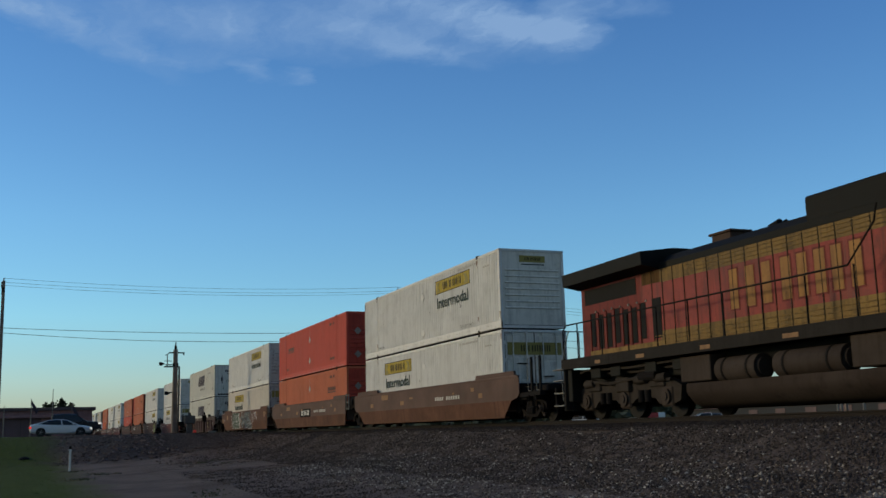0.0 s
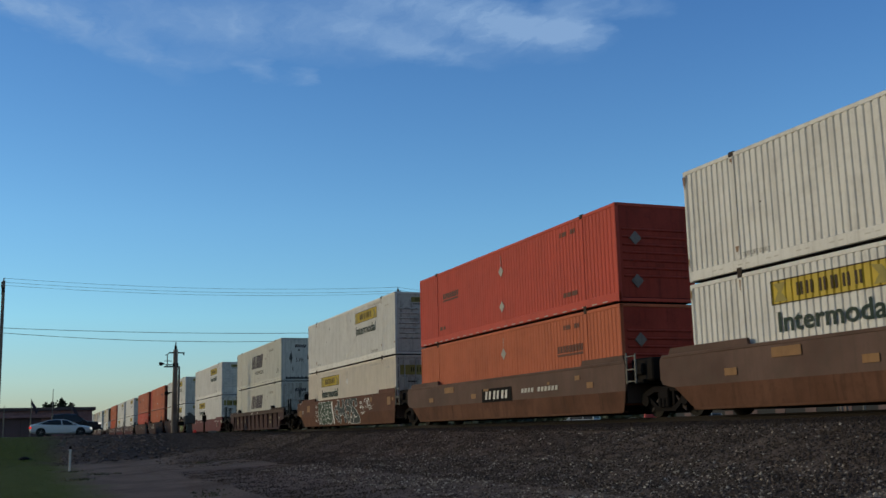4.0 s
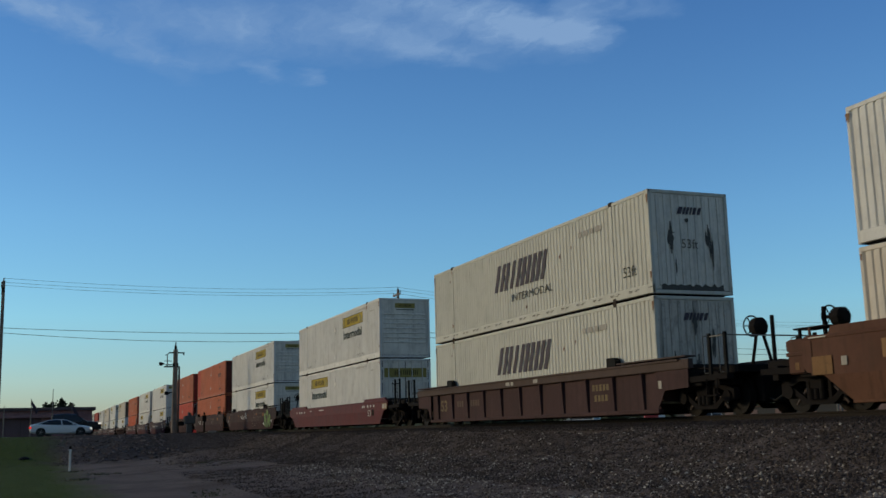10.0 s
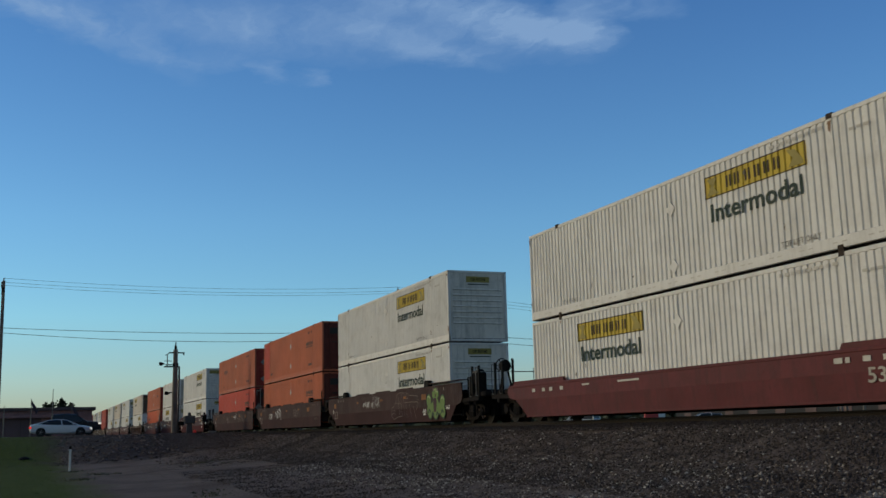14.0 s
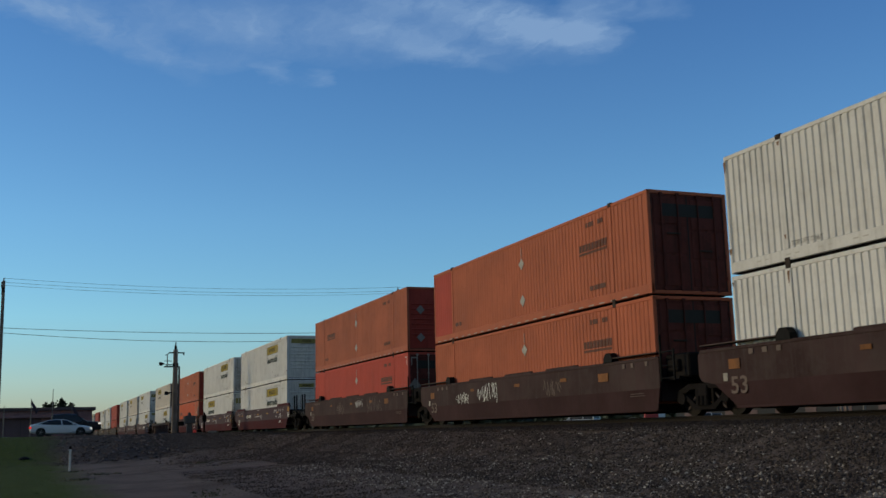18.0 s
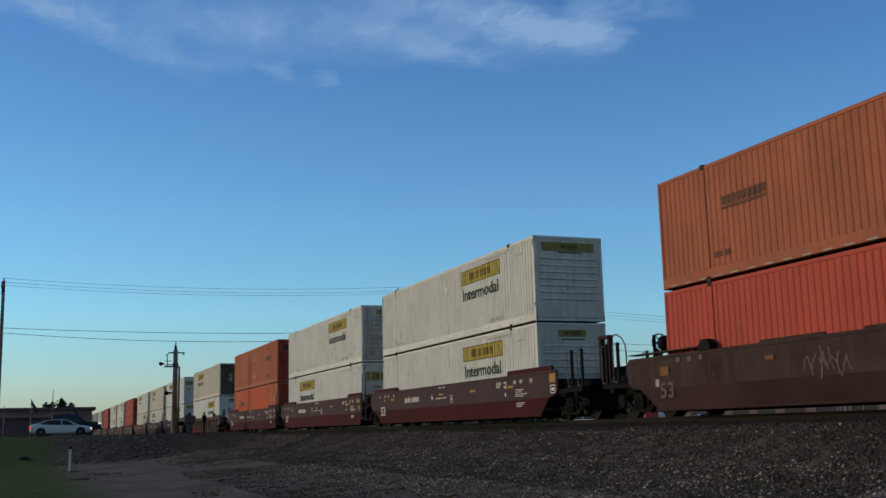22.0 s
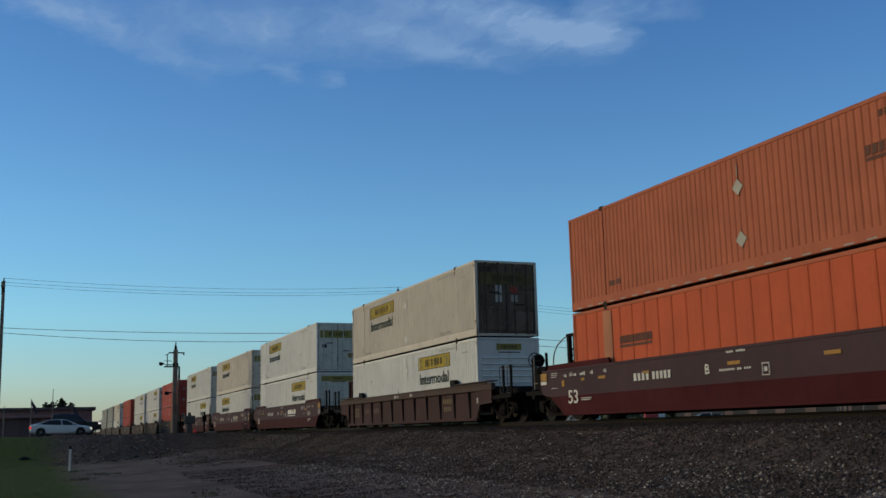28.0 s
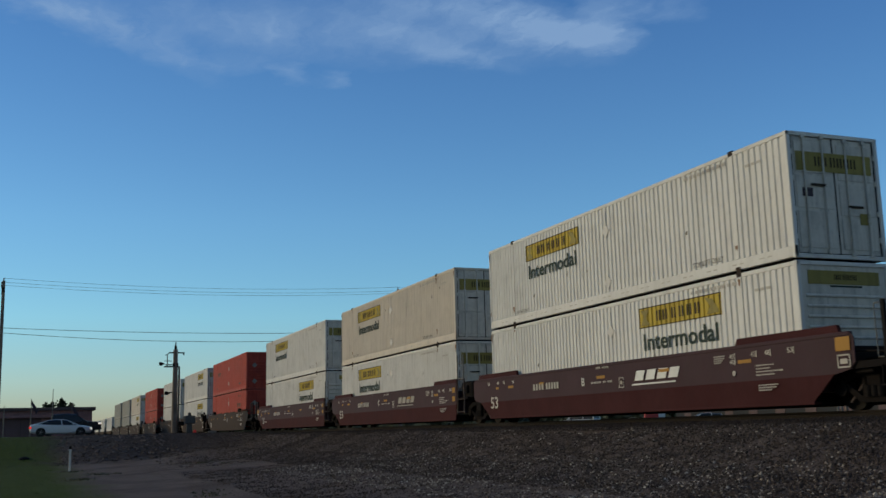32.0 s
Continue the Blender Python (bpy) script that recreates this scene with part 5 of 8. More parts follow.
            part("stencil", shared("u_white_l", lambda: blocks([(-18.0, -17.60)], 1.12, 1.22).add(*(lambda q: (q.v, q.f))(blocks([(-17.3, -16.85)], 1.44, 1.455))).add(*(lambda q: (q.v, q.f))(blocks([(-17.3, -16.9)], 1.38, 1.395))).add(*(lambda q: (q.v, q.f))(blocks([(-17.3, -16.95)], 1.32, 1.335))).add(*(lambda q: (q.v, q.f))(blocks([(-17.3, -16.9)], 0.98, 0.995))).add(*(lambda q: (q.v, q.f))(blocks([(-16.45, -16.42), (-15.85, -15.82), (-15.45, -15.42), (-14.75, -14.72), (-16.38, -16.30), (-15.78, -15.70), (-15.38, -15.30)], 1.30, 1.37))).add(*(lambda q: (q.v, q.f))(blocks([(-15.45, -14.85)], 0.62, 0.64, 0.02))).add(*(lambda q: (q.v, q.f))(blocks([(-15.45, -14.9)], 0.57, 0.59, 0.02)))), ink, unit, at=(0, y, 0))
            part("amber_marker", shared("u_amber_l", lambda: blocks([(-16.6, -16.45)], 1.02, 1.2)), REFLECT, unit, at=(0, y, 0))
        if lead == "joint":
            part("marker_plate", shared("u_plate_j", lambda: Geo().cbox(0.04, 0.30, -0.008, 0.004, 1.20, 1.39, 0.003).cbox(0.03, 0.29, -0.008, 0.004, 0.87, 1.06, 0.003)), REFLECT, unit, "yellow marker plates", at=(0, y, 0))
        elif scheme in ("plum", "maroon"):
            part("marker_plate", shared("u_plate", lambda: Geo().cbox(1.18, 1.58, -0.008, 0.004, 1.18, 1.46, 0.003)), REFLECT, unit, "yellow marker plate", at=(0, y, 0))
            part("notice_plate", shared("u_notice", lambda: Geo().box(1.20, 1.56, -0.006, 0, 0.84, 0.87).box(1.20, 1.56, -0.006, 0, 1.08, 1.11).box(1.20, 1.23, -0.006, 0, 0.84, 1.11).box(1.53, 1.56, -0.006, 0, 0.84, 1.11).box(1.28, 1.48, -0.006, 0, 0.92, 1.02)), ink, unit, "white notice outline", at=(0, y, 0))
    if scheme not in ("tan", "red"):
        word("53", 0.40, ink, unit, x53, 0.50 if scheme in ("plum", "maroon") else 0.48, "size_numeral", "white size numeral", y=-WELL_Y - 0.012, width=0.60, bold=0.008)


def smooth_well(label, up, low, r_end="coupler", l_end="joint", top=1.55, raised=0.17, scheme="plum", letter="", guides=False, rig="frame", group="well cars of the train"):
    u = thing("well_car", label, "rail car", group)
    xr = 1.66 if r_end == "coupler" else 0.40
    xl = -BOX_L - (1.26 if l_end == "joint" else 1.88 if scheme in ("plum", "maroon") else 1.66)
    blunt = r_end == "joint"          # the leading end of a joint is cut off square
    key = ("w", xr, xl, top, raised, up is BROWN_C)
    fold = 0.73
    def plate():
        lead = [(xr - 0.02, fold), (xr, fold + 0.05), (xr, top - 0.04), (xr - 0.04, top)] if blunt else [(xr - 0.55, fold), (xr - 0.12, fold + 0.08), (xr, fold + 0.22), (xr, top - 0.12), (xr - 0.1, top)]
        poly = [(xl + 0.55, fold), *lead, (xl + 0.1, top), (xl, top - 0.12), (xl, fold + 0.22), (xl + 0.12, fold + 0.08)]
        return Geo().prism(poly, -WELL_Y, -WELL_Y + 0.03)
    def skirt():
        g = Geo()
        yo, yi = -WELL_Y + 0.002, -WELL_Y + 0.055
        a = [(xl + 0.6, yo, fold), (xr - (0.02 if blunt else 0.6), yo, fold), (xr - (0.24 if blunt else 1.35), yi, 0.17), (xl + 1.35, yi, 0.17)]
        b = [(x, y + 0.03, z) for x, y, z in a]
        return g.add(a + b, [(0, 1, 2, 3), (7, 6, 5, 4), (0, 4, 5, 1), (1, 5, 6, 2), (2, 6, 7, 3), (3, 7, 4, 0)])
    def lip():
        return Geo().cbox(xl + 1.3, xr - (0.3 if blunt else 1.3), -WELL_Y + 0.05, -WELL_Y + 0.24, 0.14, 0.20, 0.01)
    def chord():
        return Geo().cbox(xl + 0.1, xr - 0.1, -WELL_Y - 0.015, -WELL_Y + 0.10, top - 0.07, top + 0.012, 0.012)
    for m in (Matrix.Identity(4), None):
        # the far side repeats the near one, turned about the middle line
        n = m is None
        turn = Matrix.Translation((xl + xr, 0, 0)) @ Matrix.Rotation(math.pi, 4, 'Z') if n else m
        part("side_plate", shared(key + ("plate",), plate), up, u, "flat steel side plate", at=turn)
        # two-tone paint; the slight fold's shade is partly put into the skirt's colour
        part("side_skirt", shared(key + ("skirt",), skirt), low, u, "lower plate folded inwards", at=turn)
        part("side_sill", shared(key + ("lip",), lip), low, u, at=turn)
        part("top_chord", shared(key + ("chord",), chord), up, u, at=turn)
        if not guides:
            for k, (a, b) in enumerate(((-2.12, xr - (0.10 if blunt else 0.42)), (xl + 0.35, -13.85) if up is not BROWN_C else (-17.06, -14.0))):
                rs = shared(key + ("raise", k), lambda: Geo().prism([(a, top), (b, top), (b - 0.06, top + raised), (a + 0.10, top + raised)], -WELL_Y + 0.04, -WELL_Y + 0.13))
                # on plum and maroon cars its shade is put in with the lower paint
                part("raised_sill", rs, low if scheme in ("plum", "maroon") else up, u, "raised end of the side sill", at=turn)
    if guides:
        dome = shared("guide_dome", lambda: Geo().prism([(-0.24, 0), (0.24, 0), (0.22, 0.16), (0.10, 0.27), (-0.10, 0.27), (-0.22, 0.14)], -0.16, 0.05))
        for x in (-2.1, -14.25):
            part("box_guide", dome, BLACKPAINT, u, "black rounded box guide", at=(x, -WELL_Y + 0.12, top))
            part("box_guide", dome, BLACKPAINT, u, "black rounded box guide", at=(x, WELL_Y - 0.03, top))
        for k, (a, b) in enumerate(((-1.9, xr - 0.1), (xl + 0.1, -14.5))):
            part("walk_plate", shared(key + ("wp", k), lambda: Geo().cbox(a, b, -WELL_Y - 0.01, -WELL_Y + 0.3, top + 0.10, top + 0.13, 0.004)), CHORD_D, u, "thin plate along the top")
        hump = shared("sill_hump", lambda: Geo().prism([(-1.05, 0), (1.05, 0), (0.97, 0.07), (-0.97, 0.07)], -WELL_Y - 0.005, -WELL_Y + 0.08))
        for x in (-11.2, -8.06, -4.98):
            part("sill_hump", hump, up, u, at=(x, 0, top))
    part("floor_pan", shared(key + ("floor",), lambda: Geo().cbox(-BOX_L + 0.2, -0.2, -1.33, 1.33, 0.13, 0.265, 0.02)), DARKSTEEL, u, "dark well floor")
    part("box_seat", shared("box_seat", lambda: Geo().box(-0.7, -0.1, -1.3, 1.3, 0.255, 0.34).box(-BOX_L + 0.1, -BOX_L + 0.7, -1.3, 1.3, 0.255, 0.34).box(-2.2, -1.7, -1.3, 1.3, 0.255, 0.34).box(-14.4, -13.9, -1.3, 1.3, 0.255, 0.34)), DARKSTEEL, u)
    for s, kind in ((1, r_end), (-1, l_end)):
        if kind == "coupler":
            coupler_end(u, s, up, DARKSTEEL, rig)
        else:
            joint_end(u, s, up, scheme)
    tag_marks(u, scheme, -16.25 if l_end == "coupler" else -16.18 if scheme == "dark" else -15.9, "mural" in label, l_end == "coupler" and scheme in ("plum", "maroon"), r_end)
    if letter:
        word(letter, 0.24, INKWHITE, u, -9.3, 0.98, "letter", y=-WELL_Y - 0.024, bold=0.006)
    return u


def ribbed_well(label, group="well cars of the train"):
    u = thing("well_car", label, "rail car", group)
    xr, xl, top = 1.68, -BOX_L - 1.68, 1.41
    for turn in (Matrix.Identity(4), Matrix.Translation((xl + xr, 0, 0)) @ Matrix.Rotation(math.pi, 4, 'Z')):
        part("side_plate", shared("r_plate", lambda: Geo().box(xl + 1.5, xr - 1.5, -1.40, -1.37, 0.16, 1.2)), BROWN_D, u, "recessed steel side plate", at=turn)
        part("top_chord", shared("r_chord", lambda: Geo().cbox(xl, xr, -1.52, -1.36, 1.16, top, 0.015).cbox(xl + 0.4, xr - 0.4, -1.56, -1.50, top - 0.04, top + 0.015, 0.006)), CHORD_D, u, "dusty top chord", at=turn)
        part("bottom_chord", shared("r_bottom", lambda: Geo().cbox(xl + 1.45, xr - 1.45, -1.50, -1.34, 0.09, 0.20, 0.012)), BROWN_D, u, at=turn)
        rib = shared("r_rib", lambda: Geo().loft([[(-0.05, -1.39, z_), (-0.035, y_, z_), (0.035, y_, z_), (0.05, -1.39, z_)] for z_, y_ in ((0.18, -1.455), (1.17, -1.505))]))
        for i in range(11):
            part("rib", rib, BROWN_D, u, at=turn @ Matrix.Translation((-0.55 - 1.505 * i, 0, 0)))
        web = shared("r_web", lambda: Geo().prism([(0.18, 0.16), (0.55, 0.66), (1.60, 0.70), (1.60, 1.18), (0.18, 1.18)], -1.49, -1.46))
        part("end_web", web, BROWN_D, u, at=turn)
        part("end_web", web, BROWN_D, u, at=turn @ Matrix.Translation((-BOX_L, 0, 0)) @ Matrix.Scale(-1, 4, (1, 0, 0)))
    g = shared("r_guide", lambda: Geo().prism([(-0.24, 0), (0.24, 0), (0.24, 0.18), (0.12, 0.27), (-0.24, 0.27)], -0.16, 0.02))
    for x in (-2.0, -14.2):
        part("box_guide", g, BLACKPAINT, u, "black box guide", at=(x, -1.36, top))
        part("box_guide", g, BLACKPAINT, u, "black box guide", at=(x, 1.45, top))
    for k, (a, b) in enumerate(((-1.7, xr - 0.1), (xl + 0.1, -14.6))):
        part("walk_plate", shared(("r_walk", k), lambda: Geo().cbox(a, b, -1.54, -1.2, top + 0.05, top + 0.09, 0.006)), CHORD_D, u)
    part("floor_pan", shared("r_floor", lambda: Geo().cbox(-BOX_L + 0.2, -0.2, -1.36, 1.36, 0.13, 0.265, 0.02)), DARKSTEEL, u, "dark well floor")
    part("box_seat", shared("box_seat", lambda: Geo().box(-0.7, -0.1, -1.3, 1.3, 0.255, 0.34).box(-BOX_L + 0.1, -BOX_L + 0.7, -1.3, 1.3, 0.255, 0.34)), DARKSTEEL, u)
    coupler_end(u, 1, BROWN_D, DARKSTEEL, "brake")
    coupler_end(u, -1, BROWN_D, DARKSTEEL, "dark")
    word("53", 0.42, WORNYEL, u, -15.42, 0.52, "size_numeral", "worn yellow size numeral", y=-1.402 - 0.004, width=0.66, bold=0.012)
    part("stencil", shared("r_sten", lambda: blocks([(-3.3 + 0.2 * i, -3.3 + 0.2 * i + 0.13) for i in range(5)], 0.8, 0.98).add(*(lambda q: (q.v, q.f))(blocks([(-3.2 + 0.2 * i, -3.2 + 0.2 * i + 0.13) for i in range(4)], 0.5, 0.68)))), WORNYEL, u, at=(0, -1.404, 0))
    part("paint_patch", shared("r_patch", lambda: blocks([(0.60, 1.50)], 1.22, 1.34)), CHORD_D, u, "bare dusty patch", at=(0, -1.524, 0))
    part("stencil", shared("r_ghost", lambda: blocks([(-13.7 + 0.22 * i, -13.7 + 0.22 * i + 0.15) for i in (0, 1, 2)] + [(-12.4 + 0.22 * i, -12.4 + 0.22 * i + 0.15) for i in range(4)], 0.64, 0.86)), GHOSTYEL, u, "faded yellow stencil bars", at=(0, -1.404, 0))
    part("notice_plate", shared("r_notice", lambda: blocks([(0.28, 0.42)], 0.72, 0.92)), INKFAINT, u, "pale notice plate", at=(0, -1.494, 0))
    part("stencil", shared("r_sten2", lambda: blocks([(-9.0, -8.7), (-8.6, -8.4), (-6.9, -6.6)], 1.22, 1.34)), INKFAINT, u, at=(0, -1.524, 0))
    return u


def flat_car(label):
    u = thing("flat_car", label, "rail car", "well cars of the train")
    part("deck", Geo().cbox(-BOX_L - 1.7, 1.7, -1.45, 1.45, 0.85, 1.1, 0.02), GREY_W, u)
    part("side_sill", Geo().prism([(-BOX_L - 1.2, 0.85), (-12, 0.5), (-4, 0.5), (1.2, 0.85)], -1.3, -1.2), GREY_W, u)
    coupler_end(u, 1, GREY_W, DARKSTEEL, "dark")
    coupler_end(u, -1, GREY_W, DARKSTEEL, "dark")
    return u


# ---- spray paint on the cars: plain shapes, no words ----


def ribbon(g, pts, w, y=0.0):
    """A flat stroke of width w through points (x, z)."""
    n = len(pts)
    left, right = [], []
    for i, (x, z) in enumerate(pts):
        a, b = pts[max(0, i - 1)], pts[min(n - 1, i + 1)]
        dx, dz = b[0] - a[0], b[1] - a[1]
        k = math.hypot(dx, dz) or 1.0
        ox, oz = -dz / k * w / 2, dx / k * w / 2
        left.append((x + ox, y, z + oz))
        right.append((x - ox, y, z - oz))
    g.add(left + right, [(i, i + 1, i + 1 + n, i + n) for i in range(n - 1)])


def bow(a, b, c, n=8):
    """Points of a bent stroke from a to c, pulled towards b."""
    return [((1 - u) ** 2 * a[0] + 2 * u * (1 - u) * b[0] + u * u * c[0], (1 - u) ** 2 * a[1] + 2 * u * (1 - u) * b[1] + u * u * c[1]) for u in [k / n for k in range(n + 1)]]


def scribble(unit, material, x0, x1, z0, z1, seed, loops=5, w=0.022, label="sprayed white scribble"):
    """A hasty run of bent sprayed strokes; no words."""
    rnd = random.Random(seed)
    g = Geo()
    n = loops * 3
    step, h = (x1 - x0) / n, z1 - z0
    here, up = (x0, z0 + 0.3 * h), True
    for k in range(n):
        there = (x0 + step * (k + rnd.uniform(0.3, 1.5)), z0 + h * (rnd.uniform(0.65, 1.05) if up else rnd.uniform(-0.1, 0.35)))
        bend = (here[0] + step * rnd.uniform(-1.2, 1.6), (here[1] + there[1]) / 2 + h * rnd.uniform(-0.1, 0.1))
        ribbon(g, bow(here, bend, there), w * rnd.uniform(0.8, 1.15), -0.0005 * k)
        # now and then the can is lifted
        here, up = ((there[0] + step * 0.8, z0 + h * rnd.uniform(0.2, 0.9)) if rnd.random() < 0.3 else there), not up
    for k in range(loops // 2):
        a = x0 + (x1 - x0) * rnd.random() * 0.8
        ribbon(g, [(a, z0 + h * rnd.uniform(-0.15, 1.1)), (a + step * 2.0, z0 + h * rnd.uniform(-0.1, 1.1))], w, -0.0005 * (n + k))
    return part("spray_scribble", g, material, unit, label, at=(0, -WELL_Y - 0.012, 0))


def mural(unit, fill, outline, x0, x1, z0, z1, figures, label, rim=0.028, fat=0.27, lines=(), backing=None, drop=None):
    """Fat interlocking bent strokes with thin outlines, as sprayed pieces look; no words. Figures: groups of strokes on a unit square."""
    fg, og = Geo(), Geo()

    def at(p):
        return (x0 + (x1 - x0) * p[0], z0 + (z1 - z0) * p[1])

    def run(pts):
        pts = [at(p) for p in pts]
        if len(pts) == 2:
            return [tuple(Vector(pts[0]).lerp(Vector(pts[1]), k / 10)) for k in range(11)]
        out = [pts[0]]
        for k in range(1, len(pts) - 1):
            a = out[0] if k == 1 else tuple((u + v) / 2 for u, v in zip(pts[k - 1], pts[k]))
            b = pts[-1] if k == len(pts) - 2 else tuple((u + v) / 2 for u, v in zip(pts[k], pts[k + 1]))
            out += bow(a, pts[k], b, 9)[1:]
        return out

    def longer(pts, d):
        (ax, az), (bx_, bz_) = pts[0], pts[1]
        (cx, cz), (dx, dz) = pts[-1], pts[-2]
        k, m_ = math.hypot(ax - bx_, az - bz_) or 1, math.hypot(cx - dx, cz - dz) or 1
        return [(ax + (ax - bx_) / k * d, az + (az - bz_) / k * d)] + pts[1:-1] + [(cx + (cx - dx) / m_ * d, cz + (cz - dz) / m_ * d)]

    for layer, group in enumerate(figures):
        for k, (w, pts) in enumerate(group):
            path = run(pts)
            ribbon(og, longer(path, rim), fat * w + 2 * rim, -0.0020 * layer - 0.0001 * k)
            ribbon(fg, path, fat * w, -0.0020 * layer - 0.0009 - 0.0001 * k)
    for k, pts in enumerate(lines):
        ribbon(og, run(pts), rim * 1.1, -0.0020 * len(figures) - 0.001 - 0.0001 * k)
    def settle(g):
        """Lays the paint on the side plate and on the lower plate that folds inwards."""
        g.v = [(x_, y_ + 0.095 * max(0.0, 0.73 - max(0.20, z_)), min(1.475, max(0.20, z_))) for x_, y_, z_ in g.v]
        return g

    settle(fg)
    settle(og)
    m = part("spray_mural", fg, fill, unit, label, at=(0, -WELL_Y - 0.008, 0))
    part("mural_outline", og, outline, m)
    if backing:
        fold = (0.73 - z0) / (z1 - z0)
        bg_ = settle(Geo().prism([at(p) for p in ((0.0, fold), (1.0, fold), (0.97, 0.98), (0.02, 0.98))], 0.003, 0.005).prism([at(p) for p in ((0.08, 0.0), (0.97, 0.0), (1.0, fold), (0.0, fold))], 0.003, 0.005))
        part("mural_backing", bg_, backing, m)
    if drop:
        dg = Geo()
        ribbon(dg, run([(0.98, 0.94), (1.00, 0.62), (1.06, 0.48), (1.10, 0.25), (1.10, 0.0)]), 0.17, 0.002)
        part("mural_shade", settle(dg), drop, m, "white sprayed drop shade")
    return m


BLOCKY = (
    ((1.0, ((0.06, 0.96), (0.07, 0.5), (0.11, 0.06))), (0.8, ((0.07, 0.88), (0.14, 0.70), (0.22, 0.94))), (0.9, ((0.23, 0.95), (0.24, 0.70), (0.10, 0.48)))),
    ((0.8, ((0.31, 0.96), (0.37, 0.74), (0.45, 0.96))), (1.0, ((0.46, 0.9), (0.46, 0.7), (0.34, 0.64), (0.20, 0.42), (0.16, 0.30))), (1.05, ((0.34, 0.66), (0.50, 0.46), (0.47, 0.10), (0.36, 0.04), (0.26, 0.20), (0.27, 0.36)))),
    ((0.9, ((0.52, 0.96), (0.54, 0.6), (0.57, 0.26))), (0.75, ((0.53, 0.92), (0.72, 0.93))), (0.7, ((0.55, 0.60), (0.70, 0.62))), (0.8, ((0.56, 0.32), (0.72, 0.30)))),
    ((1.0, ((0.77, 0.97), (0.78, 0.7), (0.76, 0.45))), (0.8, ((0.77, 0.92), (0.96, 0.94))), (0.9, ((0.77, 0.56), (0.94, 0.66), (1.0, 0.34), (0.93, 0.08), (0.78, 0.12))), (0.9, ((0.60, 0.06), (0.70, 0.30), (0.80, 0.06)))),
)
SWEEP = (
    ((0.6, ((0.15, 0.66), (0.02, 0.72), (0.01, 0.38), (0.14, 0.24), (0.15, 0.08))), (1.25, ((0.16, 1.0), (0.17, 0.5), (0.23, 0.05))), (1.2, ((0.17, 0.62), (0.27, 0.36), (0.36, 0.66))), (1.15, ((0.33, 1.0), (0.37, 0.5), (0.44, 0.03)))),
    ((1.2, ((0.44, 0.72), (0.48, 1.06), (0.62, 0.92), (0.62, 0.52))), (0.9, ((0.47, 0.62), (0.63, 0.60))), (0.95, ((0.63, 0.55), (0.58, 0.30), (0.57, 0.08))), (0.7, ((0.46, 0.42), (0.55, 0.08)))),
    ((1.2, ((0.66, 0.66), (0.68, 1.10), (0.84, 1.02), (0.84, 0.68))), (1.1, ((0.68, 0.60), (0.84, 0.42), (0.96, 0.10))), (0.95, ((0.63, 0.12), (0.94, 0.12))), (0.8, ((0.66, 0.10), (0.72, 0.28), (0.75, 0.44)))),
)
SWEEP_LINES = (((0.10, 0.98), (0.19, 0.98)), ((0.20, 0.40), (0.29, 0.22), (0.35, 0.48)), ((0.05, 0.80), (0.09, 0.66)), ((0.69, 1.0), (0.71, 0.74)), ((0.38, 0.27), (0.46, 0.27)), ((0.52, 1.02), (0.57, 0.86)), ((0.72, 0.05), (0.73, 0.22)), ((0.76, 0.36), (0.78, 0.22), (0.90, 0.28)), ((0.62, 0.36), (0.67, 0.20)))
def lobed_mural(unit):
    """A lime green shape of round lobes about a dark slot."""
    lobes = ((-1.86, 0.98, 0.24), (-1.80, 0.62, 0.24), (-1.72, 0.50, 0.22), (-0.34, 0.90, 0.24), (-0.36, 0.56, 0.24), (-0.30, 0.50, 0.22), (-1.10, 0.74, 0.36), (-1.10, 0.55, 0.30), (-1.28, 1.22, 0.17), (-1.10, 1.30, 0.17), (-0.93, 1.22, 0.17), (-1.5, 0.66, 0.22), (-0.68, 0.66, 0.22))
    fg, og, kg, hg = Geo(), Geo(), Geo(), Geo()
    for k, (x_, z_, r) in enumerate(lobes):
        og.cyl((x_, 0, z_), (x_, -0.002 - 0.0001 * k, z_), r + 0.055, 20)
        fg.cyl((x_, 0, z_), (x_, -0.006 - 0.0001 * k, z_), r, 20)
    kg.prism([(-1.36, 0.98), (-1.27, 1.07), (-1.05, 1.07), (-0.96, 0.98), (-0.98, 0.80), (-1.04, 0.52), (-1.30, 0.52), (-1.33, 0.80)], -0.010, 0).prism([(-1.16, 1.22), (-1.02, 1.22), (-1.04, 1.13), (-1.14, 1.13)], -0.010, 0)
    for x_, z_, r in (lobes[0], lobes[3], lobes[9], lobes[10]):
        ribbon(hg, bow((x_ - r * 0.55, z_ + r * 0.45), (x_, z_ + r * 0.95), (x_ + r * 0.55, z_ + r * 0.40)), 0.05, -0.0085)
    dg = Geo()
    for x_, z_ in ((-1.80, 0.56), (-0.36, 0.52), (-0.90, 0.44), (-1.42, 0.44)):
        ribbon(dg, bow((x_ - 0.12, z_ - 0.08), (x_, z_ + 0.16), (x_ + 0.12, z_ - 0.06)), 0.09, -0.0088)
    m = part("spray_mural", fg, GRAFF_LIME, unit, "lime green sprayed shape of round lobes", at=(0, -WELL_Y - 0.010, 0))
    part("mural_outline", og, GRAFF_GREEN, m)
    part("mural_slot", kg, BROWN_U, m, "dark slot in the middle")
    part("mural_glint", hg, GRAFF_PALELIME, m)
    part("mural_shade", dg, GRAFF_GREEN, m)


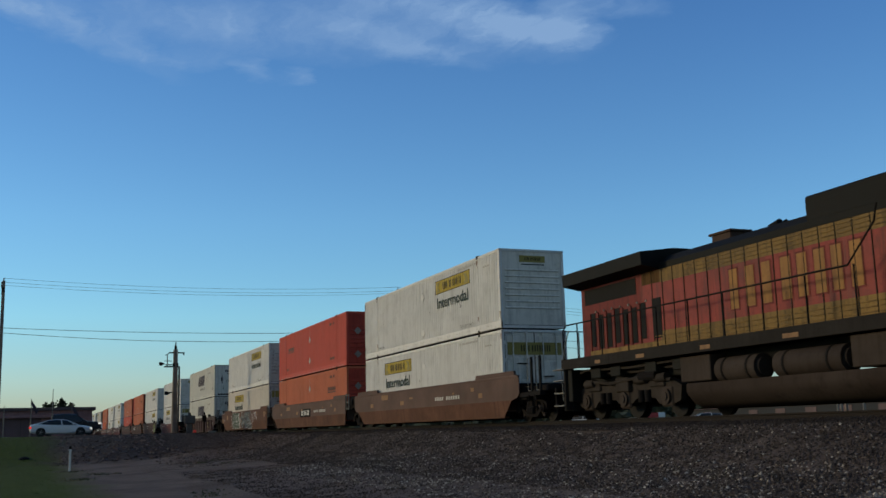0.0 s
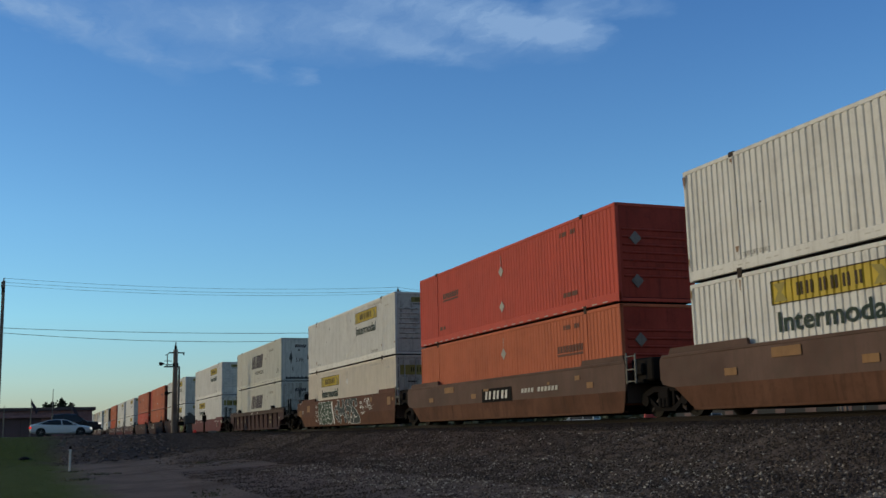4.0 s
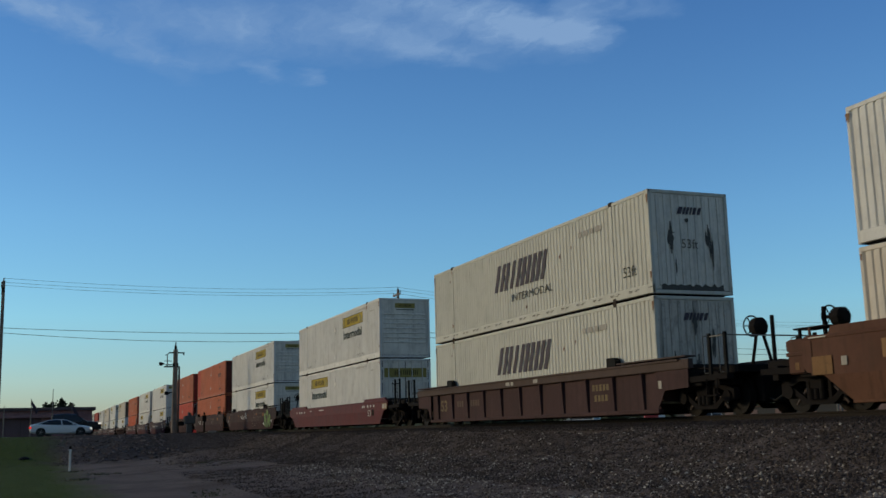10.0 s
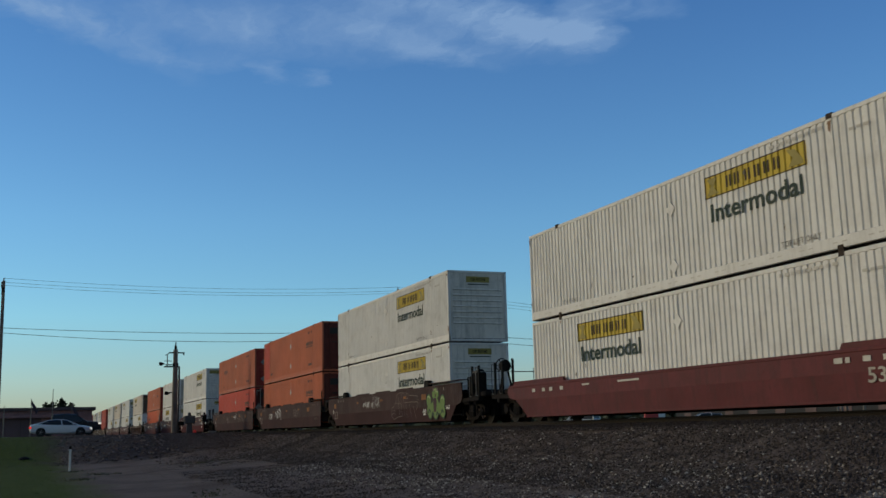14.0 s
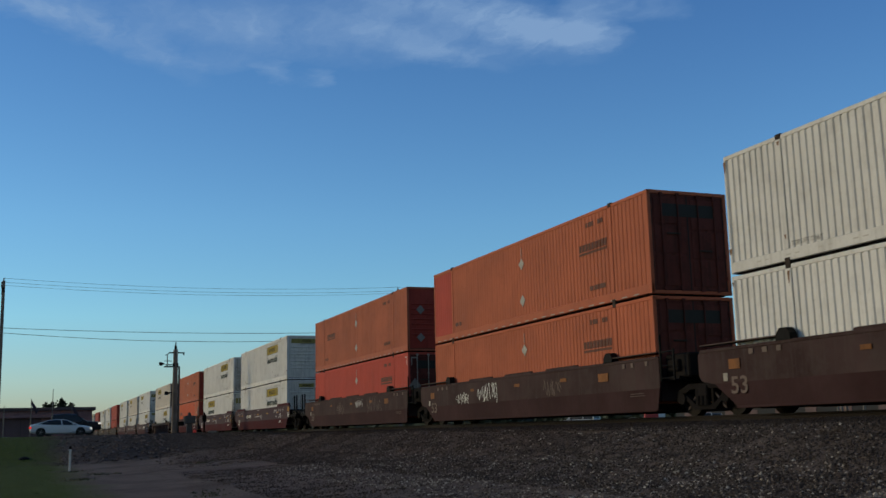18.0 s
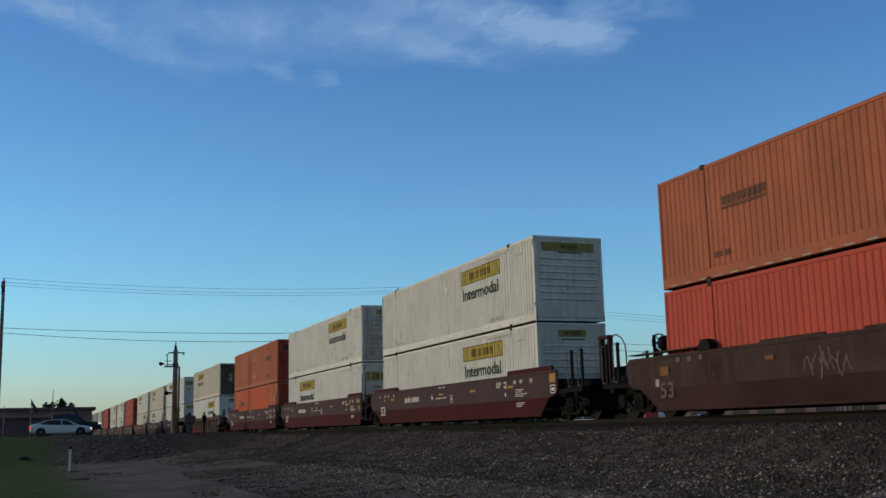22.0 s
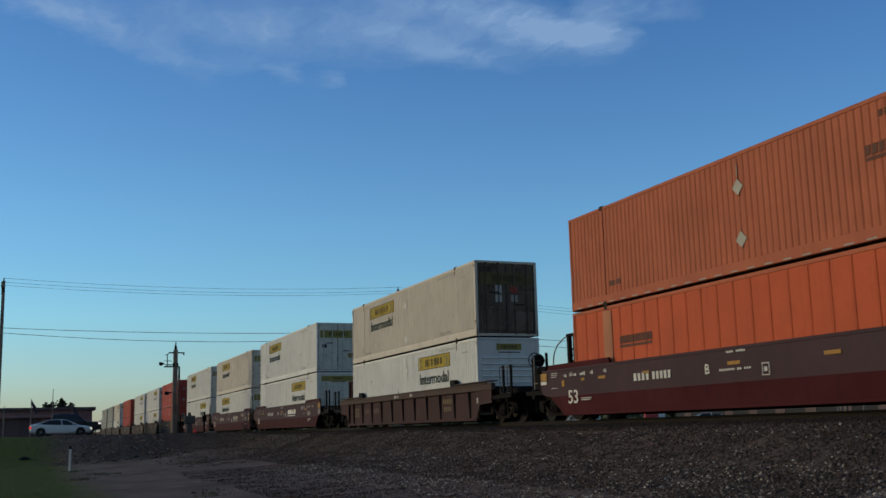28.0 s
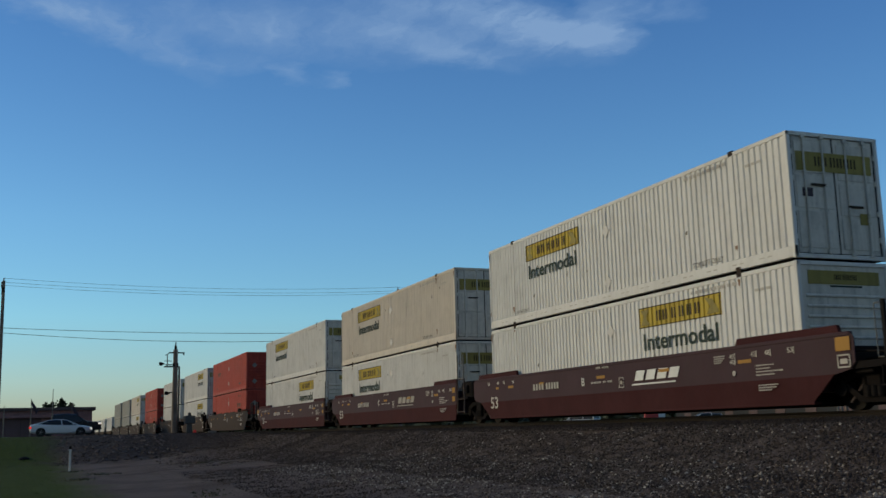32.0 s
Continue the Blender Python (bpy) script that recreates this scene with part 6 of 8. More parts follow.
def sketch(unit, material, x0, x1, z0, z1, lines, w, label):
    """Thin sprayed lines of an unfinished piece; no words."""
    g = Geo()
    for k, pts in enumerate(lines):
        pts = [(x0 + (x1 - x0) * u, z0 + (z1 - z0) * v) for u, v in pts]
        ribbon(g, bow(*pts) if len(pts) == 3 else pts, w, -0.0003 * k)
    return part("spray_scribble", g, material, unit, label, at=(0, -WELL_Y - 0.012, 0))


GHOST_LINES = (((0.0, 0.30), (0.02, 0.45), (0.10, 0.50)), ((0.10, 0.50), (0.20, 0.62), (0.22, 0.9)), ((0.22, 0.9), (0.35, 1.05), (0.48, 0.95)), ((0.0, 0.30), (0.0, 0.05), (0.12, 0.0)), ((0.12, 0.0), (0.30, 0.12), (0.42, 0.10)), ((0.30, 0.85), (0.28, 0.5), (0.33, 0.15)), ((0.40, 0.95), (0.38, 0.5), (0.43, 0.10)), ((0.50, 0.98), (0.46, 0.5), (0.52, 0.12)), ((0.55, 0.85), (0.62, 1.05), (0.66, 0.82)), ((0.55, 0.85), (0.60, 0.65), (0.66, 0.82)), ((0.52, 0.60), (0.75, 0.62), (0.98, 0.58)), ((0.70, 0.85), (0.85, 0.84), (1.0, 0.80)), ((1.0, 0.80), (1.02, 0.55), (0.94, 0.30)), ((0.56, 0.50), (0.62, 0.3), (0.60, 0.05)), ((0.70, 0.52), (0.72, 0.3), (0.76, 0.08)), ((0.84, 0.45), (0.86, 0.3), (0.92, 0.02)), ((0.03, 0.30), (0.10, 0.38), (0.16, 0.30)), ((0.04, 0.18), (0.10, 0.30), (0.17, 0.16)), ((0.20, 0.60), (0.30, 0.62), (0.40, 0.56)))
STEP_LINES = (((0.0, 0.0), (0.05, 0.7), (0.12, 0.1)), ((0.12, 0.1), (0.15, 0.9), (0.22, 0.0)), ((0.25, 0.0), (0.27, 0.9), (0.3, 1.0)), ((0.3, 0.5), (0.42, 0.55), (0.46, 0.2)), ((0.5, 0.0), (0.5, 0.5), (0.56, 1.0)), ((0.5, 0.5), (0.62, 0.6), (0.68, 0.9)), ((0.55, 0.5), (0.62, 0.3), (0.75, 0.0)), ((0.75, 0.9), (0.88, 0.5), (1.0, 0.1)), ((0.72, 0.2), (0.88, 0.5), (1.0, 0.95)))


# ---- the train ----
TAIL_A = -32.844          # where the leading end of the first boxes stands at the start
JOINT, COUPLED = 19.531, 23.561
train = []                # (thing, x at the start, y, z)


def board(ob, x, z=RAIL):
    train.append((ob, x, z))
    ob.matrix_basis = pose(x, YC, z)


def silver(*zs):
    return tuple((-7.86, z, SILVER) for z in zs)


def pale(*zs):
    return tuple((-7.88, z, WHITE) for z in zs)


J2 = "white container with a yellow sign panel"
J = "white corrugated container with a yellow sign panel"
O = "orange corrugated freight container with faded dark marking bars"


def white(sign, end, seed, lower=False, mat=None, endp=None):
    m = mat or WHITE
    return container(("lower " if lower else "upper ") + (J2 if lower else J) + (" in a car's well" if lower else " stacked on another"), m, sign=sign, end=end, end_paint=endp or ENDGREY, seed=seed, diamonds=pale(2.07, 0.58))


def orange(mark, end, mat, lower=False, endp=None):
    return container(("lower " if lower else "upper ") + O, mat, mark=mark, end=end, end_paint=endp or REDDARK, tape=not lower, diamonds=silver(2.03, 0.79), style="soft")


def stack(x, up, low, lift=0.0):
    """Two boxes in a well; lift shifts a stack's height to fit the camera's view."""
    board(low, x, FLOOR + lift)
    board(up, x, FLOOR + BOX_H + lift)


def plate_box():
    box = container("lower orange freight container with wide flat side plates", PLATE_OR, style="plate", mark="L", end="doors", end_paint=REDDARK, diamonds=((-1.05, 1.75, SILVER),), rail=ORANGE_B, post=ORANGE_B)
    for x_ in (POSTS[0] - 0.06, POSTS[1] + 0.06, -0.22):
        part("post_plate", shared("post_plate", lambda: Geo().cbox(-0.24, 0.24, -HW - 0.008, -HW + 0.03, 0.30, 2.76, 0.008)), FADEPOST, box, "wide faded tan post", at=(x_, 0, 0))
    return box


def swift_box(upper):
    return container(("upper" if upper else "lower") + " aged white container with a dark slanted marking", SWIFTW, style="fine", end="upright", end_paint=ENDSOOTSHADE if not upper else ENDGREY, extra=lambda b: swift_marks(b, upper))


x = TAIL_A
tan = "tan-brown steel well car with faded yellow patches"
a = smooth_well(tan + " behind the locomotive", BROWN_A, BROWN_A2, scheme="tan", rig="pale")
board(a, x)
stack(x, white("R", "front", 1), white("L", "door", 2, True), 0.035)
x -= JOINT
b = smooth_well(tan + " and dark panel", BROWN_A, BROWN_A2, "joint", "joint", scheme="tan")
part("mark_panel", Geo().cbox(-9.35, -6.85, -0.006, 0, 0.72, 1.20, 0.002), DARKSTEEL, b, "dark panel with pale bars", at=(0, -WELL_Y - 0.018, 0))
for k in range(3):
    part("marking", shared("panel_bars", lambda: blocks([(0.0, 0.16), (0.30, 0.46)], 0.82, 1.10, 0.06)), INKWHITE, b, "pale marking bars", at=(-9.05 + 0.68 * k, -WELL_Y - 0.026, 0))
board(b, x)
stack(x, orange("L", "front_diamond", RED), orange("R", "front_diamond", ORANGE_B, True))
x -= JOINT
c = smooth_well(tan + " covered in sprayed murals", BROWN_C, BROWN_A2, "joint", "coupler", scheme="tan", rig="brake")
mural(c, GRAFF_GREEN, GRAFF_WHITE, -13.08, -10.12, 0.24, 1.50, BLOCKY, "green sprayed mural with white outlines", backing=GRAFF_GREEN, drop=GRAFF_WHITE)
mural(c, GRAFF_TEAL, GRAFF_WHITE, -9.62, -4.86, 0.22, 1.48, SWEEP, "dark teal sprayed mural with white outlines", rim=0.020, fat=0.30, lines=SWEEP_LINES)
scribble(c, GRAFF_WHITE, -5.05, -4.65, 1.12, 1.30, 5, 2)
scribble(c, GRAFF_WHITE, -5.0, -4.3, 0.86, 1.10, 15, 3)
scribble(c, GRAFF_WHITE, -4.85, -4.1, 0.64, 0.80, 25, 3)
scribble(c, GRAFF_WHITE, -4.2, -3.35, 1.12, 1.40, 6, 4)
scribble(c, GRAFF_WHITE, -4.0, -2.95, 0.86, 1.16, 16, 3)
for k, z in enumerate((1.14, 0.88, 0.62, 0.36)):
    scribble(c, GRAFF_WHITE, -13.72 + 0.05 * k, -13.24 + 0.07 * k, z, z + 0.17, 8 + k, 2, 0.018)
part("paint_patch", blocks([(-17.50, -16.92)], 0.74, 1.12), OCHREDIM, c, "faded yellow paint panel", at=(0, -WELL_Y - 0.022, 0))
part("notice_plate", blocks([(-16.66, -16.50)], 0.90, 1.08), INKFAINT, c, "pale notice plate", at=(0, -WELL_Y - 0.022, 0))
# the boxy rear corner of this car, with a step plate over it
part("end_casing", Geo().cbox(-18.30, -17.80, -1.46, -0.9, 0.80, 1.54, 0.03).cbox(-18.34, -17.80, -1.48, -1.30, 1.18, 1.26, 0.01).cbox(-18.42, -18.28, -1.40, -1.0, 1.30, 1.52, 0.02), BROWN_C, c, "boxed corner of the car's end")
part("paint_patch", blocks([(-18.08, -17.96)], 0.88, 1.04), OCHREDIM, c, at=(0, -1.464, 0))
part("platform_box", Geo().cbox(-18.85, -18.30, -1.0, 1.0, 0.95, 1.36, 0.03), DARKSTEEL, c, "dark box on the end platform")
part("seam_bar", Geo().cbox(-17.56, -17.50, -WELL_Y - 0.018, -WELL_Y + 0.02, 0.74, 1.74, 0.006), BROWN_C, c, "upright bar on the side")
part("step_tread", Geo().cbox(-18.08, -17.08, -1.46, -0.95, 1.73, 1.765, 0.006).cbox(-18.0, -17.94, -1.40, -1.34, 1.54, 1.74, 0.006), DARKSTEEL, c, "dark step tread over the corner")
part("ledge_strip", Geo().cbox(-17.56, -17.05, -WELL_Y - 0.03, -WELL_Y, 1.50, 1.53, 0.004), PALESTENCIL, c, "dusty pale ledge")
board(c, x)
# the lower end's shade is put in with the darker end paint
stack(x, white("R", "front_dirty", 3, mat=WHITE), white("L", "door", 4, True, CREAM, ENDSOOTSHADE))
x -= COUPLED
board(ribbed_well("dark brown well car with upright ribs on its sides"), x)
stack(x, swift_box(True), swift_box(False))
x -= COUPLED
board(smooth_well("crimson steel well car with a worn pale size numeral", RED_E, RED_E, "coupler", "coupler", top=1.20, raised=0.14, scheme="red", rig="dark"), x)
stack(x, white("R", "front", 5), white("L", "door", 6, True))
x -= COUPLED
mar = "dark maroon well car with black guides"
f = smooth_well(mar + " and a lime green mural", BROWN_F, BROWN_F2, guides=True, scheme="dark", rig="brake")
lobed_mural(f)
sketch(f, INKGHOST, -6.67, -3.15, 0.30, 1.46, GHOST_LINES, 0.026, "faint outlines of a sprayed piece")
sketch(f, GRAFF_WHITE, -9.70, -8.40, 0.88, 1.42, STEP_LINES, 0.024, "sprayed white scribble")
scribble(f, GRAFF_WHITE, 0.02, 0.42, 0.55, 0.72, 24, 2, 0.024)
scribble(f, GRAFF_WHITE, -10.9, -9.9, 0.9, 1.25, 22, 3, 0.03)
scribble(f, GRAFF_WHITE, -2.62, -2.16, 0.42, 0.68, 23, 3, 0.024)
board(f, x)
stack(x, white("R", "front", 7), white("R", "front", 8, True, MIDWHITE))
x -= JOINT
g_ = smooth_well(mar + " and white scribbles", BROWN_F, BROWN_F2, "joint", "joint", guides=True, scheme="dark")
scribble(g_, GRAFF_WHITE, -13.5, -12.2, 0.78, 1.18, 31, 5, 0.026)
scribble(g_, GRAFF_WHITE, -11.4, -9.7, 0.75, 1.38, 32, 6, 0.034)
scribble(g_, INKGHOST, -6.2, -4.9, 0.8, 1.35, 33, 4, 0.03, "faint sprayed scribble")
board(g_, x)
g_up = orange("R", "door_bars", ORANGE, endp=DOORRED)
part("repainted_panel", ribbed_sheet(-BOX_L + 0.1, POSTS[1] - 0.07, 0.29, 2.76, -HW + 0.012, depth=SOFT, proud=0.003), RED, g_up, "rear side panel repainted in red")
stack(x, g_up, orange("R", "door_bars", ORANGE_B, True, DOORRED))
x -= JOINT
h_ = smooth_well(mar + " and thin white scribbles", BROWN_F, BROWN_F2, "joint", "coupler", guides=True, scheme="dark", rig="brake")
scribble(h_, INKGHOST, -10.8, -9.5, 0.7, 1.3, 41, 4, 0.03, "faint sprayed scribble")
scribble(h_, GRAFF_WHITE, -7.4, -6.2, 1.0, 1.4, 42, 4, 0.035)
scribble(h_, INKGHOST, -5.4, -3.3, 0.75, 1.4, 43, 4, 0.03, "faint sprayed scribble")
board(h_, x)
h_low = orange("R", "door_rods", RED, True, DOORRED)
part("reflective_tape", blocks([(-0.38, -0.10)], 2.68, 2.71).add(*(lambda q: (q.v, q.f))(blocks([(-0.14, -0.10)], 2.34, 2.68))), INKWHITE, h_low, "white tape round the corner", at=(0, -HW - 0.004, 0))
stack(x, orange("L", "front_diamond", DULLORANGE), h_low)
x -= COUPLED
plum = "plum-brown well car with oxide red lower side"
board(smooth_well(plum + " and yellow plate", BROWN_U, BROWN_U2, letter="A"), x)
stack(x, white("R", "front_wide", 9, mat=MIDWHITE), white("R", "front", 10, True, MIDWHITE))
x -= JOINT
board(smooth_well(plum + " and white stencils", BROWN_U, BROWN_U2, "joint", "joint", letter="C"), x)
stack(x, white("R", "front_dirty", 11, mat=MIDWHITE), white("L", "door", 12, True, MIDWHITE))
x -= JOINT
board(smooth_well(plum + " and white stencils", BROWN_U, BROWN_U2, "joint", "coupler", letter="B", rig="arch"), x)
stack(x, orange("R", "door_bars", ORANGE), plate_box())
x -= COUPLED
board(ribbed_well("dark brown well car with upright ribs, carrying white boxes"), x)
low = container("lower " + J2 + " in a car's well", BRIGHT, sign="R", end="front", end_paint=BRIGHT, seed=13, diamonds=pale(2.07, 0.58))
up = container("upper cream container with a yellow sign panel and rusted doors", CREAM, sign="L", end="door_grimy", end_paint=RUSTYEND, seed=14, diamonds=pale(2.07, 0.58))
part("paper_placard", Geo().cbox(-0.018, -0.006, -0.47, -0.20, 1.66, 1.97, 0.002), PALESTENCIL, up, "pale worn placard")
part("paper_placard", Geo().cbox(-0.018, -0.006, -0.47, -0.20, 1.32, 1.60, 0.002), PALESTENCIL, up, "pale worn placard")
part("paper_placard", Geo().cyl((-0.018, 0.32, 1.80), (-0.006, 0.32, 1.80), 0.15, 16), DULLRED, up, "round red placard")
part("paper_placard", Geo().cbox(-0.018, -0.006, 0.18, 0.46, 1.34, 1.60, 0.002), INKFAINT, up, "pale worn placard")
stack(x, up, low, -0.04)
x -= COUPLED
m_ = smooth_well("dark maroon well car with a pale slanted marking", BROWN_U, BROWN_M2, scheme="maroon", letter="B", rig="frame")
slanted = blocks(row_of(4, 2.0, 0.12), 0.98, 1.24, 0.12).add(*(lambda q: (q.v, q.f))(blocks([(-0.15, 1.9)], 0.86, 0.90, 0.02))).mesh("slanted_mark")
part("marking", slanted, GRAFF_WHITE, m_, "pale slanted marking bars", at=(-6.4, -WELL_Y - 0.02, 0))
board(m_, x)
m_up = white("L", "door", 15, mat=BRIGHT)
part("placard", Geo().cbox(-0.020, -0.012, -0.95, -0.66, 1.42, 1.62, 0.002), INKNAVY, m_up, "small dark placard")
part("placard", Geo().cbox(-0.020, -0.012, 0.62, 0.92, 0.84, 1.10, 0.002), YELLOWDULL, m_up, "small yellow and black placard")
stack(x, m_up, white("R", "front_wide", 16, True, BRIGHT), 0.05)
x -= JOINT
n_ = smooth_well("dark maroon well car with white stencils", BROWN_U, BROWN_M2, "joint", "joint", scheme="maroon", letter="C")
part("marking", slanted, INKFAINT, n_, "pale slanted marking bars", at=(-6.4, -WELL_Y - 0.02, 0))
board(n_, x)
stack(x, white("L", "door", 17, mat=CREAM), white("L", "door", 18, True))
x -= JOINT
board(smooth_well("dark maroon well car with white stencils", BROWN_U, BROWN_M2, "joint", "coupler", scheme="maroon", letter="A", rig="brake"), x)
stack(x, white("L", "door", 19), white("R", "front", 20, True))
x -= COUPLED
grey = "grey-brown steel well car in the train's tail"
REST = (("red", "coupler", "joint", JOINT), ("white", "joint", "joint", JOINT), ("white", "joint", "coupler", COUPLED), ("red", "coupler", "coupler", COUPLED), ("cream", "coupler", "joint", JOINT), ("grey", "joint", "joint", JOINT), ("grey", "joint", "coupler", COUPLED))
for i, (kind, re_, le_, step) in enumerate(REST):
    board(smooth_well(grey, GREY_W, GREY_W, re_, le_, scheme="grey", guides=True, rig="dark"), x)
    if kind == "red":
        stack(x, orange("L", "front_diamond", DULLRED), orange("R", "front_diamond", DULLRED, True))
    elif kind == "grey":
        stack(x, container("upper grey corrugated freight container", GREYBOX, end="doors"), container("lower grey corrugated freight container", GREYBOX, end="doors"))
    else:
        stack(x, white("R", "door", 30 + i, mat=CREAM if kind == "cream" else WHITE), white("R", "front", 40 + i, True))
    x -= step
for i in range(5):
    board(flat_car("grey flat car carrying one white container"), x)
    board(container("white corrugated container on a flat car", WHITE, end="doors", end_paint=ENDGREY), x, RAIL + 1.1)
    x -= COUPLED

# ---- locomotive ----


def locomotive():
    """Long-hood end of a road diesel; local x = 0 at the leading end of the first boxes behind it."""
    lo = thing("locomotive", "red-orange and ochre diesel locomotive with a dark roof", "locomotive")
    H = 0.99
    part("walkway", Geo().cbox(4.95, 24.5, -1.5, 1.5, 1.50, 1.70, 0.015).cbox(4.95, 24.5, -1.53, -1.44, 1.44, 1.74, 0.01), LOCO_SILL, lo, "dusty walkway and side sill")
    part("sill_patch", blocks([(9.2, 9.6), (12.1, 12.5), (15.1, 15.6), (7.0, 7.3)], 1.50, 1.60), PATCH, lo, "small dulled amber reflectors", at=(0, -1.532, 0))
    part("rear_hood", Geo().box(5.45, 8.78, -H, H, 1.72, 3.95), LOCO_SOOT, lo, "sooty dark red rear hood")
    part("hood", Geo().box(8.78, 22.4, -H, H, 1.72, 3.95), LOCO_RED, lo, "red-orange long hood")
    band = part("ochre_band", Geo().box(9.65, 22.4, -H - 0.006, H + 0.006, 1.76, 2.20), LOCO_YEL, lo, "lower ochre band")
    band2 = part("ochre_band", Geo().box(9.75, 22.4, -H - 0.006, H + 0.006, 3.50, 3.86), LOCO_YEL, lo, "upper ochre band")
    part("hood_roof", Geo().loft([[(x_, -H - 0.02, 3.86), (x_, -H - 0.02, 4.02), (x_, -0.72, 4.24), (x_, 0.72, 4.24), (x_, H + 0.02, 4.02), (x_, H + 0.02, 3.86)] for x_ in (9.7, 22.4)]), LOCO_DARK, lo, "dark green roof")
    part("radiator_roof", Geo().loft([[(x_, -1.55, z0), (x_, -1.57, z0 + 0.36), (x_, -0.5, z0 + 0.50), (x_, 0.5, z0 + 0.50), (x_, 1.57, z0 + 0.36), (x_, 1.55, z0), (x_, 1.0, z0 - 0.10), (x_, -1.0, z0 - 0.10)] for x_, z0 in ((5.3, 3.95), (5.36, 3.95), (9.75, 3.97))]), LOCO_DARK, lo, "dark overhanging radiator roof")
    part("ochre_band", Geo().box(8.86, 9.75, -H - 0.006, H + 0.006, 3.52, 3.86), LOCO_GRIME, lo, "sooty end of the upper ochre band")
    part("radiator_grille", Geo().box(5.66, 8.55, -H - 0.01, H + 0.01, 3.34, 3.80), BLACKPAINT, lo, "black radiator grille")
    seam = shared("hood_seam", lambda: Geo().box(-0.012, 0.012, -H - 0.014, -H, 1.74, 3.88))
    for i in range(26):
        part("door_seam", seam, LOCO_DARK, lo, at=(9.35 + 0.5 * i, 0, 0))
    louver = shared("ochre_louver", lambda: Geo().cbox(0.04, 0.46, -H - 0.022, -H - 0.002, 0, 0.025, 0.004))
    for i in range(22):
        for z in (1.84, 1.95, 2.06, 3.58, 3.68, 3.78):
            if z < 3 or i > 2:
                part("louver", louver, LOCO_YEL, lo, at=(9.36 + 0.5 * i, 0, z))
    vent = shared("rear_vent", lambda: Geo().cbox(0, 0.25, -H - 0.012, -H + 0.02, 1.98, 2.98, 0.01))
    jamb = shared("vent_jamb", lambda: Geo().cbox(-0.05, 0.0, -H - 0.03, -H + 0.02, 1.92, 3.06, 0.008))
    wide = shared("wide_vent", lambda: Geo().cbox(0, 0.44, -H - 0.012, -H + 0.02, 1.98, 3.07, 0.01))
    for i in range(7):
        part("vent", vent, BLACKPAINT, lo, "tall dark air intake", at=(6.0 + 0.455 * i, 0, 0.0 if i % 3 else 0.08))
        part("vent_jamb", jamb, LOCO_SOOT, lo, at=(5.99 + 0.455 * i, 0, 0))
        part("latch", shared("vent_latch", lambda: Geo().cbox(0.28, 0.34, -H - 0.03, -H + 0.01, 3.0, 3.06, 0.006)), PALEPOST, lo, "small pale latch", at=(5.99 + 0.455 * i, 0, 0.06))
    part("vent", wide, BLACKPAINT, lo, "tall dark air intake", at=(9.30, 0, 0.04))
    part("vent_sill", Geo().cbox(5.9, 9.86, -H - 0.03, -H + 0.01, 1.76, 1.94, 0.008), LOCO_YEL, lo, "grimy ochre strip under the intakes")
    # the carrier's mark as plain slabs, ochre with dark rims
    for k, (x0, w) in enumerate(((12.72, 0.92), (13.92, 0.98), (15.12, 0.86), (16.18, 0.86))):
        def face(grow, thick, w=w):
            g = Geo()
            for a_, b_ in ((0, 0.30), (w - 0.32, w)):
                g.prism([(a_ - grow, -grow), (b_ + grow, -grow), (b_ + grow, 0.96 + grow), (a_ - grow, 0.96 + grow)], -thick, 0)
            return g
        mk = part("mark_slab", face(0.045, 0.003), LOCO_SOOT, lo, "pair of large ochre marking slabs with dark rims", at=(x0, -H - 0.003, 2.42))
        part("mark_face", face(0.0, 0.006), LOCO_MARK, mk, at=(0, -0.003, 0))
    part("exhaust_stack", Geo().cbox(11.20, 12.00, -0.30, 0.30, 4.15, 4.54, 0.03).cbox(11.14, 12.06, -0.35, 0.35, 4.52, 4.58, 0.01), paint("rusty_exhaust", (0.045, 0.026, 0.020), amount=0.6, spec=0.08), lo, "rusty brown exhaust housing")
    horn = Geo()
    for y in (-0.2, 0.0, 0.2):
        horn.cyl((13.35, y, 4.38), (13.75, y, 4.40), 0.04, 8, 0.10)
    horn.cbox(13.50, 13.62, -0.28, 0.28, 4.18, 4.37, 0.02)
    part("horn", horn, BLACKPAINT, lo, "black air horns")
    part("roof_box", Geo().cbox(15.50, 22.4, -1.0, 1.0, 3.98, 4.59, 0.05), LOCO_DARK, lo, "dark raised equipment box")
    part("cab", Geo().cbox(22.4, 24.4, -1.5, 1.5, 1.7, 4.5, 0.08), LOCO_RED, lo, "red-orange cab")
    post = shared("loco_post", lambda: Geo().cyl((0, -1.45, 1.70), (0, -1.45, 2.80), 0.02, 6))
    rail_ = part("hand_rail", Geo().tube([(5.0, -1.45, 2.62), (5.2, -1.45, 2.78), (17.1, -1.45, 2.80), (17.9, -1.45, 3.55), (18.0, -1.45, 3.9)], 0.022, 6).tube([(5.0, -1.45, 1.7), (5.0, -1.45, 2.62)], 0.022, 6), BLACKPAINT, lo, "thin black hand rail")
    for i in range(9):
        part("rail_post", post, BLACKPAINT, rail_, at=(5.9 + 1.42 * i, 0, 0))
    er = part("end_rail", Geo().tube([(5.0, -1.4, 1.7), (5.0, -1.4, 2.62), (5.0, 1.4, 2.62), (5.0, 1.4, 1.7)], 0.02, 6), BLACKPAINT, lo)
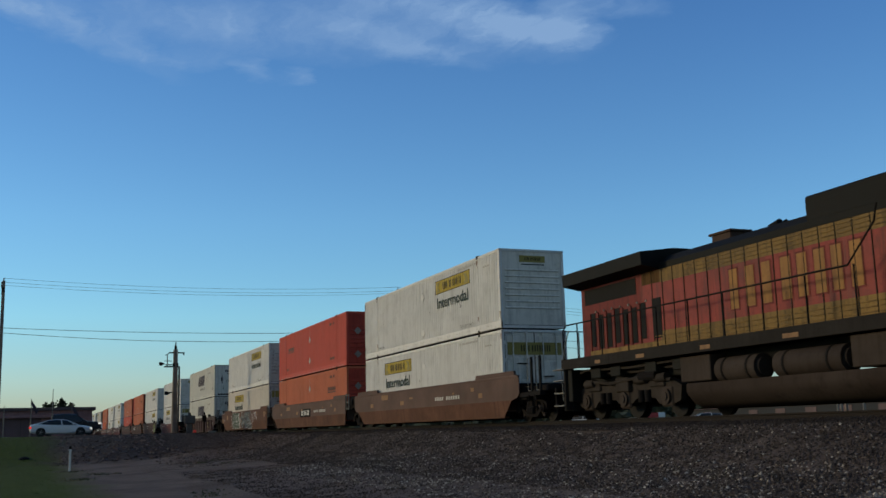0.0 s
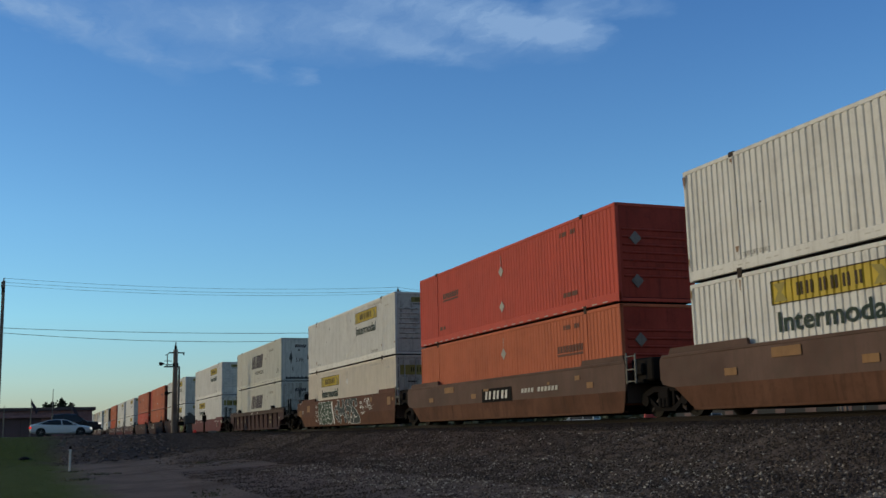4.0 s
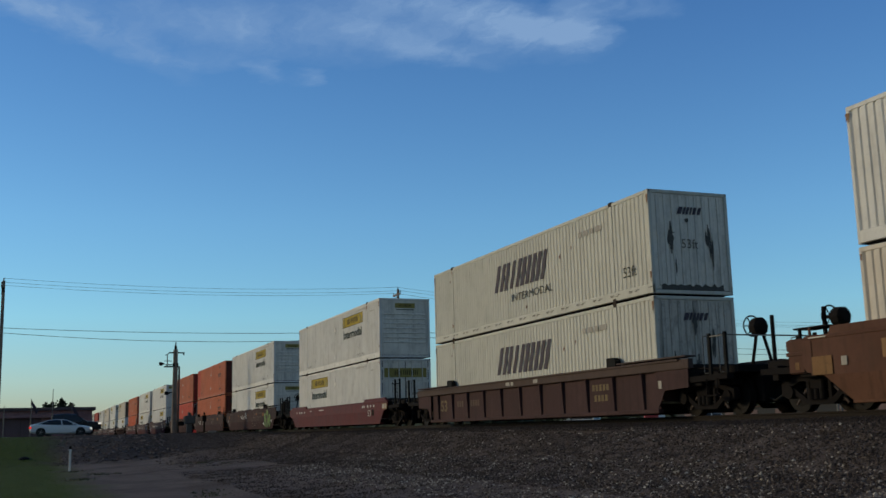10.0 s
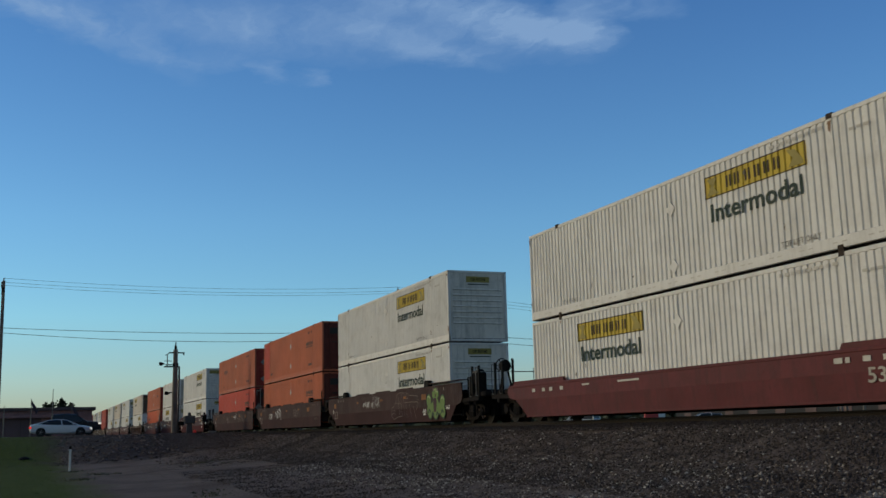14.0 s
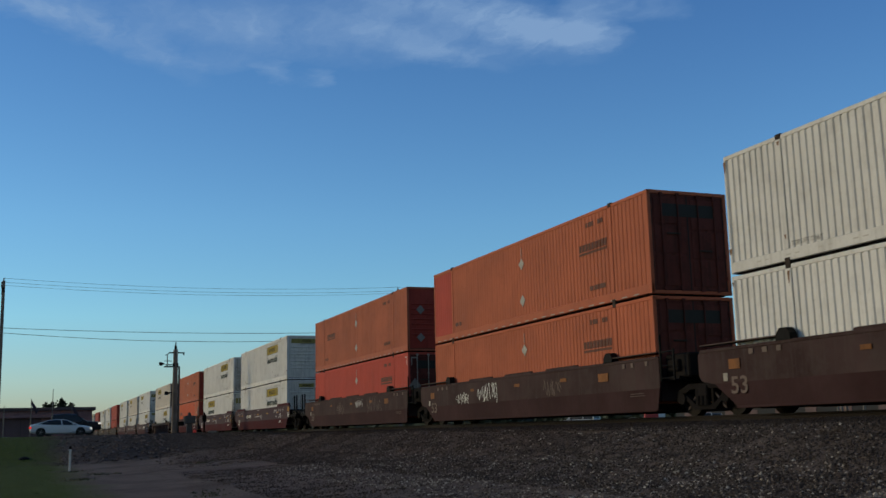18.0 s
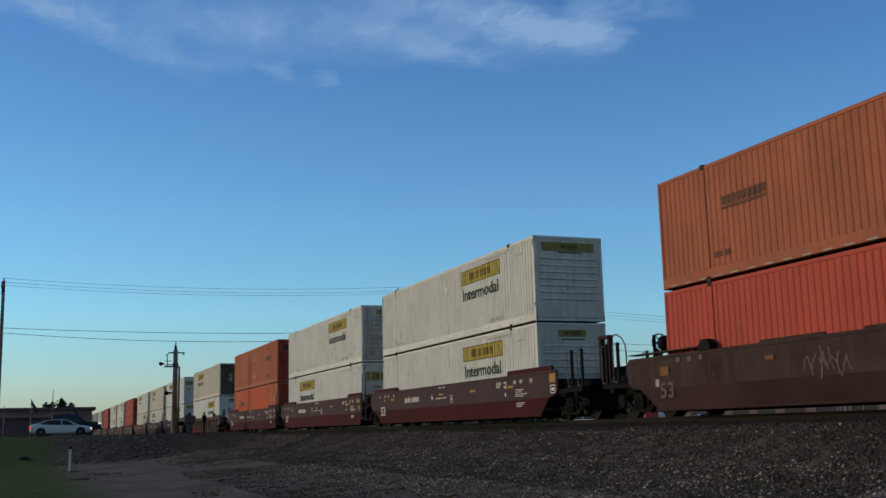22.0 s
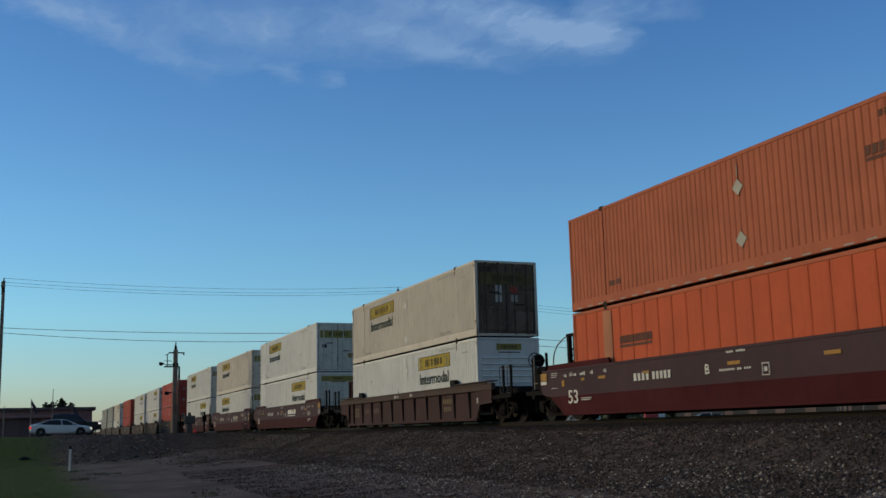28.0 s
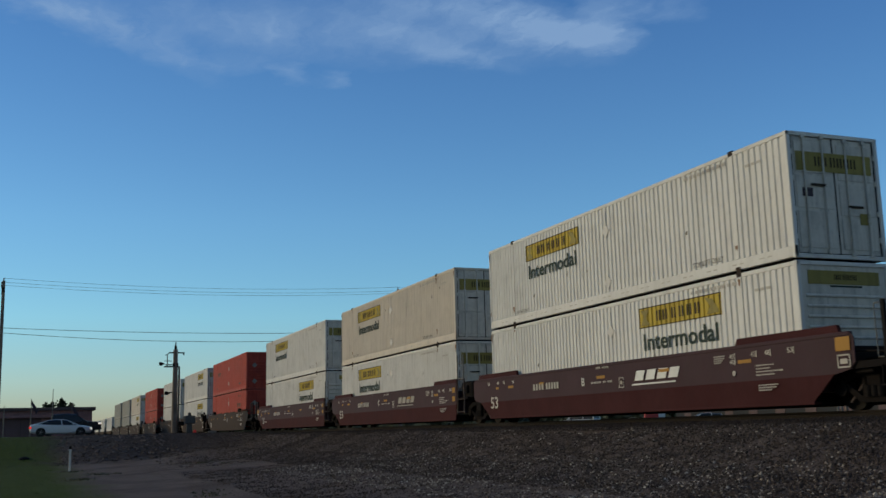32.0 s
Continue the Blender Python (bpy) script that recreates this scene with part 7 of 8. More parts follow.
    for y in (-0.9, -0.5, 0.5, 0.9):
        part("rail_post", shared("loco_epost", lambda: Geo().cyl((5.0, 0, 1.70), (5.0, 0, 2.62), 0.018, 6)), BLACKPAINT, er, at=(0, y, 0))
    st = part("steps", Geo().cbox(5.06, 5.14, -1.52, -1.2, 0.30, 1.70, 0.01).cbox(4.42, 4.47, -1.50, -1.46, 0.34, 1.0, 0.008), LOCO_SILL, lo, "end steps with pale edges")
    for z in (0.42, 0.80, 1.18, 1.52):
        part("step", shared("loco_step", lambda: Geo().cbox(4.45, 5.08, -1.56, -1.2, 0, 0.035, 0.006)), PALEPOST, st, at=(0, 0, z))
    part("grab_rail", Geo().tube([(4.95, -1.5, 0.5), (4.9, -1.5, 1.4), (5.15, -1.5, 2.1), (5.42, -1.48, 2.6)], 0.018, 6), PALEPOST, lo, "pale curved grab rail")
    part("end_plate", Geo().cbox(5.2, 5.45, -1.45, 1.45, 0.55, 1.5, 0.02).cbox(4.6, 5.2, -1.3, 1.3, 0.28, 0.7, 0.02), LOCO_DARK, lo, "dark pilot plate")
    part("coupler", Geo().cbox(3.95, 5.2, -0.12, 0.12, 0.72, 0.92, 0.03).cbox(3.9, 4.25, -0.18, 0.18, 0.66, 1.0, 0.04), DARKSTEEL, lo, "cast steel coupler")
    part("air_tank", Geo().cyl((12.52, -1.18, 1.06), (13.98, -1.18, 1.06), 0.30, 18).cyl((12.44, -1.18, 1.06), (14.06, -1.18, 1.06), 0.22, 18), LOCO_TANK, lo, "dusty cylindrical air tank", smooth=40)
    part("air_tank", Geo().cyl((14.62, -1.18, 1.06), (16.70, -1.18, 1.06), 0.30, 18).cyl((14.54, -1.18, 1.06), (16.78, -1.18, 1.06), 0.22, 18), LOCO_TANK, lo, "dusty cylindrical air tank", smooth=40)
    strap = shared("tank_strap", lambda: Geo().cyl((-0.03, -1.18, 1.06), (0.03, -1.18, 1.06), 0.315, 18))
    for x_ in (12.80, 13.70, 14.95, 16.3):
        part("tank_strap", strap, DARKSTEEL, lo, at=(x_, 0, 0))
    part("fuel_tank", Geo().loft([[(x_, y_, z_) for y_, z_ in ((-1.36, 0.80), (-1.38, 0.62), (-1.32, 0.50), (-1.14, 0.30), (-0.85, 0.18), (0.85, 0.18), (1.14, 0.30), (1.32, 0.50), (1.38, 0.62), (1.36, 0.80))] for x_ in (11.2, 18.9)]), LOCO_FUEL, lo, "dusty fuel tank with rounded lower edges", smooth=50)
    part("underframe", Geo().cbox(5.6, 24.3, -0.9, 0.9, 0.98, 1.47, 0.02), LOCO_DARK, lo, "dark underframe")
    part("battery_box", Geo().cbox(11.0, 12.25, -1.38, -0.6, 0.76, 1.38, 0.02), LOCO_TANK, lo, "dusty battery box")
    # added box: only closes the bright gap beside the air tanks
    part("battery_box", Geo().cbox(16.9, 18.7, -1.38, -0.6, 0.76, 1.40, 0.02), LOCO_TANK, lo, "added box that closes a see-through gap")
    for cx in (7.95, 21.3):
        poly = [(-2.65, 0.42), (-2.4, 0.34), (-1.7, 0.34), (-1.45, 0.52), (-0.55, 0.52), (-0.35, 0.40), (0.35, 0.40), (0.55, 0.52), (1.45, 0.52), (1.7, 0.34), (2.4, 0.34), (2.65, 0.42), (2.72, 0.80), (2.2, 1.02), (1.1, 0.94), (-1.1, 0.94), (-2.2, 1.02), (-2.72, 0.80)]
        t = part("truck", Geo().cbox(-2.1, 2.1, -0.8, 0.8, 0.62, 0.95, 0.03), LOCO_UNDER, lo, "dusty three-axle truck", at=(cx, 0, 0))
        sf = shared("loco_side_frame", lambda: Geo().prism(poly, -1.14, -0.98).cbox(-0.35, 0.35, -1.26, -1.1, 0.72, 1.12, 0.03).cbox(-2.0, -1.3, -1.2, -1.1, 0.8, 1.06, 0.03).cbox(1.3, 2.0, -1.2, -1.1, 0.8, 1.06, 0.03))
        part("side_frame", sf, LOCO_UNDER, t)
        part("side_frame", sf, LOCO_UNDER, t, at=Matrix.Rotation(math.pi, 4, 'Z'))
        jb = shared("journal_box", lambda: Geo().cyl((0, -1.24, 0.53), (0, -1.1, 0.53), 0.2, 14).cyl((0, -1.27, 0.53), (0, -1.22, 0.53), 0.11, 10).cbox(-0.28, 0.28, -1.18, -1.08, 0.26, 0.8, 0.05))
        for dx in (-2.08, 0.0, 2.08):
            part("journal_box", jb, LOCO_TANK, t, at=(dx, 0, 0))
            w = part("wheelset", shared("loco_wheelset", lambda: Geo().cyl((0, -1.0, 0), (0, 1.0, 0), 0.1, 10).cyl((0, -0.79, 0), (0, -0.65, 0), WHEEL_R, 26).cyl((0, 0.65, 0), (0, 0.79, 0), WHEEL_R, 26).cyl((0, -0.65, 0), (0, -0.62, 0), WHEEL_R + 0.028, 26), 40), WHEELSTEEL, t, "worn steel wheels on an axle")
            w.matrix_parent_inverse = Matrix.Translation((dx, 0, WHEEL_R))
            wheelsets.append(w)
        sp = shared("loco_spring", lambda: Geo().cyl((0, -1.16, 0.42), (0, -1.16, 0.74), 0.1, 10))
        for dx in (-1.18, -0.85, 0.85, 1.18):
            part("spring", sp, DARKSTEEL, t, at=(dx, 0, 0))
        part("brake_cylinder", shared("loco_brake", lambda: Geo().cyl((-0.35, -1.2, 1.1), (0.45, -1.2, 1.1), 0.14, 12)), TRUCKSTEEL, t, at=(1.3, 0, 0))
    # pipes and rigging between the sill and the trucks
    for z, y, x0, x1 in ((1.30, -1.22, 5.6, 11.1), (1.18, -1.05, 6.2, 10.9), (1.24, -1.25, 18.5, 23.5)):
        part("air_pipe", Geo().tube([(x0, y, z), (x0 + 0.4, y, z + 0.06), ((x0 + x1) / 2, y, z), (x1 - 0.3, y, z + 0.05), (x1, y, z - 0.1)], 0.035, 6), LOCO_UNDER, lo, "dusty air pipe")
    for x_ in (6.3, 7.4, 9.2, 10.5):
        part("equipment_box", Geo().cbox(x_, x_ + 0.55, -1.28, -0.9, 1.10, 1.40, 0.02), LOCO_DARK, lo)
    part("brake_rod", Geo().tube([(5.9, -1.2, 1.12), (7.3, -1.24, 0.98), (8.6, -1.24, 1.06), (10.3, -1.2, 0.96)], 0.045, 6), LOCO_UNDER, lo, "dusty brake rod")
    for x_ in (5.85, 8.6, 9.6):
        part("brake_cylinder", Geo().cyl((x_, -1.18, 1.02), (x_ + 0.5, -1.18, 1.04), 0.12, 12), LOCO_UNDER, lo, "dusty brake cylinder", smooth=40)
    # the body is raised a little above its trucks to fit the camera's view
    for ob in lo.children:
        if ob.name.split(".")[0] not in ("truck", "fuel_tank", "coupler", "air_tank", "tank_strap", "steps", "end_plate", "brake_rod", "brake_cylinder"):
            ob.location.z += 0.08
    return lo


board(locomotive(), TAIL_A - 0.18)

# ---- ground ----


def step01(t):
    t = min(1.0, max(0.0, t))
    return t * t * (3 - 2 * t)


PROFILE_Y = (-4000, -30, 1.0, 4.0, 7.5, 9.0, 10.2, 11.3, 12.3, 13.4, 13.9, 15.0, 19.2, 22.0, 40.0, 55.0, 59.0, 4000)
PROFILE_Z = (0.0, 0.0, 0.0, 0.06, 0.22, 0.34, 0.50, 0.72, 1.02, 1.38, 1.47, 1.53, 1.53, 0.7, 1.0, 1.12, 0.74, 0.74)


def ground_z(gx, gy):
    """Height of the earth: the ballasted bank along the track, and the raised road that crosses it."""
    z = float(np.interp(gy, PROFILE_Y, PROFILE_Z))
    rise = step01((-62.0 - gx) / 16.0) * (1.0 - 0.55 * step01((-110 - gx) / 20.0))
    if gy < 40:
        z = max(z, z + (1.63 - z) * rise)
    # a spoil heap at the foot of the road's bank
    z += 0.30 * math.exp(-((gx + 66.5) / 3.5) ** 2 - ((gy - 4.2) / 2.6) ** 2) + 0.22 * math.exp(-((gx + 63) / 4.0) ** 2 - ((gy - 9.3) / 1.6) ** 2)
    return z


def ground_noise(gx, gy):
    near = max(0.0, 1.0 - abs(gy - 6) / 90)
    bump = 0.10 * noise.noise((gx * 0.18, gy * 0.18, 3.0)) + 0.05 * noise.noise((gx * 0.7, gy * 0.7, 9.0)) + 0.02 * noise.noise((gx * 2.3, gy * 2.3, 1.0))
    bump += 0.16 * noise.noise((gx * 0.5, gy * 0.9, 6.0)) * max(0.0, 1 - abs(gx + 68) / 9) * max(0.0, 1 - abs(gy - 5) / 7)
    if 13.4 < gy < 19.6:
        bump *= 0.15
    return bump * near


def spread(a, b, n):
    return [a + (b - a) * i / n for i in range(n + 1)]


def ground_sheet():
    xs = [-4000, -2000, -900, -450, -260, -180] + spread(-140, -100, 14) + spread(-98, -2, 150) + [4, 12, 30, 80, 300, 1000, 4000]
    ys = [-4000, -1500, -500, -150, -60, -30, -20] + spread(-14, 24, 110) + [28, 34, 42, 60, 90, 140, 220, 400, 900, 2000, 4000]
    vs = [(gx, gy, ground_z(gx, gy) + ground_noise(gx, gy)) for gx in xs for gy in ys]
    n = len(ys)
    fs = [(i * n + j, (i + 1) * n + j, (i + 1) * n + j + 1, i * n + j + 1) for i in range(len(xs) - 1) for j in range(n - 1)]
    me = bpy.data.meshes.new("ground")
    me.from_pydata(vs, [], fs)
    me.shade_smooth()
    me.materials.append(GROUND)
    return tagged(new("ground", me), "earth with dirt, gravel and grass beside the track", "ground", kind="structure")


ground = ground_sheet()
rd = Geo()
for i in range(40):
    y0, y1 = -60 + 3.0 * i, -60 + 3.0 * (i + 1)
    if y1 > 60:
        break
    z0, z1 = (1.66 if y0 < 22 else 1.66 + (0.66 - 1.66) * step01((y0 - 22) / 25)), (1.66 if y1 < 22 else 1.66 + (0.66 - 1.66) * step01((y1 - 22) / 25))
    rd.add([(-107, y0, z0), (-86.5, y0, z0), (-86.5, y1, z1), (-107, y1, z1), (-107, y0, z0 - 0.3), (-86.5, y0, z0 - 0.3), (-86.5, y1, z1 - 0.3), (-107, y1, z1 - 0.3)], [(0, 1, 2, 3), (4, 7, 6, 5), (1, 5, 6, 2), (0, 3, 7, 4)])
road = part("road", rd, ASPHALT, None)
tagged(road, "worn grey asphalt road crossing the track", "road", kind="structure")

# stones of the bank: loose, dusty, uneven
def stones(count, x_lo, x_hi, y_lo, y_hi, size, seed, thin=1.0, material=None, label="loose brown and grey ballast stones on the bank"):
    rs = np.random.RandomState(seed)
    gx = x_lo + (x_hi - x_lo) * rs.rand(count) ** 1.35
    gy = y_hi - (y_hi - y_lo) * rs.rand(count) ** thin
    gz = np.array([ground_z(a_, b_) + ground_noise(a_, b_) for a_, b_ in zip(gx, gy)])
    r = size * (0.45 + 0.75 * rs.rand(count) ** 2)
    base = np.array([(1, 0, 0), (-1, 0, 0), (0, 1, 0), (0, -1, 0), (0, 0, 1), (0, 0, -1)], float)
    v = base[None] * (0.6 + 0.7 * rs.rand(count, 6, 1)) + 0.25 * (rs.rand(count, 6, 3) - 0.5)
    a_ = rs.rand(count) * 6.283
    ca, sa = np.cos(a_)[:, None], np.sin(a_)[:, None]
    tilt = (rs.rand(count) - 0.5) * 1.4
    ct, stt = np.cos(tilt)[:, None], np.sin(tilt)[:, None]
    vx, vy, vz = v[..., 0], v[..., 1], v[..., 2] * 0.75
    vy, vz = vy * ct - vz * stt, vy * stt + vz * ct
    vx, vy = vx * ca - vy * sa, vx * sa + vy * ca
    pts = np.stack([vx, vy, vz], -1) * r[:, None, None] + np.stack([gx, gy, gz + 0.2 * r], -1)[:, None, :]
    tri = np.array([(0, 2, 4), (2, 1, 4), (1, 3, 4), (3, 0, 4), (2, 0, 5), (1, 2, 5), (3, 1, 5), (0, 3, 5)])
    faces = (tri[None] + 6 * np.arange(count)[:, None, None]).reshape(-1, 3)
    me = bpy.data.meshes.new("ballast_stones")
    me.from_pydata(pts.reshape(-1, 3), [], faces)
    me.materials.append(material or STONE)
    return tagged(new("ballast_stones", me), label, "ballast", kind="stuff")


stones(60000, -11, -52, 9.0, 13.7, 0.031, 5, 1.1)
stones(16000, -11, -40, 5.0, 9.8, 0.026, 15, 0.75)
stones(9000, -48, -90, 7.0, 11.2, 0.036, 9, 1.5)
stones(5000, -12, -60, 4.0, 9.0, 0.018, 6, 0.8, material=CLOD, label="small pale stones in the dirt")
stones(700, -62, -80, 1.0, 9.5, 0.060, 10)
stones(420, -63, -76, 1.6, 8.5, 0.13, 21, material=CLOD, label="dry pale clods of earth on the spoil heap")
stones(500, -44, -60, 6.0, 10.5, 0.07, 22, material=CLOD, label="dry pale clods of earth by the bank")
stones(12000, -50, -120, 11.0, 13.7, 0.042, 8)
stones(15000, -9, -90, 13.5, 15.6, 0.030, 16, material=DARKBALLAST)
stones(9500, -10.5, -36, 7.2, 11.6, 0.034, 17, 0.9, material=PALESTONE, label="pale clean stones strewn over the foot of the bank")
stones(1500, -11, -40, 11.2, 13.5, 0.036, 18, 1.2, material=PALESTONE, label="pale clean stones strewn over the slope of the bank")


def blades(count, x_lo, x_hi, y_lo, y_hi, h, material, seed, name, label, spots=None):
    rs = np.random.RandomState(seed)
    gx = x_lo + (x_hi - x_lo) * rs.rand(count)
    gy = y_lo + (y_hi - y_lo) * rs.rand(count)
    if spots is not None:
        k = rs.randint(0, len(spots), count)
        rr, aa = rs.rand(count), rs.rand(count) * 6.283
        gx = np.array([spots[i][0] for i in k]) + np.array([spots[i][2] for i in k]) * rr * np.cos(aa)
        gy = np.array([spots[i][1] for i in k]) + 0.5 * np.array([spots[i][2] for i in k]) * rr * np.sin(aa)
    else:
        keep = np.array([noise.noise((a_ * 0.25, b_ * 0.25, 5.0)) + 0.35 * noise.noise((a_ * 1.2, b_ * 1.2, 2.0)) + 0.75 > 0.9 * max(0.0, (b_ - 0.4) / 1.6) for a_, b_ in zip(gx, gy)])
        gx, gy = gx[keep], gy[keep]
    count = len(gx)
    gz = np.array([ground_z(a_, b_) + ground_noise(a_, b_) for a_, b_ in zip(gx, gy)]) - 0.01
    a_ = rs.rand(count) * 6.283
    hh = h * (0.5 + rs.rand(count))
    w = 0.02 + 0.02 * rs.rand(count)
    lean = (rs.rand(count, 2) - 0.5) * hh[:, None] * 0.9
    p0 = np.stack([gx - w * np.cos(a_), gy - w * np.sin(a_), gz], -1)
    p1 = np.stack([gx + w * np.cos(a_), gy + w * np.sin(a_), gz], -1)
    p2 = np.stack([gx + lean[:, 0], gy + lean[:, 1], gz + hh], -1)
    me = bpy.data.meshes.new(name)
    me.from_pydata(np.stack([p0, p1, p2], 1).reshape(-1, 3), [], np.arange(3 * count).reshape(-1, 3))
    me.materials.append(material)
    return tagged(new(name, me), label, "grass", kind="stuff")


blades(12000, -62, -22, -9.0, 2.0, 0.020, GRASS, 11, "grass", "short green grass in the hollow by the road")
blades(2500, -77, -62, -9.0, 1.6, 0.05, DRYGRASS, 13, "grass", "rough dark grass on the road's bank")
blades(900, 0, 1, 0, 1, 0.045, WEED, 12, "weeds", "sparse low weeds on the dirt", spots=[(-48.5, 7.2, 1.5), (-46.0, 8.0, 0.8), (-26.7, 4.2, 1.1), (-49.5, 1.8, 1.6), (-44.0, 2.6, 1.6), (-40.0, 1.6, 1.4)])

# ---- track ----
track = thing("railway_track", "rusty rails on creosoted wooden ties in dark ballast", "track")
tagged(track, kind="structure")
rail_poly = [(-0.07, 0.0), (0.07, 0.0), (0.07, 0.02), (0.012, 0.04), (0.012, 0.13), (0.036, 0.14), (0.036, 0.178), (-0.036, 0.178), (-0.036, 0.14), (-0.012, 0.13), (-0.012, 0.04), (-0.07, 0.02)]
rail_mesh = Geo().loft([[(x_, dy, z_) for dy, z_ in rail_poly] for x_ in (-900, 200)]).mesh("rail")
for y_ in (YC - 0.753, YC + 0.753):
    part("rail", rail_mesh, RAILSTEEL, track, "rusty steel rail", at=(0, y_, RAIL - 0.178))
tie = Geo().cbox(-0.11, 0.11, -1.3, 1.3, -0.14, 0.0, 0.012).mesh("tie")
for i in range(190):
    part("tie", tie, TIEWOOD, track, at=(-8 - 0.53 * i, YC, RAIL - 0.176))

# ---- vehicles ----


def vehicle(name, label, pose_m, paint_, body, cabin, wheels, wheel_r, lights=True, group=""):
    """body: rows (x, z foot, z top, half width); cabin: rows (x, z foot, z top, half width foot, half width top)."""
    v = thing(name, label, "car" if name != "pickup_truck" else "truck", group, at=pose_m)
    rings = []
    for x_, zb, zt, hw in body:
        half = [(hw * 0.80, zb), (hw * 0.97, zb + 0.10), (hw, zb + (zt - zb) * 0.45), (hw * 0.97, zt - 0.10), (hw * 0.86, zt - 0.015), (hw * 0.45, zt + 0.01)]
        rings.append([(x_, y_, z_) for y_, z_ in half] + [(x_, -y_, z_) for y_, z_ in reversed(half)])
    part("body", Geo().loft(rings), paint_, v, "painted steel body", smooth=32)
    cr = []
    for x_, zb, zt, wb, wt in cabin:
        half = [(wb, zb), (wb * 0.55 + wt * 0.45, zb + (zt - zb) * 0.5), (wt, zt - 0.05), (wt * 0.8, zt)]
        cr.append([(x_, y_, z_) for y_, z_ in half] + [(x_, -y_, z_) for y_, z_ in reversed(half)])
    part("windows", Geo().loft(cr), GLASS if lights else MATTEGLASS, v, "dark tinted windows", smooth=32)
    top = cabin[1:-1]
    rr = []
    for x_, zb, zt, wb, wt in top:
        drop = 0.11 if lights else 0.19
        rr.append([(x_, wt + 0.04, zt - drop), (x_, wt * 0.8, zt + 0.015), (x_, -wt * 0.8, zt + 0.015), (x_, -wt - 0.04, zt - drop)])
    part("roof", Geo().loft(rr), paint_, v, smooth=32)
    pil = []
    for a_, b_ in ((cabin[0], cabin[1]), (cabin[-1], cabin[-2])):
        pil.append((a_, b_))
    mid = top[len(top) // 2]
    for s in (1, -1):
        for a_, b_ in pil:
            part("pillar", Geo().tube([(a_[0], s * (a_[3] + 0.005), a_[1]), (b_[0], s * (b_[4] + 0.01), b_[2] - 0.05)], 0.045, 6), paint_, v)
        part("pillar", Geo().tube([(mid[0] - 0.1, s * (mid[3] + 0.005), mid[1]), (mid[0] - 0.15, s * (mid[4] + 0.01), mid[2] - 0.05)], 0.04, 6), paint_, v)
        part("mirror", Geo().cbox(cabin[-1][0] - 0.45, cabin[-1][0] - 0.28, s * (mid[3] + 0.12) - 0.1, s * (mid[3] + 0.12) + 0.1, mid[1] + 0.0, mid[1] + 0.14, 0.03), paint_, v, "door mirror")
        hw = body[len(body) // 2][3]
        for x_ in wheels:
            # solid black disc stands in for the shaded hollow round the wheel
            part("wheel_arch", Geo().cyl((x_, s * (hw - 0.25), wheel_r), (x_, s * (hw + 0.004), wheel_r), wheel_r + 0.03, 24), RUBBERBLK, v, "dark disc in place of the arch's hollow")
            w = part("wheel", Geo().torus((x_, s * (hw - 0.10), wheel_r), (0, 1, 0), wheel_r - 0.09, 0.09, 24, 10), RUBBERBLK, v, "black tyre with an alloy rim", smooth=40)
            rim = Geo().cyl((x_, s * (hw - 0.12), wheel_r), (x_, s * (hw - 0.03), wheel_r), wheel_r - 0.08, 20)
            for k in range(5):
                t = 2 * math.pi * k / 5
                rim.tube([(x_, s * (hw - 0.015), wheel_r), (x_ + (wheel_r - 0.13) * math.cos(t), s * (hw - 0.015), wheel_r + (wheel_r - 0.13) * math.sin(t))], 0.025, 6)
            part("rim", rim, RIM, w)
        f, r = body[-1], body[0]
        part("headlight", Geo().cbox(f[0] - 0.30, f[0] + 0.015, s * f[3] - 0.02 * s - 0.11, s * f[3] - 0.02 * s + 0.11, f[2] - 0.15, f[2] + 0.02, 0.03), HEADLIGHT if lights else SILVER, v, "headlight")
        part("tail_light", Geo().cbox(r[0] - 0.02, r[0] + 0.26, s * r[3] + 0.04 * s - 0.1, s * r[3] + 0.04 * s + 0.1, r[2] - 0.16, r[2] + 0.02, 0.02), TAILLIGHT if lights else CARRED, v, "red tail light")
    part("bumper", Geo().cbox(body[-1][0] - 0.08, body[-1][0] + 0.04, -body[-1][3] + 0.05, body[-1][3] - 0.05, body[-1][1] - 0.02, body[-1][1] + 0.14, 0.03), paint_, v)
    return v


SEDAN = [(-2.1, 0.48, 0.82, 0.66), (-2.02, 0.34, 1.00, 0.80), (-1.7, 0.24, 1.06, 0.88), (-1.0, 0.20, 1.02, 0.91), (0.0, 0.19, 0.97, 0.92), (0.9, 0.20, 0.94, 0.91), (1.5, 0.22, 0.88, 0.88), (1.95, 0.28, 0.78, 0.80), (2.12, 0.40, 0.68, 0.66)]
SEDAN_CAB = [(-1.72, 1.02, 1.06, 0.74, 0.70), (-0.95, 1.0, 1.37, 0.82, 0.60), (-0.4, 0.97, 1.45, 0.83, 0.60), (0.15, 0.96, 1.44, 0.83, 0.60), (0.55, 0.95, 1.33, 0.82, 0.60), (1.15, 0.93, 0.97, 0.78, 0.72)]
LONG = [(x_ * 1.13, zb * 0.95, zt * 0.95, hw) for x_, zb, zt, hw in SEDAN]
LONG_CAB = [(x_ * 1.13, zb * 0.95, zt * 0.93, wb, wt) for x_, zb, zt, wb, wt in SEDAN_CAB]
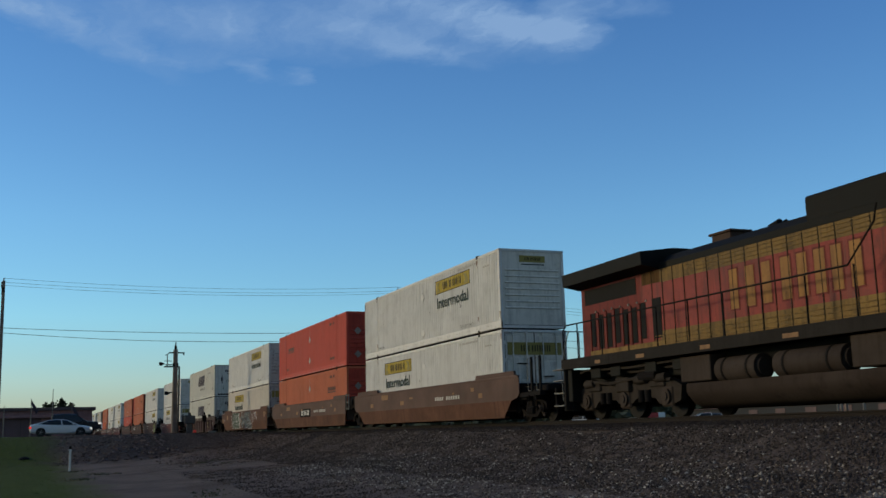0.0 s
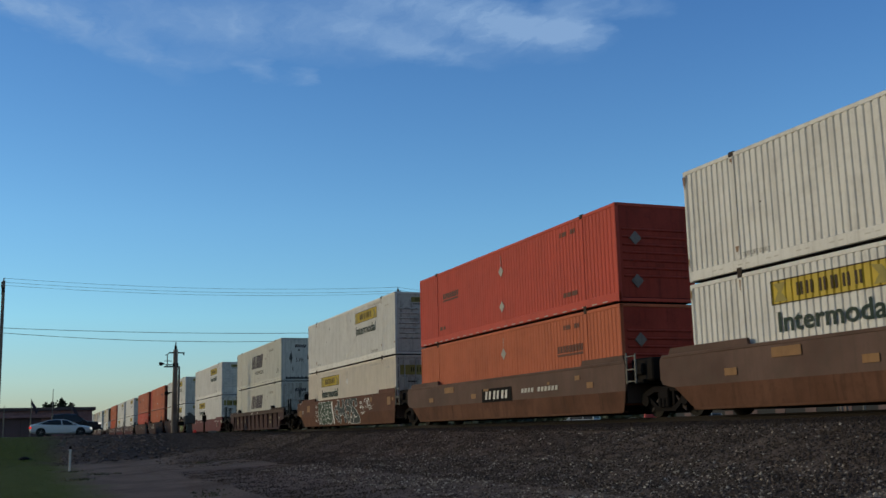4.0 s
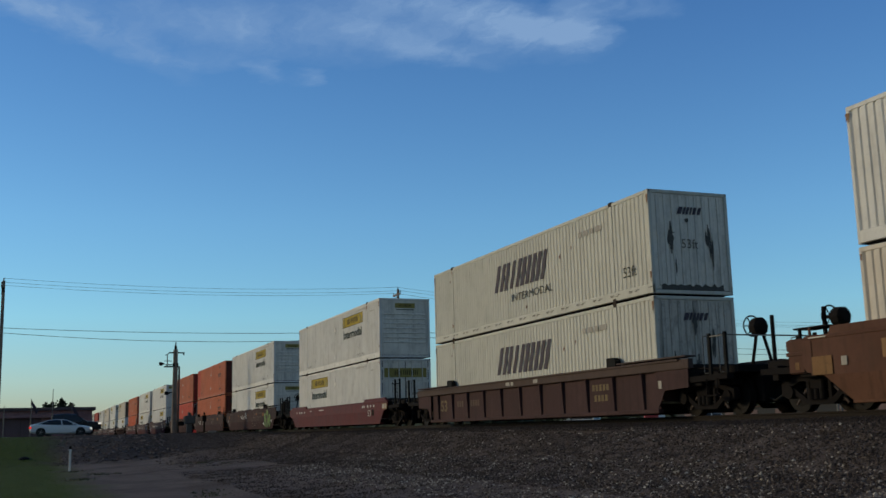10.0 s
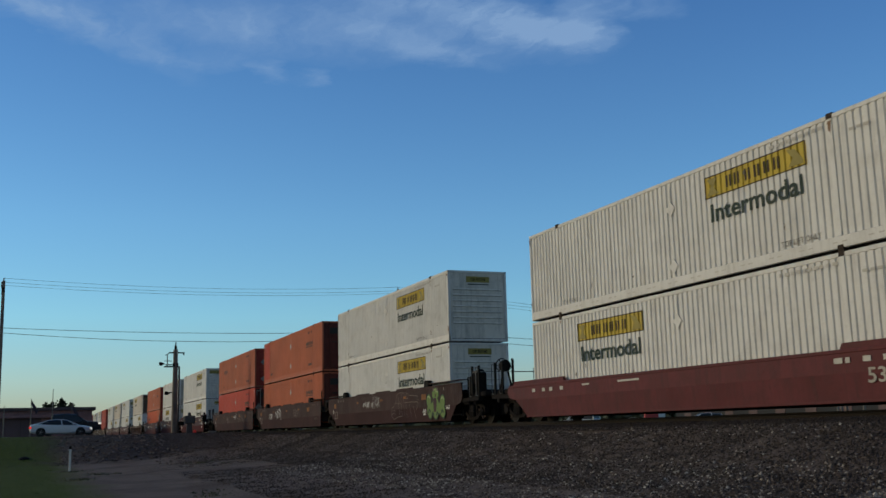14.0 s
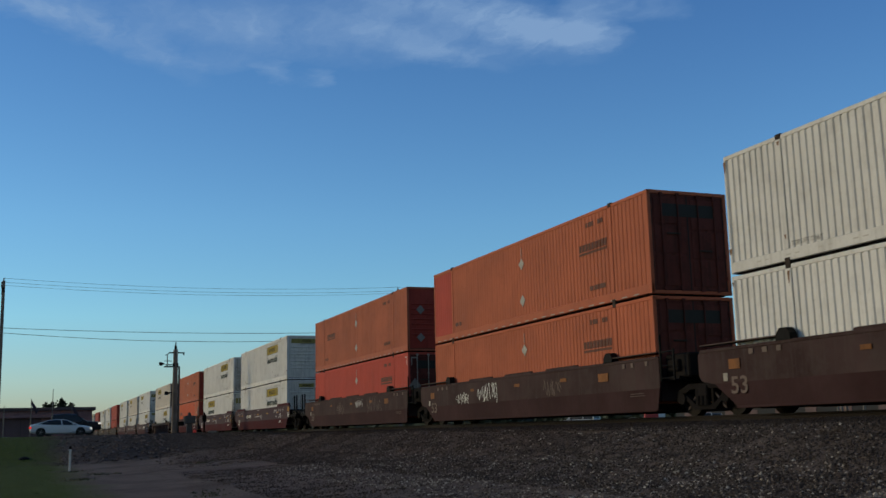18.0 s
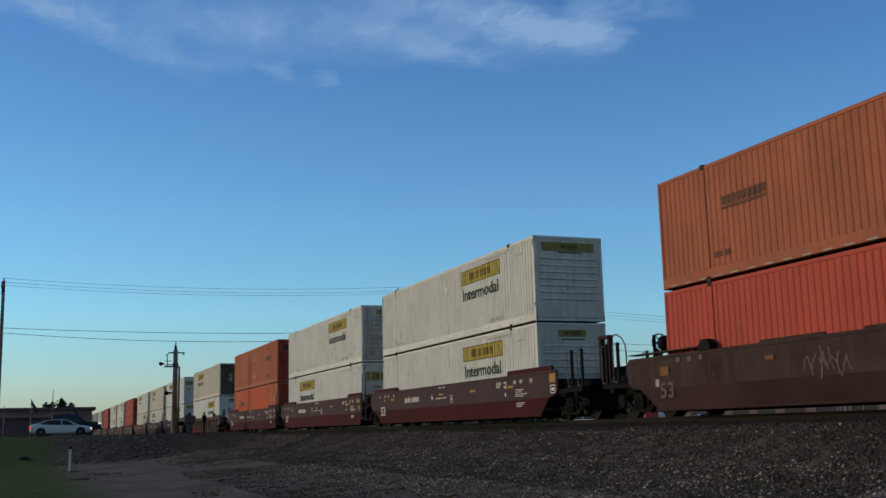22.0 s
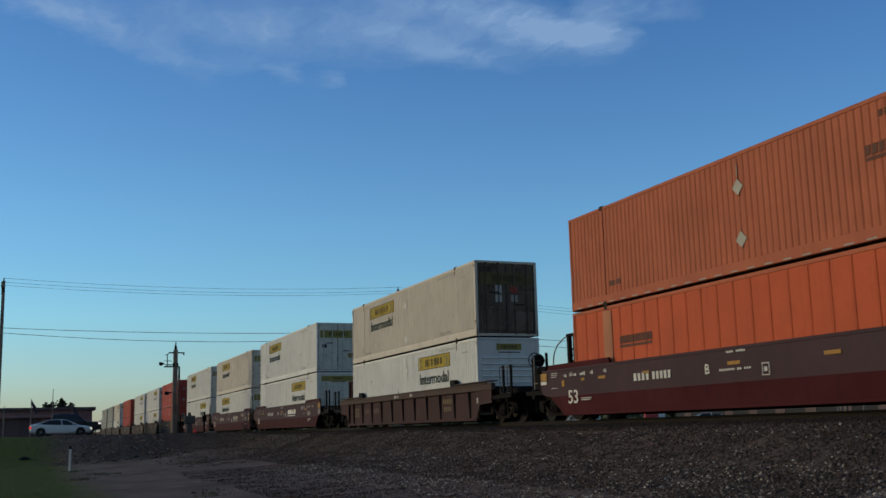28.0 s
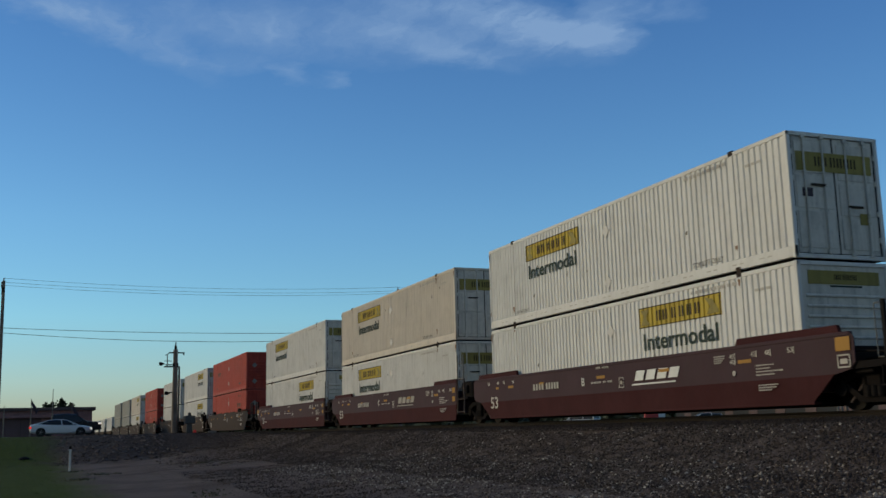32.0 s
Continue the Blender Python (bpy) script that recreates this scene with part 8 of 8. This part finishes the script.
PICKUP = [(-2.85, 0.55, 0.95, 0.88), (-2.78, 0.45, 1.16, 0.95), (-1.0, 0.40, 1.18, 0.97), (0.3, 0.38, 1.18, 0.98), (1.2, 0.38, 1.17, 0.98), (1.5, 0.40, 1.24, 0.97), (2.5, 0.45, 1.20, 0.94), (2.78, 0.5, 1.10, 0.88)]
PICKUP_CAB = [(-1.5, 1.18, 1.24, 0.88, 0.78), (-1.38, 1.18, 1.90, 0.90, 0.70), (-0.4, 1.18, 1.97, 0.90, 0.70), (0.6, 1.18, 1.90, 0.90, 0.70), (1.5, 1.18, 1.26, 0.88, 0.80)]
SUV = [(-2.2, 0.5, 0.95, 0.82), (-2.15, 0.35, 1.05, 0.88), (-1.0, 0.30, 1.08, 0.91), (0.3, 0.30, 1.06, 0.91), (1.1, 0.30, 1.02, 0.90), (1.9, 0.36, 0.92, 0.85), (2.15, 0.45, 0.80, 0.75)]
SUV_CAB = [(-2.1, 1.04, 1.1, 0.82, 0.75), (-1.95, 1.04, 1.66, 0.84, 0.68), (-0.8, 1.04, 1.76, 0.84, 0.68), (0.2, 1.04, 1.70, 0.84, 0.68), (1.0, 1.0, 1.06, 0.82, 0.74)]
RD = 1.662
vehicle("sedan", "white four-door sedan waiting at the crossing with lights on", pose(-90.6, 2.06, RD, 0, 0, 90), CARWHITE, LONG, LONG_CAB, (-1.53, 1.50), 0.34)
vehicle("pickup_truck", "dark pickup truck waiting at the crossing with lights on", pose(-101.5, 3.0, RD + 0.08, 0, 0, 90), CARDARK, PICKUP, PICKUP_CAB, (-1.75, 1.75), 0.40)
LOT = 0.72
vehicle("parked_suv", "white parked sport utility car beyond the track", pose(-96.2, 53.3, 1.10, 0, 0, 215), CARWHITE, SUV, SUV_CAB, (-1.35, 1.35), 0.36, False, "parked cars beyond the track")
vehicle("parked_car", "silver parked car beyond the track", pose(-95.5, 59.3, LOT, 0, 0, 240), CARSILVER, SEDAN, SEDAN_CAB, (-1.35, 1.32), 0.33, False, "parked cars beyond the track")
vehicle("parked_suv", "white parked sport utility car beyond the track", pose(-91.0, 65.0, LOT, 0, 0, 245), CARWHITE, SUV, SUV_CAB, (-1.35, 1.35), 0.36, False, "parked cars beyond the track")
trl = thing("box_trailer", "small red trailer with a white end beyond the track", "trailer", at=pose(-100.6, 65.5, LOT, 0, 0, 62))
part("body", Geo().cbox(-1.1, 1.1, -0.8, 0.8, 0.7, 2.0, 0.04), CARRED, trl)
part("door", Geo().cbox(0.4, 1.13, -0.83, 0.83, 0.72, 2.02, 0.03), CARWHITE, trl, "white end panel")
for y_ in (-0.85, 0.85):
    part("wheel", Geo().torus((0, y_, 0.33), (0, 1, 0), 0.24, 0.09, 18, 8), RUBBERBLK, trl)
part("axle", Geo().cbox(-0.1, 0.1, -0.85, 0.85, 0.28, 0.72, 0.02), DARKSTEEL, trl)
for i, (px_, py_, h_p) in enumerate(((-44.1, 40.6, 2.0), (-43.2, 41.3, 1.75), (-47.0, 43.0, 1.85))):
    pp = thing("bollard", "pale metal post beyond the track", "post", "posts beyond the track", at=(px_, py_, 0.98))
    part("shaft", shared(("bollard", h_p), lambda: Geo().cyl((0, 0, 0), (0, 0, h_p), 0.07, 10)), PALEPOST, pp)
    part("cap", shared(("bollard_cap", h_p), lambda: Geo().cyl((0, 0, h_p), (0, 0, h_p + 0.05), 0.085, 10, 0.03)), PALEPOST, pp)

# ---- poles, wires, crossing gear ----


def tapered(g, x_, y_, z0, z1, r0, r1, n=12):
    g.cyl((x_, y_, z0), (x_, y_, z1), r0, n, r1)
    return g


POLES = ((-82.6, -2.54, 13.25), (-82.6, 28.7, 13.45), (-85.0, 78.9, 11.4), (-88.0, 128.0, 11.2))
for k, (x_, y_, zt) in enumerate(POLES):
    gz = ground_z(x_, y_) - 0.1
    up_ = thing("utility_pole", "dark weathered wooden utility pole with a crossarm", "utility pole", "utility poles along the road", at=(x_, y_, gz))
    part("shaft", tapered(Geo(), 0, 0, 0, zt - gz, 0.17, 0.11), WOODPOLE, up_, smooth=40)
    arm = part("crossarm", Geo().cbox(-0.95, 0.95, -0.16, -0.05, zt - gz - 0.55, zt - gz - 0.42, 0.012).tube([(-0.5, -0.1, zt - gz - 0.55), (0, -0.12, zt - gz - 1.1)], 0.02).tube([(0.5, -0.1, zt - gz - 0.55), (0, -0.12, zt - gz - 1.1)], 0.02), WOODPOLE, up_, "wooden crossarm")
    ins = shared("insulator", lambda: Geo().cyl((0, 0, 0), (0, 0, 0.08), 0.02, 6).cyl((0, 0, 0.08), (0, 0, 0.2), 0.06, 10, 0.04))
    for dx in (-0.85, 0.85):
        part("insulator", ins, GALV, arm, at=(dx, -0.1, zt - gz - 0.42))
    part("insulator", ins, GALV, up_, at=(0, 0, zt - gz))
    if k == 0:
        part("line_bracket", Geo().cbox(-0.06, 0.5, -0.06, 0.06, zt - gz - 0.9, zt - gz - 0.7, 0.01).cyl((0.45, 0, zt - gz - 0.9), (0.45, 0, zt - gz - 0.6), 0.07, 8), DARKSTEEL, up_)
    if k == 2:
        part("transformer", Geo().cyl((0.3, 0, zt - gz - 2.6), (0.3, 0, zt - gz - 1.6), 0.28, 14), GALV, up_, "grey transformer can")


def cable(pts_a, pts_b, sag, r):
    a_, b_ = Vector(pts_a), Vector(pts_b)
    n = 24
    line = []
    for i in range(n + 1):
        t = i / n
        q = a_.lerp(b_, t)
        q.z -= sag * 4 * t * (1 - t)
        line.append(tuple(q))
    return Geo().tube(line, r, 5)


for k in range(3):
    (xa, ya, za), (xb, yb, zb) = POLES[k], POLES[k + 1]
    sag = 0.45 if k == 0 else 0.8
    for dx, dz in ((-0.85, -0.24), (0.0, 0.18), (0.85, -0.24)):
        w = part("power_line", cable((xa + dx, ya, za + dz), (xb + dx, yb, zb + dz), sag, 0.011), WIRE, None)
        tagged(w, "thin dark overhead power line between the poles", "cable", "overhead lines")
    for dz, sg in ((-3.56, 0.28), (-3.92, 0.6)):
        w = part("power_line", cable((xa, ya, za + dz), (xb, yb, zb + dz * (1.02 if k == 0 else 0.8)), sg, 0.020), WIRE, None)
        tagged(w, "dark lower cable slung between the poles", "cable", "overhead lines")

sx, sy = -82.5, 10.12
sz = ground_z(sx, sy) - 0.05
mast = thing("signal_pole", "thick weathered wooden pole with lamp brackets near the crossing", "pole", at=(sx, sy, sz))
T = 8.70 - sz
part("shaft", tapered(Geo(), 0, 0, 0, T - 0.55, 0.24, 0.17), WOODPOLE, mast, smooth=40)
part("top_pipe", Geo().cyl((0, 0, T - 0.6), (0, 0, T - 0.25), 0.10, 10).cyl((0, 0, T - 0.3), (0, 0, T), 0.05, 8), DARKSTEEL, mast, "dark pipe on the top")
part("crossarm", Geo().cbox(-0.05, 0.05, -0.52, 0.68, T - 0.86, T - 0.76, 0.01).cbox(-0.05, 0.05, 0.58, 0.68, T - 0.98, T - 0.8, 0.01), DARKSTEEL, mast, "short dark crossarm")
part("lamp_bracket", Geo().tube([(0, 0, T - 1.9), (0, -0.85, T - 1.9)], 0.05).tube([(0, 0, T - 1.75), (0, -0.75, T - 1.75)], 0.04).tube([(0, -0.62, T - 1.9), (0, -0.62, T - 0.95)], 0.035).tube([(0, -0.45, T - 0.8), (0, -0.62, T - 0.95), (0, -0.8, T - 1.0)], 0.03).tube([(0, -0.3, T - 1.45), (0, -0.85, T - 1.45)], 0.025), DARKSTEEL, mast, "dark steel lamp bracket")
lampg = shared("signal_lamp", lambda: Geo().cyl((0, 0.10, 0), (0, -0.06, 0), 0.08, 12, 0.15).cyl((0, -0.06, 0.0), (0, -0.22, 0.02), 0.15, 12, 0.12).cbox(-0.05, 0.05, 0.05, 0.2, -0.05, 0.05, 0.02))
part("signal_lamp", lampg, BLACKPAINT, mast, "black hooded lamp", at=(0, -1.02, T - 1.68))
part("signal_lamp", lampg, BLACKPAINT, mast, "black hooded lamp", at=(0, -0.55, T - 3.95))
part("lamp_bracket", Geo().tube([(0, 0, T - 3.9), (0, -0.5, T - 3.9)], 0.04), DARKSTEEL, mast)
part("junction_box", Geo().cbox(-0.16, 0.16, -0.2, 0.22, T - 1.95, T - 1.6, 0.03), DARKSTEEL, mast, "dark junction box")
part("conduit_mast", Geo().cyl((0, 0.30, 0.0), (0, 0.30, T - 1.85), 0.07, 8).tube([(0, 0, T - 2.0), (0, 0.3, T - 2.0)], 0.03).tube([(0, 0, T - 2.6), (0, 0.3, T - 2.6)], 0.03), GALV, mast, "thin steel mast beside the pole")

gx_, gy_ = -82.0, 11.2
gate = thing("gate_mechanism", "grey crossing gate mechanism on a pedestal", "signal box", at=(gx_, gy_, ground_z(gx_, gy_) - 0.03))
part("pedestal", Geo().cbox(-0.2, 0.2, -0.2, 0.2, 0, 0.78, 0.03), GALV, gate)
part("housing", Geo().cbox(-0.35, 0.35, -0.42, 0.42, 0.75, 1.38, 0.06), GALV, gate, "grey steel housing")
part("cap", Geo().cyl((0, 0, 1.36), (0, 0, 1.62), 0.14, 12, 0.1), GALV, gate)
part("counterweight", Geo().cbox(-0.1, 0.1, -0.85, -0.40, 0.62, 0.95, 0.03), DARKSTEEL, gate)
gp = thing("signal_post", "dark steel post with a junction box by the crossing", "post", at=(-82.0, 12.34, ground_z(-82.0, 12.3) - 0.03))
part("shaft", Geo().cyl((0, 0, 0), (0, 0, 1.62), 0.07, 10), DARKSTEEL, gp)
part("junction_box", Geo().cbox(-0.12, 0.12, -0.15, 0.15, 0.9, 1.4, 0.02), DARKSTEEL, gp)
rl = thing("red_lantern", "small red lantern standing beside the crossing", "lantern", at=(-81.8, 11.6, ground_z(-81.8, 11.6)))
part("lens", Geo().cyl((0, 0, 0.06), (0, 0, 0.24), 0.13, 12, 0.1), REDLAMP, rl, "glowing red lens")
part("base", Geo().cyl((0, 0, -0.03), (0, 0, 0.07), 0.12, 12), DARKSTEEL, rl)
wb = thing("marker_block", "small pale concrete marker by the crossing", "marker", at=(-81.5, 12.9, ground_z(-81.5, 12.9)))
part("block", Geo().cbox(-0.12, 0.12, -0.3, 0.3, -0.03, 0.16, 0.03), PALEPOST, wb)
mp = thing("marker_post", "thin white marker post with a dark cap in the grass", "post", at=(-50.0, 1.58, ground_z(-50, 1.58) - 0.02))
part("shaft", Geo().cbox(-0.04, 0.04, -0.05, 0.05, 0, 1.02, 0.008), INKWHITE, mp)
part("cap", Geo().cbox(-0.045, 0.045, -0.055, 0.055, 1.0, 1.14, 0.01), BLACKPAINT, mp, "dark cap")
rk = thing("rock", "dark rock lying in the grass", "rock", at=(-66.6, -0.48, 0.33))
rg = bmesh.new()
bmesh.ops.create_icosphere(rg, subdivisions=2, radius=0.32)
for v_ in rg.verts:
    v_.co *= 1 + 0.3 * noise.noise(v_.co * 3)
    v_.co.z *= 0.5
rme = bpy.data.meshes.new("rock")
rg.to_mesh(rme)
rg.free()
part("stone", rme, BLACKPAINT, rk)

# ---- buildings and trees in the distance ----
bx = -136.0
bz = ground_z(bx, 0) - 0.2
hall = thing("brick_building", "low brown brick building with a flat dark roof", "building", at=(bx, 0, bz))
part("wall", Geo().box(-12, 0, -26, 6.7, 0, 4.35), BRICK, hall, "brown brick wall")
part("roof", Geo().cbox(-12.4, 0.4, -26.4, 7.1, 4.33, 4.72, 0.03), ROOFEDGE, hall, "flat dark roof edge")
for y_ in (-1.5, -9.0, -15.5):
    wdw = part("window", shared("hall_window", lambda: Geo().box(0.0, 0.06, -2.2, 2.2, 1.1, 3.3)), SIGNBLUE, hall, "dull blue shop window", at=(0, y_, 0))
    part("window_frame", shared("hall_frame", lambda: Geo().box(0.03, 0.10, -2.3, 2.3, 3.3, 3.42).box(0.03, 0.10, -2.3, 2.3, 1.0, 1.12).box(0.03, 0.10, -0.05, 0.05, 1.1, 3.3).box(0.03, 0.10, -2.3, -2.2, 1.1, 3.3).box(0.03, 0.10, 2.2, 2.3, 1.1, 3.3)), ROOFEDGE, wdw)
part("door", Geo().box(0.0, 0.07, 3.6, 5.0, 0, 2.4), ROOFEDGE, hall, "dark door")
part("canopy", Geo().cbox(0, 0.7, -13, 5.6, 3.45, 3.75, 0.03), BRICK, hall, "brown canopy along the front")


def flagpole(x_, y_, top_z, flag):
    gz = ground_z(x_, y_) - 0.1
    fp = thing("flagpole", "thin pale metal flagpole" + (" with a drooping dark flag" if flag else " without a flag"), "flagpole", "poles before the building", at=(x_, y_, gz))
    part("shaft", Geo().cyl((0, 0, 0), (0, 0, top_z - gz), 0.06, 8, 0.04), PALEPOST, fp)
    if flag:
        g = Geo()
        n = 7
        vs = []
        for i in range(n):
            u = i / (n - 1)
            y0 = flag * 0.75 * u
            vs += [(0.08 * math.sin(5 * u), y0, top_z - gz - 0.10 - 1.15 * u), (0.08 * math.sin(5 * u + 1), y0 * 0.7, top_z - gz - 0.55 - 1.15 * u)]
        g.add(vs, [(2 * i, 2 * i + 2, 2 * i + 3, 2 * i + 1) for i in range(n - 1)])
        part("flag", g, FLAGCLOTH, fp, "drooping dark flag")
    return fp


flagpole(-120, -0.35, 5.75, 1)
flagpole(-120, 3.8, 5.25, 1)
flagpole(-130, 1.95, 7.2, 0)
flagpole(-115, -2.9, 4.85, 0)


def tree(x_, y_, z_, h, spreadr, seed, label, clumps=420, cone=False):
    rnd = random.Random(seed)
    t = thing("tree", label, "tree", "trees in the distance", at=(x_, y_, z_))
    g = Geo().cyl((0, 0, 0), (0, 0, h * 0.75), 0.05 * h ** 0.8, 8, 0.03)
    for i in range(9):
        a_, zz = rnd.uniform(0, 6.28), h * rnd.uniform(0.25, 0.8)
        g.cyl((0, 0, zz), (spreadr * 0.7 * math.cos(a_), spreadr * 0.7 * math.sin(a_), zz + h * 0.12), 0.05, 6, 0.015)
    part("trunk", g, BARK, t, "dark trunk and limbs")
    c = Geo()
    for i in range(clumps):
        a_, u = rnd.uniform(0, 6.28), rnd.uniform(0.0, 1.0)
        zz = h * (0.18 + 0.82 * u)
        wide = (1.0 - u) ** 0.8 if cone else math.sin(math.pi * min(1, 0.18 + 0.82 * u)) ** 0.6
        rad = spreadr * wide * math.sqrt(rnd.random()) * (1 + 0.35 * math.sin(3 * a_ + seed) + 0.2 * math.sin(7 * u + seed))
        p0 = Vector((rad * math.cos(a_), rad * math.sin(a_), zz))
        for k in range(3):
            d = Vector((rnd.gauss(0, 1), rnd.gauss(0, 1), rnd.gauss(0, 1))).normalized() * h * rnd.uniform(0.02, 0.05)
            e = d.orthogonal().normalized() * h * 0.025
            q = p0 + d * 0.4
            c.add([tuple(q - d), tuple(q + e), tuple(q + d), tuple(q - e)], [(0, 1, 2, 3)])
    me = bpy.data.meshes.new("crown")
    me.from_pydata(c.v, [], c.f)
    part("crown", me, LEAF, t, "ragged dark green crown")
    return t


for k, (y_, h_t, r_t, cone) in enumerate(((1.5, 6.4, 1.2, False), (4.9, 6.5, 1.3, False), (3.6, 7.3, 1.5, False), (2.4, 6.9, 1.1, True), (-6.0, 5.4, 2.2, False))):
    tree(-158 - 2.0 * k, y_, 0.9, h_t * 0.86, r_t, 60 + k, "dark evergreen tree behind the brick building", 260, cone)

# a low shed and a belt of trees close the view beyond the lot
shed = thing("storage_shed", "long low grey metal shed beyond the parking lot", "building", at=pose(-110, 100, 0.8, 0, 0, -14))
part("wall", Geo().box(-60, 75, 0, 14, 0, 3.0), SIDING, shed, "grey metal siding")
part("roof", Geo().prism([(-61, 2.98), (76, 2.98), (76, 3.06), (-61, 3.06)], -0.5, 14.5), ROOFEDGE, shed, "dark metal roof")
slot = shared("shed_door", lambda: Geo().box(-1.6, 1.6, -0.06, 0.0, 0, 2.5))
for i in range(14):
    part("door", slot, ROOFEDGE, shed, "roller door", at=(-54 + 9.5 * i, 0, 0))


def belt(y_, x0_, x1_, n, h, seed, z_=0.8):
    rnd = random.Random(seed)
    c = Geo()
    for i in range(n):
        cx = x0_ + (x1_ - x0_) * rnd.random()
        top_ = h * (0.6 + 0.4 * noise.noise((cx * 0.03, seed, 0)) + 0.25 * noise.noise((cx * 0.12, seed, 4)))
        cz = z_ + top_ * rnd.random() ** 0.7
        cy = y_ + rnd.uniform(-8, 8)
        s_ = rnd.uniform(0.5, 1.3)
        d = Vector((rnd.gauss(0, 1), rnd.gauss(0, 1), rnd.gauss(0, 1))).normalized() * s_
        e = d.orthogonal().normalized() * s_ * 0.8
        q = Vector((cx, cy, cz))
        c.add([tuple(q - d), tuple(q + e), tuple(q + d), tuple(q - e)], [(0, 1, 2, 3)])
    me = bpy.data.meshes.new("tree_belt")
    me.from_pydata(c.v, [], c.f)
    me.materials.append(LEAF)
    return tagged(new("tree_belt", me), "far belt of dark green trees", "trees", kind="stuff")


belt(135, -420, 30, 15000, 8.0, 71)
belt(260, -900, -300, 6000, 9.0, 72)
belt(75, -440, -160, 5000, 6.0, 75)
belt(-60, -700, -330, 5000, 5.0, 73, 0.4)
belt(60, -760, -420, 4000, 6.5, 74, 0.4)

# ---- thin cloud sheet ----
cl = Geo()
cn = 10
cl.add([(-1300 + 260 * i, -1900 + 380 * j, 0) for i in range(cn + 1) for j in range(cn + 1)], [(i * (cn + 1) + j, (i + 1) * (cn + 1) + j, (i + 1) * (cn + 1) + j + 1, i * (cn + 1) + j + 1) for i in range(cn) for j in range(cn)])
cloud = part("cloud", cl, CLOUD, None)
cloud.visible_shadow = False
tagged(cloud, "thin white evening cloud drifting high up", "cloud", kind="stuff")
CLOUD_AT = (-2750.0, 900.0, 1210.0)


# ---- what moves ----
def motions():
    """The train rolls past and gathers speed; its wheels turn; the cloud drifts."""
    ticks = list(range(33))
    for ob, x0, z0 in train:
        walk(ob, [(t, pose(x0 + travel(t), YC, z0)) for t in ticks])
    walk(cloud, [(0, pose(*CLOUD_AT)), (32, pose(CLOUD_AT[0] + 3, CLOUD_AT[1] + 128, CLOUD_AT[2]))])
    lead = wheelsets[0]
    turns = [i / 30.0 for i in range(0, 961)]
    walk(lead, [(t, Matrix.Rotation(travel(t) / WHEEL_R, 4, 'Y')) for t in turns])
    act, slot_ = lead.animation_data.action, lead.animation_data.action_slot
    for w in wheelsets[1:]:
        w.rotation_mode = "QUATERNION"
        w.animation_data_create()
        w.animation_data.action = act
        w.animation_data.action_slot = slot_


motions()
